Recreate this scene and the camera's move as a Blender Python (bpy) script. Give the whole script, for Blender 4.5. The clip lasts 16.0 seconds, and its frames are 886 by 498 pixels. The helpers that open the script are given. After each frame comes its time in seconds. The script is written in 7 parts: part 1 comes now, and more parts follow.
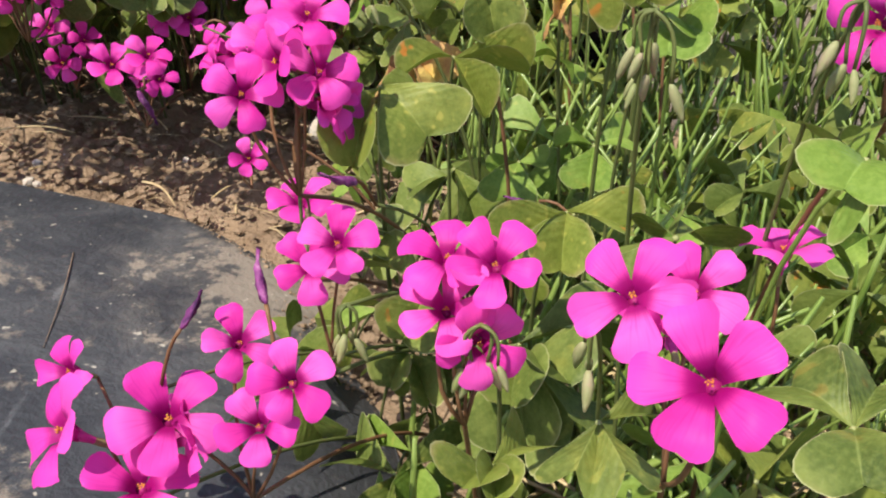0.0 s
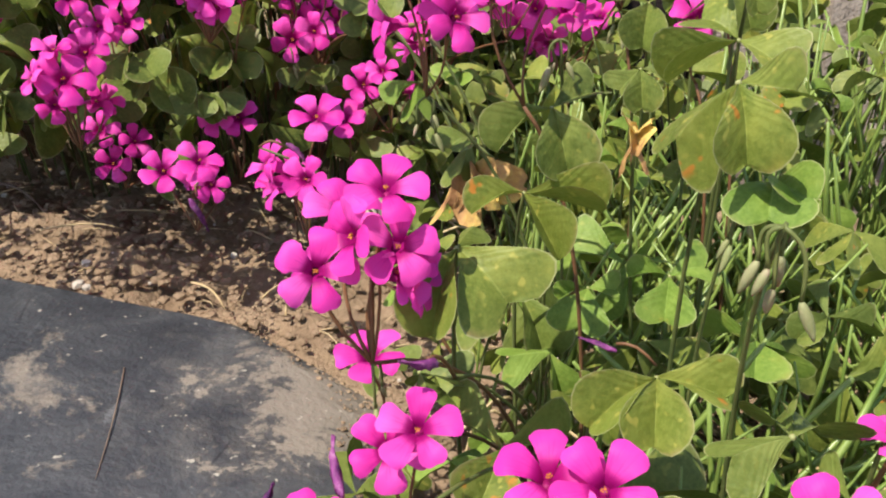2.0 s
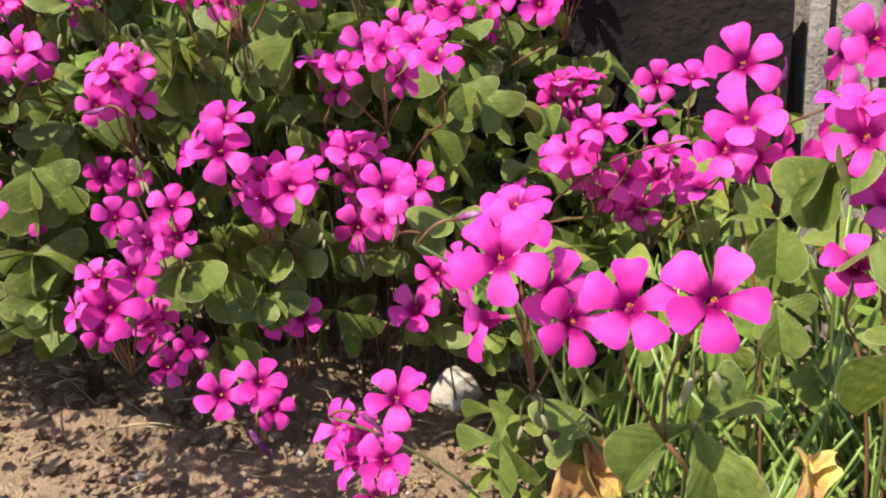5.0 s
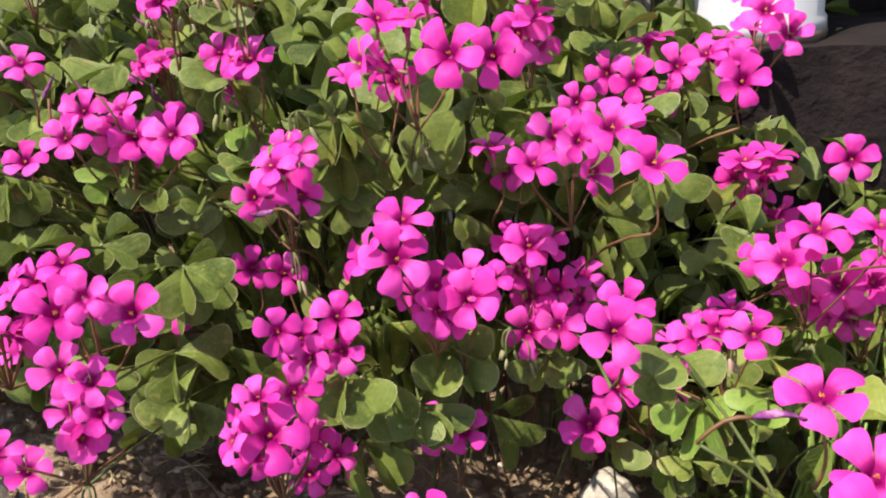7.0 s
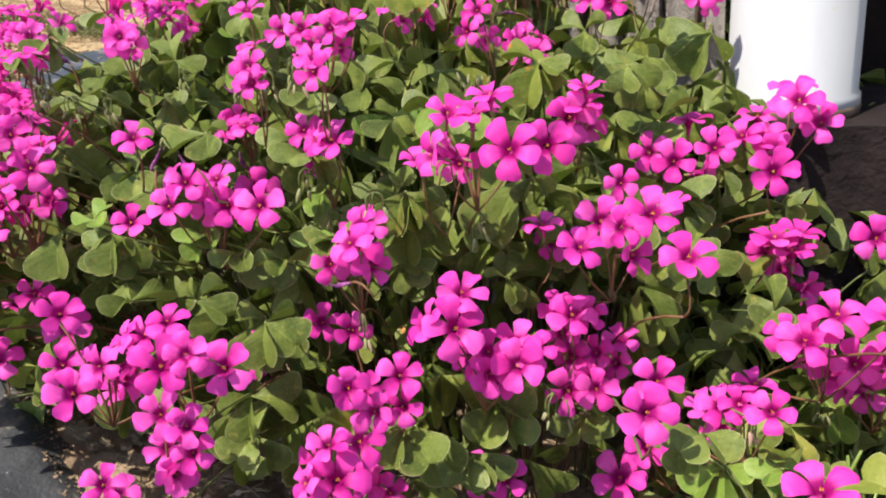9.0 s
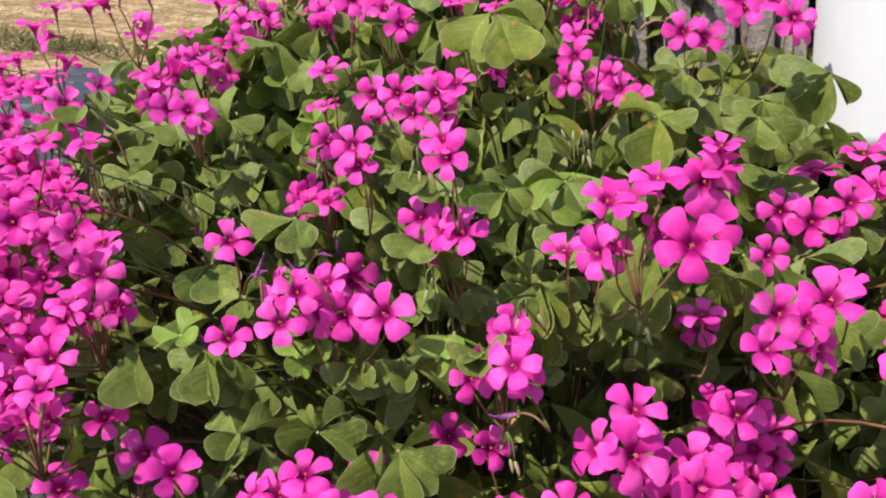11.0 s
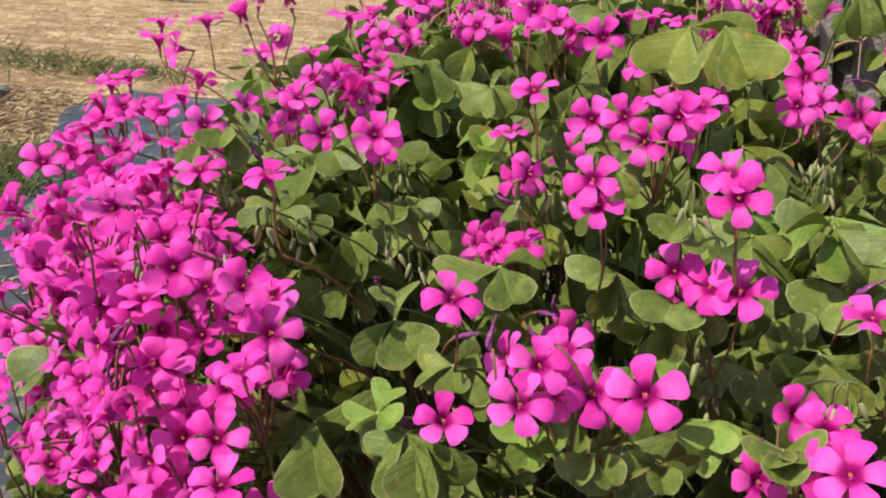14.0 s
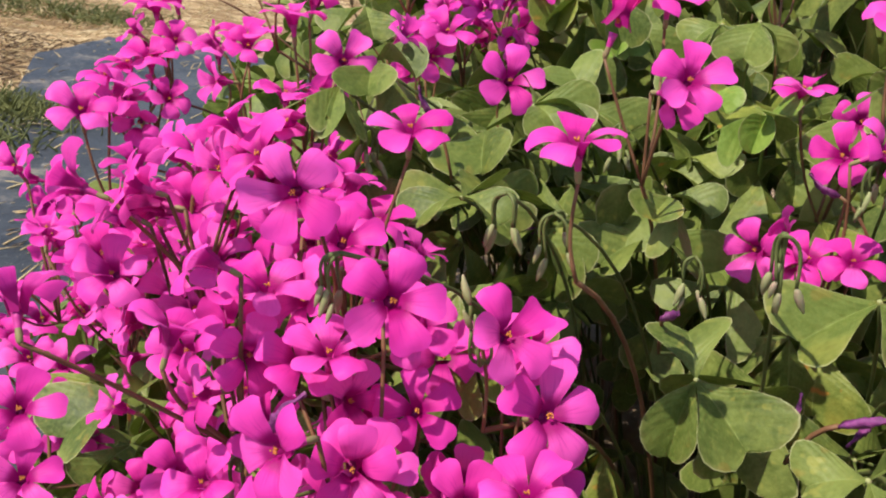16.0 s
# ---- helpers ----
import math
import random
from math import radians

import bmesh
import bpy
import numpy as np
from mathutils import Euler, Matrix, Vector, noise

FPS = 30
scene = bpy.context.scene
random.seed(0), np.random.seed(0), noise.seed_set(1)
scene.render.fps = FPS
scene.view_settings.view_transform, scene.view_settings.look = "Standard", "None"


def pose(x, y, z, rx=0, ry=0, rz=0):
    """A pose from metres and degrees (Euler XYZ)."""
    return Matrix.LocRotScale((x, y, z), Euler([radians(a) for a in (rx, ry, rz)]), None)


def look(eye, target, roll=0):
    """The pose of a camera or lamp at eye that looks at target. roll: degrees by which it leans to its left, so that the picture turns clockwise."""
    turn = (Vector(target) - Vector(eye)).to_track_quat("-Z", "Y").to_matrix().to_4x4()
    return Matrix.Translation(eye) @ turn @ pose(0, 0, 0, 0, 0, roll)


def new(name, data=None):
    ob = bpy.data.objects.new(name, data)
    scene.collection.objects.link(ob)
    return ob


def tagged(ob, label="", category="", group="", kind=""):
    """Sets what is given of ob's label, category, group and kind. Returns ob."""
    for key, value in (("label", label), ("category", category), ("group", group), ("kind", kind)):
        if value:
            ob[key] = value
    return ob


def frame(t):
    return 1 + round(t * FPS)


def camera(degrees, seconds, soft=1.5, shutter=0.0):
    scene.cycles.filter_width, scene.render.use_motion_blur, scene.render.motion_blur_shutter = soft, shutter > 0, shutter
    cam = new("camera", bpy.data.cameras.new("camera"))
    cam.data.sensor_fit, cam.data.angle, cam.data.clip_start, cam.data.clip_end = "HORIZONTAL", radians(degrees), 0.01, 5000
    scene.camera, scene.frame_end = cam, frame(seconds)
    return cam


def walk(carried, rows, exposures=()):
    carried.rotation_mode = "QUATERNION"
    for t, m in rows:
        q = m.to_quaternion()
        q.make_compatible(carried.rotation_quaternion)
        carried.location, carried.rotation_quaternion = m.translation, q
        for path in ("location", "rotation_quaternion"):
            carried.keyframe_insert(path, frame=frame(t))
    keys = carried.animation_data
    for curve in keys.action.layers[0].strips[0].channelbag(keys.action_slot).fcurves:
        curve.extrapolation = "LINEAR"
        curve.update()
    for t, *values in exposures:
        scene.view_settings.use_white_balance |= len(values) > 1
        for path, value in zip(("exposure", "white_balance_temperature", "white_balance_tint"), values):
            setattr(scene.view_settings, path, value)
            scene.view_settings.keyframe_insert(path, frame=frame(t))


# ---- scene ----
cam = camera(53.6, 16.0, 2.1)
PATH = [
    (0, (0.0423, 0.0050, 0.1567), (0.0212, 1.7840, -0.7563), -0.70),
    (0.5, (0.0458, 0.0130, 0.1602), (0.0442, 1.8000, -0.7387), -0.75),
    (1, (0.0418, 0.0180, 0.1669), (0.0272, 1.8170, -0.7056), -1.29),
    (1.5, (0.0365, 0.0220, 0.1718), (-0.0198, 1.8350, -0.6698), -1.92),
    (2, (0.0329, 0.0250, 0.1744), (-0.0606, 1.8460, -0.6461), -2.18),
    (2.5, (0.0291, 0.0290, 0.1760), (-0.1016, 1.8510, -0.6366), -2.56),
    (3, (0.0316, 0.0320, 0.1786), (-0.1246, 1.8610, -0.6157), -3.41),
    (3.5, (0.0371, 0.0430, 0.1879), (-0.1112, 1.8880, -0.5693), -4.43),
    (4, (0.0353, 0.0550, 0.1892), (-0.1133, 1.9070, -0.5507), -4.59),
    (4.5, (0.0348, 0.0650, 0.1994), (-0.1458, 1.9230, -0.5192), -5.04),
    (5, (0.0218, 0.0850, 0.2126), (-0.1976, 1.9500, -0.4756), -5.67),
    (5.2, (0.0084, 0.0930, 0.2177), (-0.2170, 1.9570, -0.4705), -5.87),
    (7.3, (-0.0381, 0.1410, 0.2372), (-0.4336, 1.9870, -0.4250), -4.83),
    (7.5, (-0.0472, 0.1470, 0.2377), (-0.4648, 1.9870, -0.4241), -4.51),
    (8, (-0.0318, 0.1230, 0.2514), (-0.4653, 1.9610, -0.4079), -3.49),
    (8.2, (-0.0243, 0.1060, 0.2543), (-0.4595, 1.9470, -0.3966), -3.37),
    (10.3, (-0.0445, 0.1030, 0.2929), (-0.4310, 1.9610, -0.3384), -4.38),
    (10.5, (-0.0575, 0.1170, 0.2940), (-0.4260, 1.9760, -0.3452), -4.81),
    (11, (-0.0969, 0.1470, 0.2941), (-0.4293, 2.0030, -0.3721), -4.98),
    (11.5, (-0.1300, 0.1730, 0.2963), (-0.4668, 2.0490, -0.3084), -3.97),
    (12, (-0.1490, 0.1830, 0.2913), (-0.5128, 2.0670, -0.2728), -2.69),
    (12.5, (-0.1630, 0.1940, 0.2864), (-0.5456, 2.0730, -0.2818), -2.08),
    (13, (-0.1634, 0.1970, 0.2834), (-0.5486, 2.0750, -0.2884), -2.98),
    (13.5, (-0.1633, 0.1940, 0.2844), (-0.5634, 2.0750, -0.2668), -3.74),
    (14, (-0.1669, 0.1930, 0.2870), (-0.5659, 2.0600, -0.3079), -4.51),
    (14.5, (-0.1860, 0.1910, 0.2819), (-0.5936, 2.0400, -0.3612), -4.38),
    (15, (-0.2127, 0.2120, 0.2730), (-0.6205, 2.0610, -0.3712), -3.69),
    (15.5, (-0.2375, 0.2490, 0.2698), (-0.6104, 2.1060, -0.3717), -3.81),
    (16, (-0.2579, 0.2790, 0.2690), (-0.5584, 2.1390, -0.4012), -1.91),
]
walk(cam, [(t, look(eye, target, roll)) for t, eye, target, roll in PATH], [(0, 0.56), (3, 0.64), (5.2, 0.75), (7.3, 0.77), (8.2, 0.76), (10.3, 0.60), (12, 0.44), (16, 0.43)])

# ---- light ----
SUN_TO = Vector((-0.345, -0.378, 0.858)).normalized()
world = bpy.data.worlds.new("sky")
scene.world = world
world.use_nodes = True
wn, wl = world.node_tree.nodes, world.node_tree.links
sky = wn.new("ShaderNodeTexSky")
sky.sky_type = "NISHITA"
sky.sun_disc = False
sky.sun_elevation = math.asin(SUN_TO.z)
sky.sun_rotation = math.atan2(SUN_TO.x, SUN_TO.y)
wl.new(sky.outputs["Color"], wn["Background"].inputs["Color"])
wn["Background"].inputs["Strength"].default_value = 0.145
sun = new("sun", bpy.data.lights.new("sun", "SUN"))
sun.data.energy = 5.0
sun.data.angle = radians(0.55)
sun.data.color = (1.0, 0.93, 0.82)
sun.matrix_world = look(SUN_TO * 5, (0, 0, 0))

# ---- materials ----


class Mat:
    """A small builder for node materials."""

    def __init__(self, name, rough=0.6, spec=0.3):
        self.m = bpy.data.materials.new(name)
        self.m.use_nodes = True
        self.n, self.l = self.m.node_tree.nodes, self.m.node_tree.links
        self.b = self.n["Principled BSDF"]
        self.b.inputs["Roughness"].default_value = rough
        self.b.inputs["Specular IOR Level"].default_value = spec

    def place(self, scale=(1, 1, 1)):
        g = self.n.new("ShaderNodeNewGeometry")
        mp = self.n.new("ShaderNodeMapping")
        mp.inputs["Scale"].default_value = scale
        self.l.new(g.outputs["Position"], mp.inputs["Vector"])
        return mp.outputs["Vector"]

    def noise(self, vec, scale, detail=4, rough=0.6, dist=0.0):
        t = self.n.new("ShaderNodeTexNoise")
        t.inputs["Scale"].default_value = scale
        t.inputs["Detail"].default_value = detail
        t.inputs["Roughness"].default_value = rough
        t.inputs["Distortion"].default_value = dist
        self.l.new(vec, t.inputs["Vector"])
        return t.outputs["Fac"]

    def voronoi(self, vec, scale, feature="F1", out="Distance"):
        t = self.n.new("ShaderNodeTexVoronoi")
        t.feature = feature
        t.inputs["Scale"].default_value = scale
        self.l.new(vec, t.inputs["Vector"])
        return t.outputs[out]

    def ramp(self, fac, stops):
        r = self.n.new("ShaderNodeValToRGB")
        e = r.color_ramp.elements
        while len(e) < len(stops):
            e.new(0.5)
        for k, (p, c) in zip(e, stops):
            k.position = p
            k.color = (*c, 1) if len(c) == 3 else c
        self.l.new(fac, r.inputs["Fac"])
        return r.outputs["Color"]

    def step(self, fac, lo, hi, a=0.0, b=1.0):
        r = self.n.new("ShaderNodeMapRange")
        r.interpolation_type = "SMOOTHSTEP"
        for k, v in (("From Min", lo), ("From Max", hi), ("To Min", a), ("To Max", b)):
            r.inputs[k].default_value = v
        self.l.new(fac, r.inputs["Value"])
        return r.outputs["Result"]

    def math(self, op, a, b=0.0):
        r = self.n.new("ShaderNodeMath")
        r.operation = op
        for k, v in enumerate((a, b)):
            if isinstance(v, (int, float)):
                r.inputs[k].default_value = v
            else:
                self.l.new(v, r.inputs[k])
        return r.outputs[0]

    def mix(self, fac, a, b, mode="MIX"):
        r = self.n.new("ShaderNodeMix")
        r.data_type = "RGBA"
        r.blend_type = mode
        for k, v in (("Factor", fac), ("A", a), ("B", b)):
            s = [q for q in r.inputs if q.name == k and (k == "Factor" or q.type == "RGBA")][0]
            if isinstance(v, (int, float)):
                s.default_value = v
            elif isinstance(v, tuple):
                s.default_value = (*v, 1)
            else:
                self.l.new(v, s)
        return [q for q in r.outputs if q.type == "RGBA"][0]

    def random(self):
        return self.n.new("ShaderNodeObjectInfo").outputs["Random"]

    def uv(self):
        c = self.n.new("ShaderNodeTexCoord")
        s = self.n.new("ShaderNodeSeparateXYZ")
        self.l.new(c.outputs["UV"], s.inputs[0])
        return c.outputs["UV"], s.outputs["X"], s.outputs["Y"]

    def color(self, c):
        if isinstance(c, tuple):
            self.b.inputs["Base Color"].default_value = (*c, 1)
        else:
            self.l.new(c, self.b.inputs["Base Color"])
        return self

    def bump(self, h, strength=0.3, dist=0.001):
        k = self.n.new("ShaderNodeBump")
        k.inputs["Strength"].default_value = strength
        k.inputs["Distance"].default_value = dist
        self.l.new(h, k.inputs["Height"])
        self.l.new(k.outputs["Normal"], self.b.inputs["Normal"])
        return self

    def thin(self, colour, amount):
        """Light that passes through a thin sheet such as a petal."""
        t = self.n.new("ShaderNodeBsdfTranslucent")
        if isinstance(colour, tuple):
            t.inputs["Color"].default_value = (*colour, 1)
        else:
            self.l.new(colour, t.inputs["Color"])
        x = self.n.new("ShaderNodeMixShader")
        x.inputs["Fac"].default_value = amount
        out = self.n["Material Output"]
        self.l.new(self.b.outputs[0], x.inputs[1])
        self.l.new(t.outputs[0], x.inputs[2])
        self.l.new(x.outputs[0], out.inputs["Surface"])
        return self


def petal_material():
    m = Mat("magenta_petal", 0.55, 0.25)
    uv, u, v = m.uv()
    base = m.ramp(m.random(), [(0.0, (0.72, 0.030, 0.35)), (0.5, (0.83, 0.056, 0.44)), (1.0, (0.90, 0.115, 0.53))])
    # fine veins that run out from the throat
    mp = m.n.new("ShaderNodeMapping")
    mp.inputs["Scale"].default_value = (1.2, 16.0, 1)
    m.l.new(uv, mp.inputs["Vector"])
    veins = m.noise(mp.outputs["Vector"], 1.0, 2, 0.5)
    vein = m.math("MULTIPLY", m.step(veins, 0.5, 0.62), m.step(u, 0.25, 0.85, 0.9, 0.12))
    c = m.mix(m.math("MULTIPLY", vein, 0.42), base, (0.45, 0.0, 0.24))
    c = m.mix(m.step(u, 0.18, 0.42, 0.9, 0.0), c, (0.32, 0.0, 0.14))
    c = m.mix(m.math("MULTIPLY", m.step(u, 0.45, 1.0), 0.22), c, (0.92, 0.10, 0.66))
    m.color(c).bump(veins, 0.25, 0.0004)
    return m.thin(c, 0.42).m


def leaf_material(name, dark, mid, light, spots, rust):
    m = Mat(name, 0.5, 0.22)
    uv, u, v = m.uv()
    pos = m.place()
    g = m.n.new("ShaderNodeNewGeometry")
    r = m.math("FRACT", m.math("ADD", m.random(), g.outputs["Random Per Island"]))
    base = m.mix(r, dark, mid)
    blotch = m.noise(pos, 90, 4, 0.6)
    base = m.mix(m.step(blotch, 0.4, 0.7), base, light)
    grain = m.noise(pos, 900, 3, 0.7)
    base = m.mix(m.step(grain, 0.35, 0.7, 0.0, 0.35), base, tuple(k * 1.25 + 0.01 for k in light))
    base = m.mix(m.step(m.noise(pos, 330, 4, 0.65), 0.28, 0.48, 0.4, 0.0), base, dark)
    freckle = m.math("MULTIPLY", m.step(m.noise(pos, 380, 1, 0.5), 0.62, 0.72), m.step(m.noise(pos, 60, 2, 0.5), 0.42, 0.6))
    base = m.mix(m.math("MULTIPLY", freckle, min(1.0, spots * 1.4)), base, (0.40, 0.37, 0.08))
    off = m.math("ABSOLUTE", m.math("SUBTRACT", v, 0.5))
    slant = m.math("SUBTRACT", u, m.math("MULTIPLY", off, 0.9))
    wave = m.math("SINE", m.math("MULTIPLY", slant, 46.0))
    side = m.math("MULTIPLY", m.step(wave, 0.4, 1.0), 0.05)
    base = m.mix(side, base, light)
    base = m.mix(m.step(off, 0.004, 0.022, 0.4, 0.0), base, tuple(min(1, k * 1.35 + 0.03) for k in light))
    yellow = m.noise(pos, 55, 3, 0.5)
    base = m.mix(m.math("MULTIPLY", m.step(yellow, 0.60, 0.72), spots), base, (0.33, 0.29, 0.05))
    fleck = m.noise(pos, 170, 2, 0.5)
    gate = m.step(m.noise(pos, 38, 1, 0.5), 0.55, 0.62)
    base = m.mix(m.math("MULTIPLY", m.math("MULTIPLY", m.step(fleck, 0.62, 0.68), gate), rust), base, (0.50, 0.17, 0.03))
    dry = m.math("MULTIPLY", m.step(off, 0.40, 0.5), m.step(m.noise(pos, 75, 4, 0.6), 0.48, 0.62))
    base = m.mix(m.math("MULTIPLY", dry, spots), base, (0.34, 0.24, 0.12))
    edge = m.math("MULTIPLY", m.step(off, 0.478, 0.497), 0.75)
    base = m.mix(edge, base, (0.36, 0.36, 0.17))
    h = m.math("ADD", m.math("MULTIPLY", wave, -0.08), m.math("ADD", m.noise(pos, 260, 3, 0.6), m.math("MULTIPLY", grain, 0.4)))
    m.color(base).bump(h, 0.5, 0.0006)
    return m.thin(m.mix(0.5, base, (0.22, 0.34, 0.03)), 0.15).m


def plain(name, stops, scale=60, rough=0.6, bump=0.3, dist=0.001, thin=0.0, spec=0.3):
    m = Mat(name, rough, spec)
    p = m.place()
    f = m.noise(p, scale, 5, 0.65)
    c = m.ramp(f, stops)
    m.color(c).bump(m.noise(p, scale * 4, 4, 0.6), bump, dist)
    if thin:
        m.thin(c, thin)
    return m.m


PETAL = petal_material()
LEAF = leaf_material("sorrel_leaf", (0.046, 0.070, 0.014), (0.114, 0.154, 0.028), (0.162, 0.196, 0.044), 0.22, 0.12)
LEAF_OLD = leaf_material("sorrel_leaf_blotched", (0.086, 0.118, 0.020), (0.150, 0.188, 0.029), (0.200, 0.226, 0.044), 0.45, 0.8)
LEAF_FRESH = leaf_material("sorrel_leaf_fresh", (0.090, 0.155, 0.022), (0.138, 0.215, 0.031), (0.195, 0.275, 0.05), 0.2, 0.0)
DEAD = plain("withered_leaf", [(0.32, (0.24, 0.12, 0.05)), (0.46, (0.48, 0.28, 0.11)), (0.6, (0.70, 0.52, 0.14))], 60, 0.7, 0.6, 0.002, 0.2)
STEM = plain("green_stem", [(0.3, (0.075, 0.10, 0.03)), (0.7, (0.15, 0.17, 0.05))], 50, 0.5, 0.2, 0.0005, 0.15)
STEM_RED = plain("reddish_stalk", [(0.3, (0.10, 0.045, 0.022)), (0.7, (0.20, 0.10, 0.045))], 60, 0.55, 0.2, 0.0005)
GRASSY = plain("pale_green_stem", [(0.3, (0.14, 0.22, 0.038)), (0.7, (0.28, 0.37, 0.09))], 30, 0.32, 0.2, 0.0005, 0.2, 0.5)
BUD = plain("pale_bud", [(0.35, (0.22, 0.26, 0.09)), (0.55, (0.33, 0.32, 0.16)), (0.7, (0.46, 0.27, 0.24))], 110, 0.55, 0.3, 0.0005, 0.2)
CALYX = plain("calyx_green", [(0.3, (0.20, 0.13, 0.07)), (0.7, (0.22, 0.24, 0.08))], 120, 0.55, 0.2, 0.0004)
ANTHER = plain("orange_anther", [(0.3, (0.42, 0.10, 0.03)), (0.7, (0.66, 0.28, 0.05))], 300, 0.6, 0.3, 0.0003)
WITHERED = plain("withered_petal", [(0.35, (0.06, 0.015, 0.07)), (0.55, (0.25, 0.05, 0.20)), (0.7, (0.50, 0.24, 0.40))], 260, 0.6, 0.5, 0.0006, 0.15)


def ground_material():
    m = Mat("soil_and_dry_grass", 0.95, 0.1)
    p = m.place()
    g1, g2, g3 = m.noise(p, 22, 6, 0.7), m.noise(p, 160, 5, 0.7), m.voronoi(p, 210)
    soil = m.ramp(g1, [(0.25, (0.14, 0.094, 0.058)), (0.5, (0.285, 0.20, 0.127)), (0.75, (0.40, 0.295, 0.196))])
    soil = m.mix(m.math("MULTIPLY", m.step(g2, 0.35, 0.75), 0.45), soil, (0.33, 0.24, 0.16))
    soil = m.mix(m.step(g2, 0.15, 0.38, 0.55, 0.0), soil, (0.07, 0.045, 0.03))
    straw = m.ramp(m.noise(m.place((9, 14, 10)), 5.5, 8, 0.8), [(0.32, (0.24, 0.145, 0.07)), (0.48, (0.40, 0.27, 0.14)), (0.60, (0.60, 0.46, 0.27))])
    straw = m.mix(m.math("MULTIPLY", m.step(m.noise(p, 4.5, 5, 0.65), 0.55, 0.68), 0.7), straw, (0.20, 0.125, 0.06))
    patch = m.noise(m.place((1, 1.6, 1)), 9, 6, 0.7, 0.4)
    straw = m.mix(m.step(patch, 0.43, 0.54, 0.0, 0.8), straw, (0.21, 0.13, 0.065))
    straw = m.mix(m.step(m.noise(p, 26, 5, 0.7, 0.5), 0.56, 0.66, 0.0, 0.6), straw, (0.74, 0.60, 0.38))
    straw = m.mix(m.step(m.noise(p, 46, 5, 0.7), 0.25, 0.44, 0.7, 0.0), straw, (0.12, 0.075, 0.04))
    sep = m.n.new("ShaderNodeSeparateXYZ")
    m.l.new(p, sep.inputs[0])
    far = m.math("ADD", m.math("MULTIPLY", sep.outputs["X"], -0.8), m.math("MULTIPLY", sep.outputs["Y"], 0.75))
    far = m.math("ADD", far, m.math("MULTIPLY", m.math("SUBTRACT", m.noise(p, 1.7, 6, 0.65), 0.38), 1.9))
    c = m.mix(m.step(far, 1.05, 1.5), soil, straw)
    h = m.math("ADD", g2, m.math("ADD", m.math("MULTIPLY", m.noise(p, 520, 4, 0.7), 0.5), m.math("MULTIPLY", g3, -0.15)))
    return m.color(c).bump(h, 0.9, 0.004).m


def sheet_material():
    m = Mat("dusty_black_sheet", 0.52, 0.45)
    p = m.place()
    weave = m.noise(m.place((1, 1, 1)), 420, 2, 0.5)
    film = m.noise(p, 26, 6, 0.7, 0.6)
    c = m.ramp(film, [(0.3, (0.018, 0.0195, 0.023)), (0.50, (0.036, 0.038, 0.042)), (0.72, (0.07, 0.071, 0.073))])
    dust = m.noise(p, 13, 7, 0.72, 0.3)
    c = m.mix(m.math("MULTIPLY", m.step(dust, 0.56, 0.62, 0.0, 0.8), m.step(m.noise(p, 120, 4, 0.7), 0.3, 0.6, 0.2, 0.9)), c, (0.24, 0.20, 0.155))
    near = m.n.new("ShaderNodeVectorMath")
    near.operation = "DISTANCE"
    m.l.new(p, near.inputs[0])
    near.inputs[1].default_value = (-0.025, 0.298, -0.010)
    mud = m.math("SUBTRACT", m.noise(p, 46, 7, 0.72, 0.3), m.math("MULTIPLY", near.outputs["Value"], 4.2))
    c = m.mix(m.step(mud, 0.33, 0.40, 0.0, 0.85), c, (0.24, 0.20, 0.155))
    c = m.mix(m.step(mud, 0.18, 0.34, 0.0, 0.2), c, (0.17, 0.155, 0.135))
    fleck = m.noise(p, 260, 2, 0.5)
    c = m.mix(m.step(fleck, 0.68, 0.75, 0.0, 0.7), c, (0.42, 0.38, 0.31))
    crack = m.voronoi(m.place((14, 5, 9)), 1.0, "DISTANCE_TO_EDGE")
    c = m.mix(m.math("MULTIPLY", m.step(crack, 0.0, 0.010, 0.7, 0.0), m.step(m.noise(p, 22, 3, 0.5), 0.56, 0.62)), c, (0.012, 0.012, 0.014))
    streak = m.noise(m.place((70, 12, 20)), 3.0, 4, 0.6)
    c = m.mix(m.step(streak, 0.62, 0.76, 0.0, 0.35), c, (0.16, 0.165, 0.17))
    return m.color(c).bump(m.math("ADD", weave, m.math("MULTIPLY", film, 2.0)), 0.4, 0.0015).m


def grey_post_material(name, low, mid, high):
    m = Mat(name, 0.9, 0.15)
    p = m.place()
    a = m.noise(m.place((30, 30, 6)), 3.2, 6, 0.7)
    b = m.noise(p, 240, 4, 0.7)
    c = m.ramp(a, [(0.3, low), (0.5, mid), (0.7, high)])
    c = m.mix(m.step(b, 0.25, 0.42, 0.6, 0.0), c, (0.06, 0.05, 0.045))
    return m.color(c).bump(m.math("ADD", a, b), 0.8, 0.003).m


def white_paint_material():
    m = Mat("white_painted_pipe", 0.5, 0.25)
    p = m.place()
    c = m.ramp(m.noise(m.place((8, 8, 2)), 3, 5, 0.6), [(0.3, (0.38, 0.39, 0.405)), (0.7, (0.46, 0.47, 0.485))])
    c = m.mix(m.step(m.noise(p, 110, 3, 0.6), 0.70, 0.76, 0.0, 0.5), c, (0.45, 0.36, 0.28))
    return m.color(c).bump(m.noise(p, 60, 3, 0.5), 0.1, 0.001).m


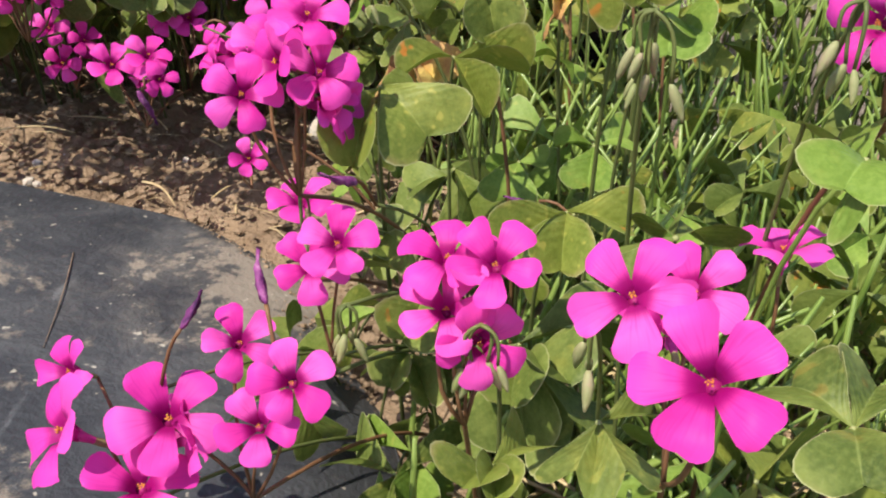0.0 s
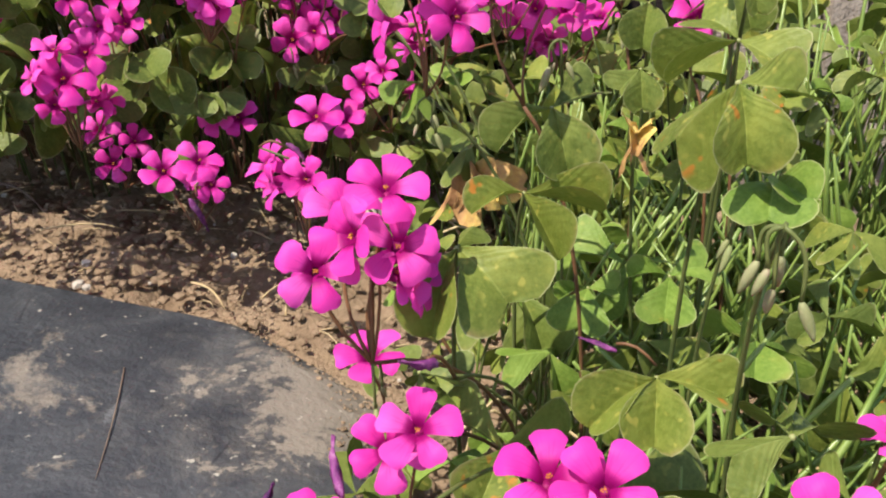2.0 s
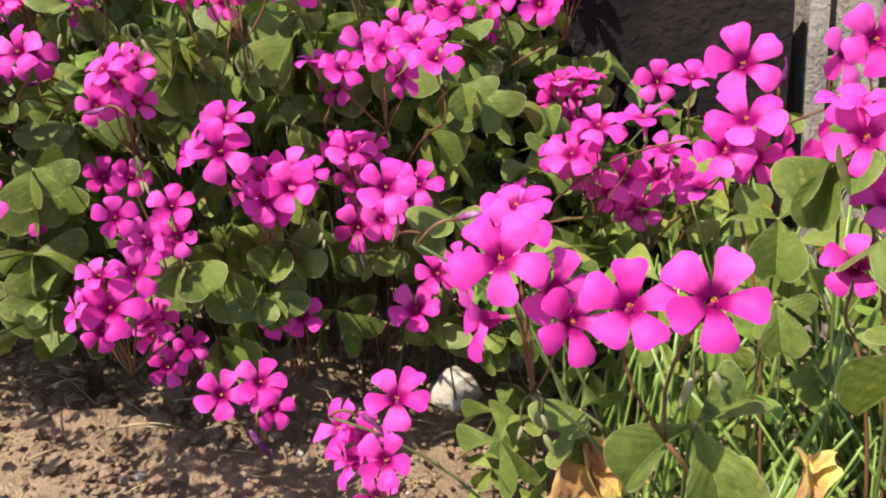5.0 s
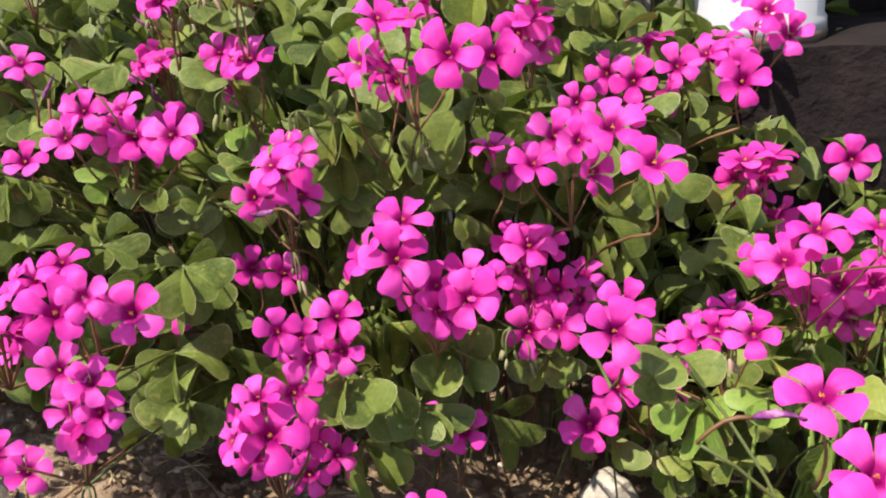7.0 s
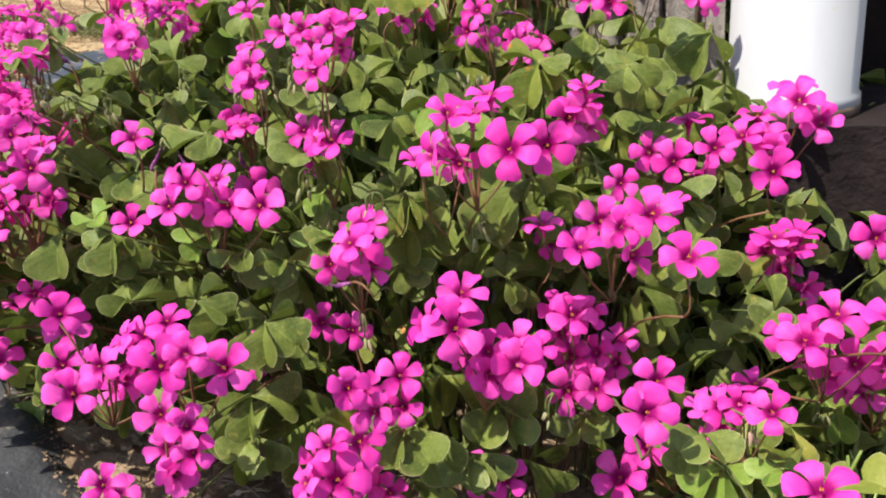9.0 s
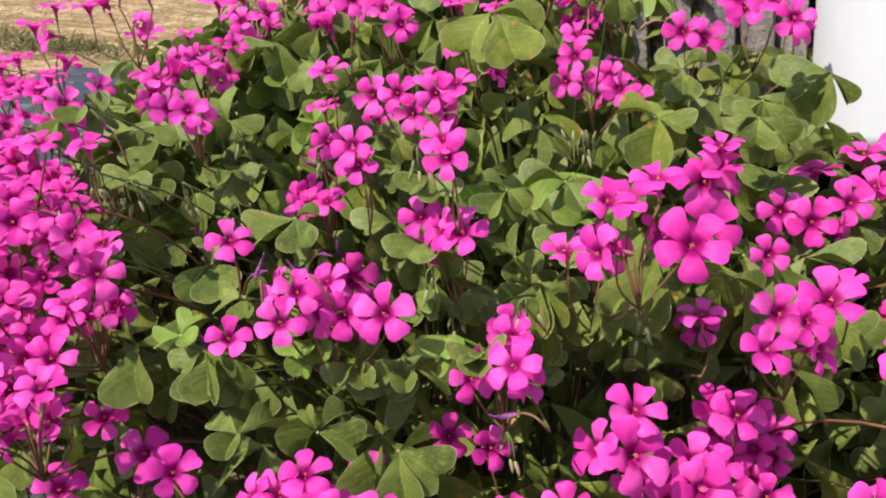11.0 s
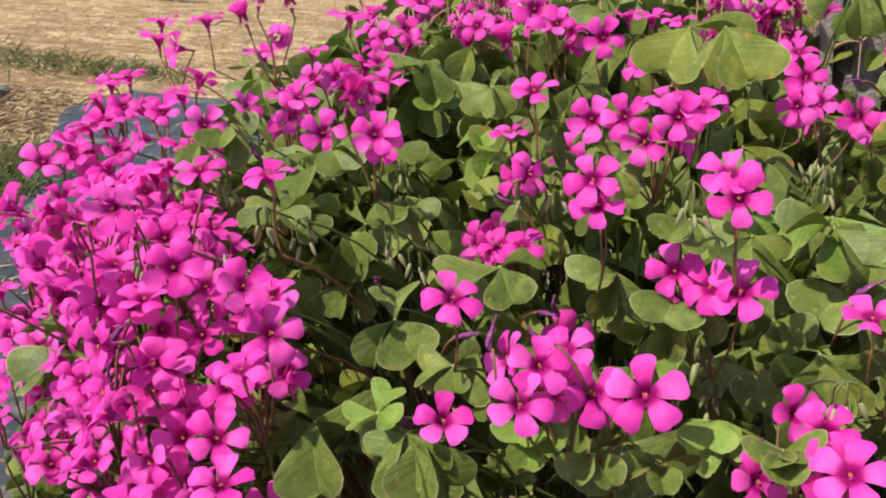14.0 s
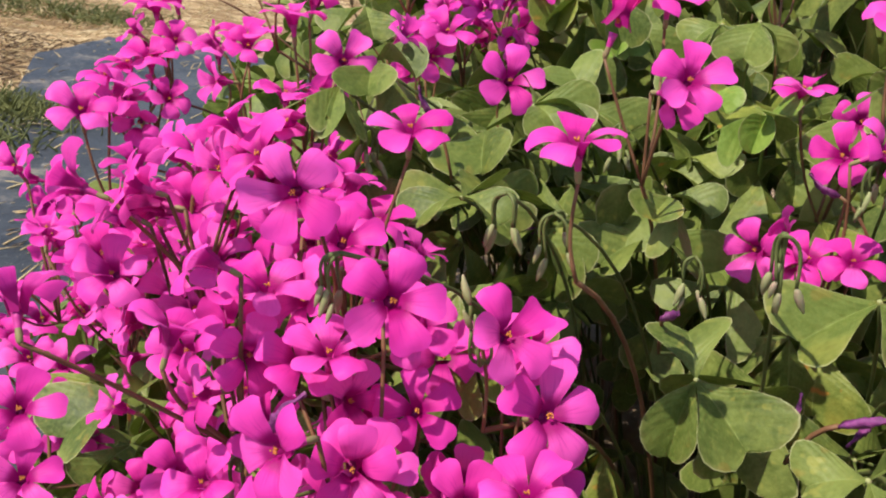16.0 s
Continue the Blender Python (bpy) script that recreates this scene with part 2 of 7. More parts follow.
GROUND, SHEET, GREY_POST, WHITE = ground_material(), sheet_material(), grey_post_material("weathered_grey_post", (0.12, 0.105, 0.09), (0.26, 0.235, 0.205), (0.38, 0.34, 0.29)), white_paint_material()
BOARD = grey_post_material("weathered_pale_board", (0.19, 0.155, 0.13), (0.33, 0.28, 0.235), (0.43, 0.37, 0.31))
STONE = plain("pale_stone", [(0.3, (0.32, 0.27, 0.21)), (0.7, (0.54, 0.48, 0.40))], 60, 0.85, 0.6, 0.002)
CLOD = plain("soil_clod", [(0.3, (0.20, 0.14, 0.085)), (0.55, (0.36, 0.265, 0.17)), (0.75, (0.48, 0.38, 0.25))], 90, 0.95, 0.7, 0.002)
STRAW = plain("dry_straw", [(0.3, (0.36, 0.25, 0.12)), (0.7, (0.68, 0.54, 0.31))], 40, 0.7, 0.3, 0.001, 0.1)
TWIG = plain("dark_twig", [(0.3, (0.09, 0.06, 0.045)), (0.7, (0.20, 0.14, 0.10))], 80, 0.8, 0.5, 0.001)
BLADE = plain("grass_blade", [(0.3, (0.075, 0.095, 0.025)), (0.7, (0.24, 0.24, 0.08))], 20, 0.55, 0.3, 0.001, 0.2)
# timber colour cut towards black to stand for the shade behind the plants
TIMBER = plain("shade_dark_timber", [(0.3, (0.012, 0.010, 0.010)), (0.6, (0.024, 0.018, 0.017)), (0.8, (0.05, 0.035, 0.028))], 25, 0.95, 0.8, 0.004, 0.0, 0.08)
SLAB = plain("grey_slab", [(0.3, (0.10, 0.095, 0.09)), (0.7, (0.20, 0.19, 0.18))], 18, 0.8, 0.4, 0.002)

# ---- mesh helpers ----


def mesh(name, verts, faces, mat, uvs=None, smooth=True):
    me = bpy.data.meshes.new(name)
    me.from_pydata([tuple(v) for v in verts], [], [tuple(f) for f in faces])
    me.materials.append(mat)
    if uvs is not None:
        layer = me.uv_layers.new(name="UVMap")
        idx = np.zeros(len(me.loops), dtype=np.int32)
        me.loops.foreach_get("vertex_index", idx)
        layer.data.foreach_set("uv", np.asarray(uvs, dtype=np.float32)[idx].ravel())
    if smooth:
        me.polygons.foreach_set("use_smooth", np.ones(len(me.polygons), dtype=bool))
    me.update()
    return me


def part(name, me, parent, m=None, label=""):
    ob = new(name, me)
    ob.parent = parent
    if m is not None:
        ob.matrix_basis = m
    return tagged(ob, label) if label else ob


def thing(name, at, label, category, group="", kind="", me=None):
    ob = new(name, me)
    ob.location = at
    return tagged(ob, label, category, group, kind)


def grid_faces(nu, nv, off=0):
    return [(off + i * nv + j, off + i * nv + j + 1, off + (i + 1) * nv + j + 1, off + (i + 1) * nv + j) for i in range(nu - 1) for j in range(nv - 1)]


def tube(points, radii, sides=5):
    """Vertices and faces of a tapered round bar through the points."""
    pts = [Vector(p) for p in points]
    verts, faces = [], []
    side = None
    for i, p in enumerate(pts):
        d = (pts[min(i + 1, len(pts) - 1)] - pts[max(i - 1, 0)]).normalized()
        if side is None:
            side = d.orthogonal().normalized()
        side = (side - d * side.dot(d)).normalized()
        up = d.cross(side)
        r = radii[i] if isinstance(radii, (list, tuple)) else radii
        for k in range(sides):
            a = 2 * math.pi * k / sides
            verts.append(p + side * (r * math.cos(a)) + up * (r * math.sin(a)))
    for i in range(len(pts) - 1):
        for k in range(sides):
            a, b = i * sides + k, i * sides + (k + 1) % sides
            faces.append((a, b, b + sides, a + sides))
    faces.append(tuple(range(sides))[::-1])
    faces.append(tuple(range((len(pts) - 1) * sides, len(pts) * sides)))
    return verts, faces


def bend(a, b, sag, n=7, power=1.0):
    """Points from a to b, bowed by the vector sag."""
    a, b, sag = Vector(a), Vector(b), Vector(sag)
    return [a.lerp(b, (i / (n - 1)) ** power) + sag * math.sin(math.pi * i / (n - 1)) for i in range(n)]


def joined(pieces):
    verts, faces = [], []
    for v, f in pieces:
        k = len(verts)
        verts += v
        faces += [tuple(q + k for q in g) for g in f]
    return verts, faces


def ground_z(x, y):
    x = max(-2.4, min(0.4, x))
    return -0.158 * (x + 0.1)


rng = random.Random(7)

# ---- flowers ----


def petal_mesh(k):
    r = random.Random(40 + k)
    nu, nv = 10, 9
    wide, cup, twist, droop = r.uniform(0.345, 0.42), r.uniform(-0.18, 0.20), r.uniform(-0.10, 0.10), r.uniform(0.0, 0.2)
    notch, skew = r.uniform(0.0, 0.05), r.uniform(-0.05, 0.05)
    verts, uvs = [], []
    for i in range(nu):
        u = i / (nu - 1)
        s = min(1.0, u / 0.82)
        w = 0.08 + (wide - 0.08) * (0.7 * s + 0.3 * math.sin(s * math.pi / 2)) * (1 - 0.13 * max(0, (u - 0.8) / 0.2))
        z = -0.42 * (1 - u / 0.3) ** 2 if u < 0.3 else 0.13 * math.sin((u - 0.3) / 0.7 * math.pi * 0.7) - droop * ((u - 0.3) / 0.7) ** 2
        for j in range(nv):
            v = 2 * j / (nv - 1) - 1
            x = 0.05 + 0.95 * u - (0.115 * abs(v) ** 4 + notch * (1 - abs(v)) ** 2) * u ** 4
            verts.append((x, v * w + skew * u * u, z + cup * v * v * u + twist * v * u + 0.014 * math.sin(9 * u + 3 * v + k)))
            uvs.append((u, j / (nv - 1)))
    return mesh("petal", verts, grid_faces(nu, nv), PETAL, uvs)


PETALS = [petal_mesh(k) for k in range(7)]


def anther_mesh(k):
    r = random.Random(60 + k)
    pieces = []
    for i in range(9):
        a = i * 2.4 + r.random()
        d = 0.012 + 0.045 * math.sqrt(i / 9)
        c = Vector((d * math.cos(a), d * math.sin(a), r.uniform(-0.08, 0.03)))
        s = r.uniform(0.016, 0.026)
        v = [c + Vector(q) * s for q in ((1, 0, 0), (-1, 0, 0), (0, 1, 0), (0, -1, 0), (0, 0, 1.5), (0, 0, -3))]
        pieces.append((v, [(0, 2, 4), (2, 1, 4), (1, 3, 4), (3, 0, 4), (2, 0, 5), (1, 2, 5), (3, 1, 5), (0, 3, 5)]))
    v, f = joined(pieces)
    return mesh("flower_centre", v, f, ANTHER)


ANTHERS = [anther_mesh(k) for k in range(3)]
_v, _f = tube([(0, 0, -0.98), (0, 0, -0.93), (0, 0, -0.80), (0, 0, -0.68), (0, 0, -0.5), (0, 0, -0.33)], [0.03, 0.065, 0.075, 0.065, 0.085, 0.12], 7)
THROAT = plain("dark_throat", [(0.3, (0.16, 0.0, 0.06)), (0.7, (0.30, 0.01, 0.13))], 300, 0.6, 0.2, 0.0003)
FUNNEL = plain("pink_funnel", [(0.3, (0.42, 0.02, 0.20)), (0.7, (0.60, 0.06, 0.32))], 300, 0.55, 0.2, 0.0003, 0.2)
FLOWER_TUBE = mesh("flower", _v, _f, CALYX)
FLOWER_TUBE.materials.append(FUNNEL)
FLOWER_TUBE.materials.append(THROAT)
for _k in range(3 * 7, 5 * 7):
    FLOWER_TUBE.polygons[_k].material_index = 1
FLOWER_TUBE.polygons[len(FLOWER_TUBE.polygons) - 1].material_index = 2


def frame_from(z, spin=0.0, at=(0, 0, 0), size=1.0):
    """A pose whose z axis is the given way, turned by spin degrees about it."""
    q = Vector(z).normalized().to_track_quat("Z", "Y")
    return Matrix.Translation(at) @ q.to_matrix().to_4x4() @ Matrix.Rotation(radians(spin), 4, "Z") @ Matrix.Scale(size, 4)


def add_flower(root, at, face, spin, size, shut=0.0, r=rng):
    """A five-petalled flower with its pedicel's end at the back of the calyx. size: its width across."""
    local = Vector(at) - root.location
    fl = part("flower", FLOWER_TUBE, root, frame_from(face, spin, local, size / 2))
    for k in range(5):
        tip = -shut - r.uniform(-4, 6)
        m = Matrix.Rotation(radians(72 * k + r.uniform(-4, 4)), 4, "Z") @ Matrix.Rotation(radians(tip), 4, "Y") @ Matrix.Rotation(radians(r.uniform(-7, 7)), 4, "X")
        s = r.uniform(0.93, 1.05)
        part("petal", PETALS[r.randrange(7)], fl, m @ Matrix.Diagonal((s, s * r.uniform(0.92, 1.06), s, 1)))
    part("flower_centre", ANTHERS[r.randrange(3)], fl, None, "orange anthers in the throat")
    return local - Vector(face).normalized() * (size * 0.48)


def arch(a, b, sag, n):
    """Points of a stalk that rises first and then leans over to its end."""
    a, b = Vector(a), Vector(b)
    c = a + Vector(((b.x - a.x) * 0.12, (b.y - a.y) * 0.10, (b.z - a.z) * 0.80)) + Vector(sag)
    return [a * (1 - t) ** 2 + c * 2 * t * (1 - t) + b * t * t for t in (i / (n - 1) for i in range(n))]


def stalk(name, root, a, b, r0, r1, mat, sag, n=7, sides=5):
    v, f = tube((arch if name in ("stem", "petiole") else bend)(a, b, sag, n), [r0 + (r1 - r0) * i / (n - 1) for i in range(n)], sides)
    return part(name, mesh(name, v, f, mat), root)


def bud_mesh(k):
    r = random.Random(80 + k)
    L, w = 1.0, r.uniform(0.14, 0.18)
    pts = [(0.04 * math.sin(3 * t), 0, t * L) for t in (0, 0.12, 0.35, 0.65, 0.88, 1.0)]
    v, f = tube(pts, [0.04, w * 0.7, w, w * 0.85, w * 0.45, 0.03], 6)
    return mesh("bud", v, f, BUD)


BUDS = [bud_mesh(k) for k in range(3)]


def add_buds(root, node, count, length, r, down=1.0):
    for k in range(count):
        a = r.uniform(0, 6.28)
        side = Vector((math.cos(a), math.sin(a), 0))
        tip = node + side * r.uniform(0.0008, 0.0032) - Vector((0, 0, down * r.uniform(0.004, 0.010)))
        stalk("pedicel", root, node, tip, 0.00036, 0.0003, STEM, side * 0.0012 + Vector((0, 0, 0.0016 * down)), 8, 5)
        part("bud", BUDS[k % 3], root, frame_from(Vector((side.x * 0.4, side.y * 0.4, -down)), 0, tip, length * r.uniform(0.5, 0.9)))


def inward(foot):
    """Stalks of the mound rise from deep inside it."""
    return (foot[0] + 0.12 * (-0.18 - foot[0]), min(max(foot[1] + 0.05, 0.47), max(foot[1], 0.72))) if foot[0] < 0.03 and foot[1] > 0.37 else foot


HEADS = []
FLOWER_LABELS = (
    "open cluster of magenta wood sorrel flowers on reddish stalk",
    "bright magenta wood sorrel flower head rising above the leaves",
    "loose umbel of pink magenta flowers on thin brown stalks",
)


def flower_cluster(heads, drop=0.022, foot=None, buds=0, lean=(0, 0), group="flower heads of the sorrel", thick=0.0005):
    """heads: x, y, z, the way it faces (three numbers), turn in degrees, width in millimetres."""
    r = random.Random(int(heads[0][0] * 9e4) + int(heads[0][1] * 7e5))
    pts = [Vector(h[:3]) for h in heads]
    backs = [Vector(h[:3]) - Vector(h[3:6]).normalized() * (h[7] * 0.00048) for h in heads]
    mid = sum(backs, Vector()) / len(backs)
    node = mid + Vector((lean[0], lean[1], -drop))
    if foot is None:
        foot = (node.x * 0.9 + r.uniform(-0.03, 0.03), node.y + r.uniform(0.0, 0.05))
    foot = inward(foot)
    base = Vector((foot[0], foot[1], ground_z(*foot) - 0.004))
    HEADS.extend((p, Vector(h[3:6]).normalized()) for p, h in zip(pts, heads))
    root = thing("flower_cluster", base, FLOWER_LABELS[r.randrange(3)] if len(heads) > 2 else "single magenta wood sorrel flowers on a thin stalk", "flower", group)
    stalk("stem", root, (0, 0, 0), node - base, thick * 1.3, thick, STEM_RED if r.random() < 0.5 else STEM, Vector((r.uniform(-0.008, 0.008), r.uniform(-0.012, 0.0), 0)), 14)
    for h, b in zip(heads, backs):
        end = add_flower(root, h[:3], h[3:6], h[6], h[7] * 0.001, h[8] if len(h) > 8 else 0.0, r)
        stalk("pedicel", root, node - base, end, 0.00045, 0.0004, STEM_RED, Vector((r.uniform(-0.003, 0.003), r.uniform(-0.003, 0.003), r.uniform(-0.003, 0.002))), 6, 4)
    if len(heads) > 2:
        # flowers of the same head that look out from behind the others
        q = random.Random(len(HEADS))
        wide = sum(h[7] for h in heads) / len(heads)
        for k in range(1 if len(heads) < 5 else 2):
            a = q.uniform(0, 6.28)
            way = Vector((math.cos(a), math.sin(a), q.uniform(-0.1, 0.35))).normalized()
            at = mid + way * (wide * 0.00055) - Vector((0, 0, wide * 0.0004))
            end = add_flower(root, at, way, q.uniform(0, 72), wide * 0.00095, q.uniform(5, 35), q)
            stalk("pedicel", root, node - base, end, 0.00045, 0.0004, STEM_RED, (0, 0, -0.001), 6, 4)
    if buds:
        add_buds(root, node - base, buds, 0.007, r)
    return root


def stalk_thing(name, label, category, group, node, foot, thick=0.00042):
    foot = inward(foot)
    base = Vector((foot[0], foot[1], ground_z(*foot) - 0.004))
    root = thing(name, base, label, category, group)
    r = random.Random(int(node[0] * 9e4) + int(node[1] * 7e5))
    end = Vector(node) - base
    stalk("stem", root, (0, 0, 0), end, thick * 1.3, thick, STEM, Vector((r.uniform(-0.006, 0.006), r.uniform(-0.008, 0.004), 0)), 14)
    return root, end, r


def bud_cluster(at, foot, count=5, length=0.010, down=1.0):
    """A nodding bunch of pale buds; at: the middle of the buds."""
    node = Vector(at) + Vector((0, 0, 0.012 * down))
    root, end, r = stalk_thing("bud_cluster", "nodding bunch of pale green and pinkish flower buds" if down > 0 else "upright bunch of pale buds with whitish tips", "buds", "bud clusters of the sorrel", node, foot)
    add_buds(root, end, count, length, r, down)
    return root


def corolla_mesh(k):
    """A shrivelled flower: a twisted tube with a ragged, wrinkled end."""
    r = random.Random(90 + k)
    n, sides = 12, 8
    verts = []
    for i in range(n):
        t = i / (n - 1)
        rad = 0.03 + 0.07 * math.sin(min(1, t * 1.3) * math.pi) ** 0.7 * (1 - 0.35 * t)
        c = Vector((0.22 * math.sin(2.2 * t + k), 0.15 * t * t, t))
        for j in range(sides):
            a = 2 * math.pi * j / sides + 1.8 * t
            q = rad * (1 + 0.35 * math.cos(3 * a + 5 * t) + 0.25 * noise.noise((j * 1.7, t * 6, k)))
            verts.append(c + Vector((q * math.cos(a), q * math.sin(a), 0.05 * math.sin(4 * a))))
    faces = [(i * sides + j, i * sides + (j + 1) % sides, (i + 1) * sides + (j + 1) % sides, (i + 1) * sides + j) for i in range(n - 1) for j in range(sides)]
    faces += [tuple(range(sides))[::-1], tuple(range((n - 1) * sides, n * sides))]
    return mesh("shrivelled_corolla", verts, faces, WITHERED)


COROLLAS = [corolla_mesh(k) for k in range(4)]


def withered_flower(at, foot, way, length=0.016):
    """A spent flower whose shrivelled tube points the given way."""
    way = Vector(way).normalized()
    node = Vector(at) - way * (length * 0.5 + 0.010) - Vector((0, 0, 0.006))
    root, end, r = stalk_thing("withered_flower", "spent purple flower shrivelled into a twisted tube", "flower", "withered flowers", node, foot, 0.0004)
    tip = end + way * 0.010 + Vector((0, 0, 0.006))
    stalk("pedicel", root, end, tip, 0.00045, 0.0005, STEM_RED, (0, 0, 0.002), 5, 4)
    part("shrivelled_corolla", COROLLAS[r.randrange(4)], root, frame_from(way, r.uniform(0, 360), tip, length))
    return root


# ---- leaves ----


def half_outline(n, notch, wide):
    """Points along one side of a heart-shaped leaflet, from its foot to the notch."""
    c = [(-0.08, -0.04), (0.0, 0.012), (0.22, 0.125 * wide), (0.45, 0.285 * wide), (0.68, 0.44 * wide), (0.87, 0.50 * wide), (0.985, 0.39 * wide), (1.0, 0.20 * wide), (1 - notch, 0.0), (0.8, -0.2)]
    out = []
    for i in range(n):
        t = i / (n - 1) * 7
        k = min(6, int(t))
        t -= k
        p0, p1, p2, p3 = c[k], c[k + 1], c[k + 2], c[k + 3]
        out.append(tuple(0.5 * (2 * q1 + (q2 - q0) * t + (2 * q0 - 5 * q1 + 4 * q2 - q3) * t * t + (3 * q1 - q0 - 3 * q2 + q3) * t ** 3) for q0, q1, q2, q3 in zip(p0, p1, p2, p3)))
    return out


def leaflet_shape(k, nu=13, nw=4):
    """Vertices, faces and map of a heart-shaped leaflet of length one, its halves raised along the midrib like a shallow trough."""
    r = random.Random(20 + k)
    theta = radians((55, 40, 60, 24, 56, -40, 46, -50, 72, -64)[k])
    droop, notch, wide, curl = r.uniform(0.03, 0.22), r.uniform(0.08, 0.18), r.uniform(1.22, 1.42), r.uniform(0.0, 0.22)
    edge = half_outline(nu, notch, wide)
    verts, uvs = [], []
    for i, (ex, ey) in enumerate(edge):
        u = i / (nu - 1)
        mid = (1 - notch) * u ** 0.9
        for j in range(2 * nw + 1):
            a = (j - nw) / nw
            f = abs(a)
            x = mid + (ex - mid) * f
            y = max(0.0, ey) * f * (1 + 0.035 * noise.noise((9 * ex, 3 * ey + math.copysign(2.0, a), k)))
            z = y * math.sin(theta) - math.copysign(curl, theta) * y * y + 0.022 * math.sin(7 * x + 4 * a + k) * f
            z += droop * (math.sin(math.pi * min(1, x)) * 0.6 - x * x)
            verts.append((x, math.copysign(y * math.cos(theta), a), z))
            uvs.append((min(1.0, x), 0.5 + 0.5 * a))
    return verts, grid_faces(nu, 2 * nw + 1), uvs


def crease(me, uvs):
    """Mark the fold along the midrib as a sharp edge."""
    e = np.zeros(2 * len(me.edges), dtype=np.int32)
    me.edges.foreach_get("vertices", e)
    e = e.reshape(-1, 2)
    v = np.asarray(uvs)[:, 1]
    me.edges.foreach_set("use_edge_sharp", (np.abs(v[e[:, 0]] - 0.5) < 1e-4) & (np.abs(v[e[:, 1]] - 0.5) < 1e-4))
    return me


def leaflet_mesh(k, mat):
    v, f, uv = leaflet_shape(k)
    if mat is DEAD:
        v = [Vector((x * 0.9, y * 0.62, z)) + Vector(noise.noise_vector((x * 4, y * 4 + k, 2))) * 0.16 * x for x, y, z in v]
    return crease(mesh("leaflet", v, f, mat, uv), uv)


LEAFLETS = {name: [leaflet_mesh(k, mat) for k in range(10)] for name, mat in (("green", LEAF), ("old", LEAF_OLD), ("fresh", LEAF_FRESH), ("dead", DEAD))}
LEAF_LABELS = {
    "green": "dull green three-lobed sorrel leaf on a thin stalk",
    "old": "aging sorrel leaf with yellow blotches and rust spots",
    "fresh": "small bright green clover-like sorrel leaf",
    "dead": "withered brown and yellow sorrel leaf hanging crumpled",
}


_v, _f = tube([(0, 0, -1.0), (0, 0, -0.5), (0, 0, 0.3), (0, 0, 0.7)], [0.5, 0.95, 0.9, 0.35], 6)
HUB = plain("pale_leaf_joint", [(0.3, (0.22, 0.24, 0.085)), (0.7, (0.30, 0.31, 0.13))], 200, 0.6, 0.2, 0.0003)
JOINT = mesh("leaf_joint", _v, _f, HUB)
PLACED = []


def leaf(hub, tips, kind="green", foot=None, up=(0.15, -0.45, 0.85), thick=0.00055, group="sorrel leaves"):
    """A leaf of three leaflets. hub: where they meet; tips: the far end of each, as seen from the hub, alone or with the number of its fold."""
    hub = Vector(hub)
    if len(tips[0]) == 2:
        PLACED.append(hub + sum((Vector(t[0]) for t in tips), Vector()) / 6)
    r = random.Random(int(hub.x * 9e4) + int(hub.y * 7e5) + 3)
    if foot is None:
        foot = (hub.x + r.uniform(-0.03, 0.03), hub.y + r.uniform(0.0, 0.05))
    foot = inward(foot)
    base = Vector((foot[0], foot[1], ground_z(*foot) - 0.004))
    root = thing("sorrel_leaf", base, LEAF_LABELS[kind], "leaf", group)
    stalk("petiole", root, (0, 0, 0), hub - base, thick * 1.3, thick * 0.8, STEM if kind != "fresh" else GRASSY, Vector((r.uniform(-0.01, 0.01), r.uniform(-0.015, 0.005), 0)), 8)
    for k, t in enumerate(tips):
        fold = r.randrange(8)
        if len(t) == 2:
            t, fold = t
        d = Vector(t)
        n = Vector(up)
        x = d.normalized()
        n = n - x * n.dot(x)
        if n.length < 0.05:
            n = x.orthogonal()
        n.normalize()
        if len(tips[k]) == 3:
            n = Matrix.Rotation(r.uniform(-0.25, 0.25), 3, x) @ n
        y = n.cross(x)
        L = d.length
        m = Matrix(((x.x * L, y.x * L, n.x * L, 0), (x.y * L, y.y * L, n.y * L, 0), (x.z * L, y.z * L, n.z * L, 0), (0, 0, 0, 1)))
        m.translation = hub - base
        part("leaflet", LEAFLETS[kind][fold], root, m)
    if kind != "dead":
        part("leaf_joint", JOINT, root, Matrix.Translation(hub - base) @ Matrix.Scale(thick * 1.15, 4), "pale joint of the leaflets")
    return root


def loose_leaf(hub, size, kind="green", lean=(0, 0), turn=0.0, dip=0.35, foot=None, group="sorrel leaves"):
    """A leaf with three leaflets spread evenly round the hub, tipped by lean and drooping by dip."""
    up = Vector((lean[0], lean[1], 1)).normalized()
    q = up.to_track_quat("Z", "Y").to_matrix()
    tips = []
    for k in range(3):
        a = radians(turn + 120 * k)
        tips.append(tuple(q @ Vector((math.cos(a) * size, math.sin(a) * size, -dip * size))))
    return leaf(hub, tips, kind, foot, tuple(up), group=group)


# ---- ground ----
def steps(fine0, fine1, step, out):
    c = list(np.arange(fine0, fine1, step))
    s, a, b = step, fine0, fine1
    lo, hi = [], []
    while b < out or a > -out:
        s *= 1.32
        a, b = a - s, b + s
        lo.append(a)
        hi.append(b)
    return np.array(lo[::-1] + c + hi)


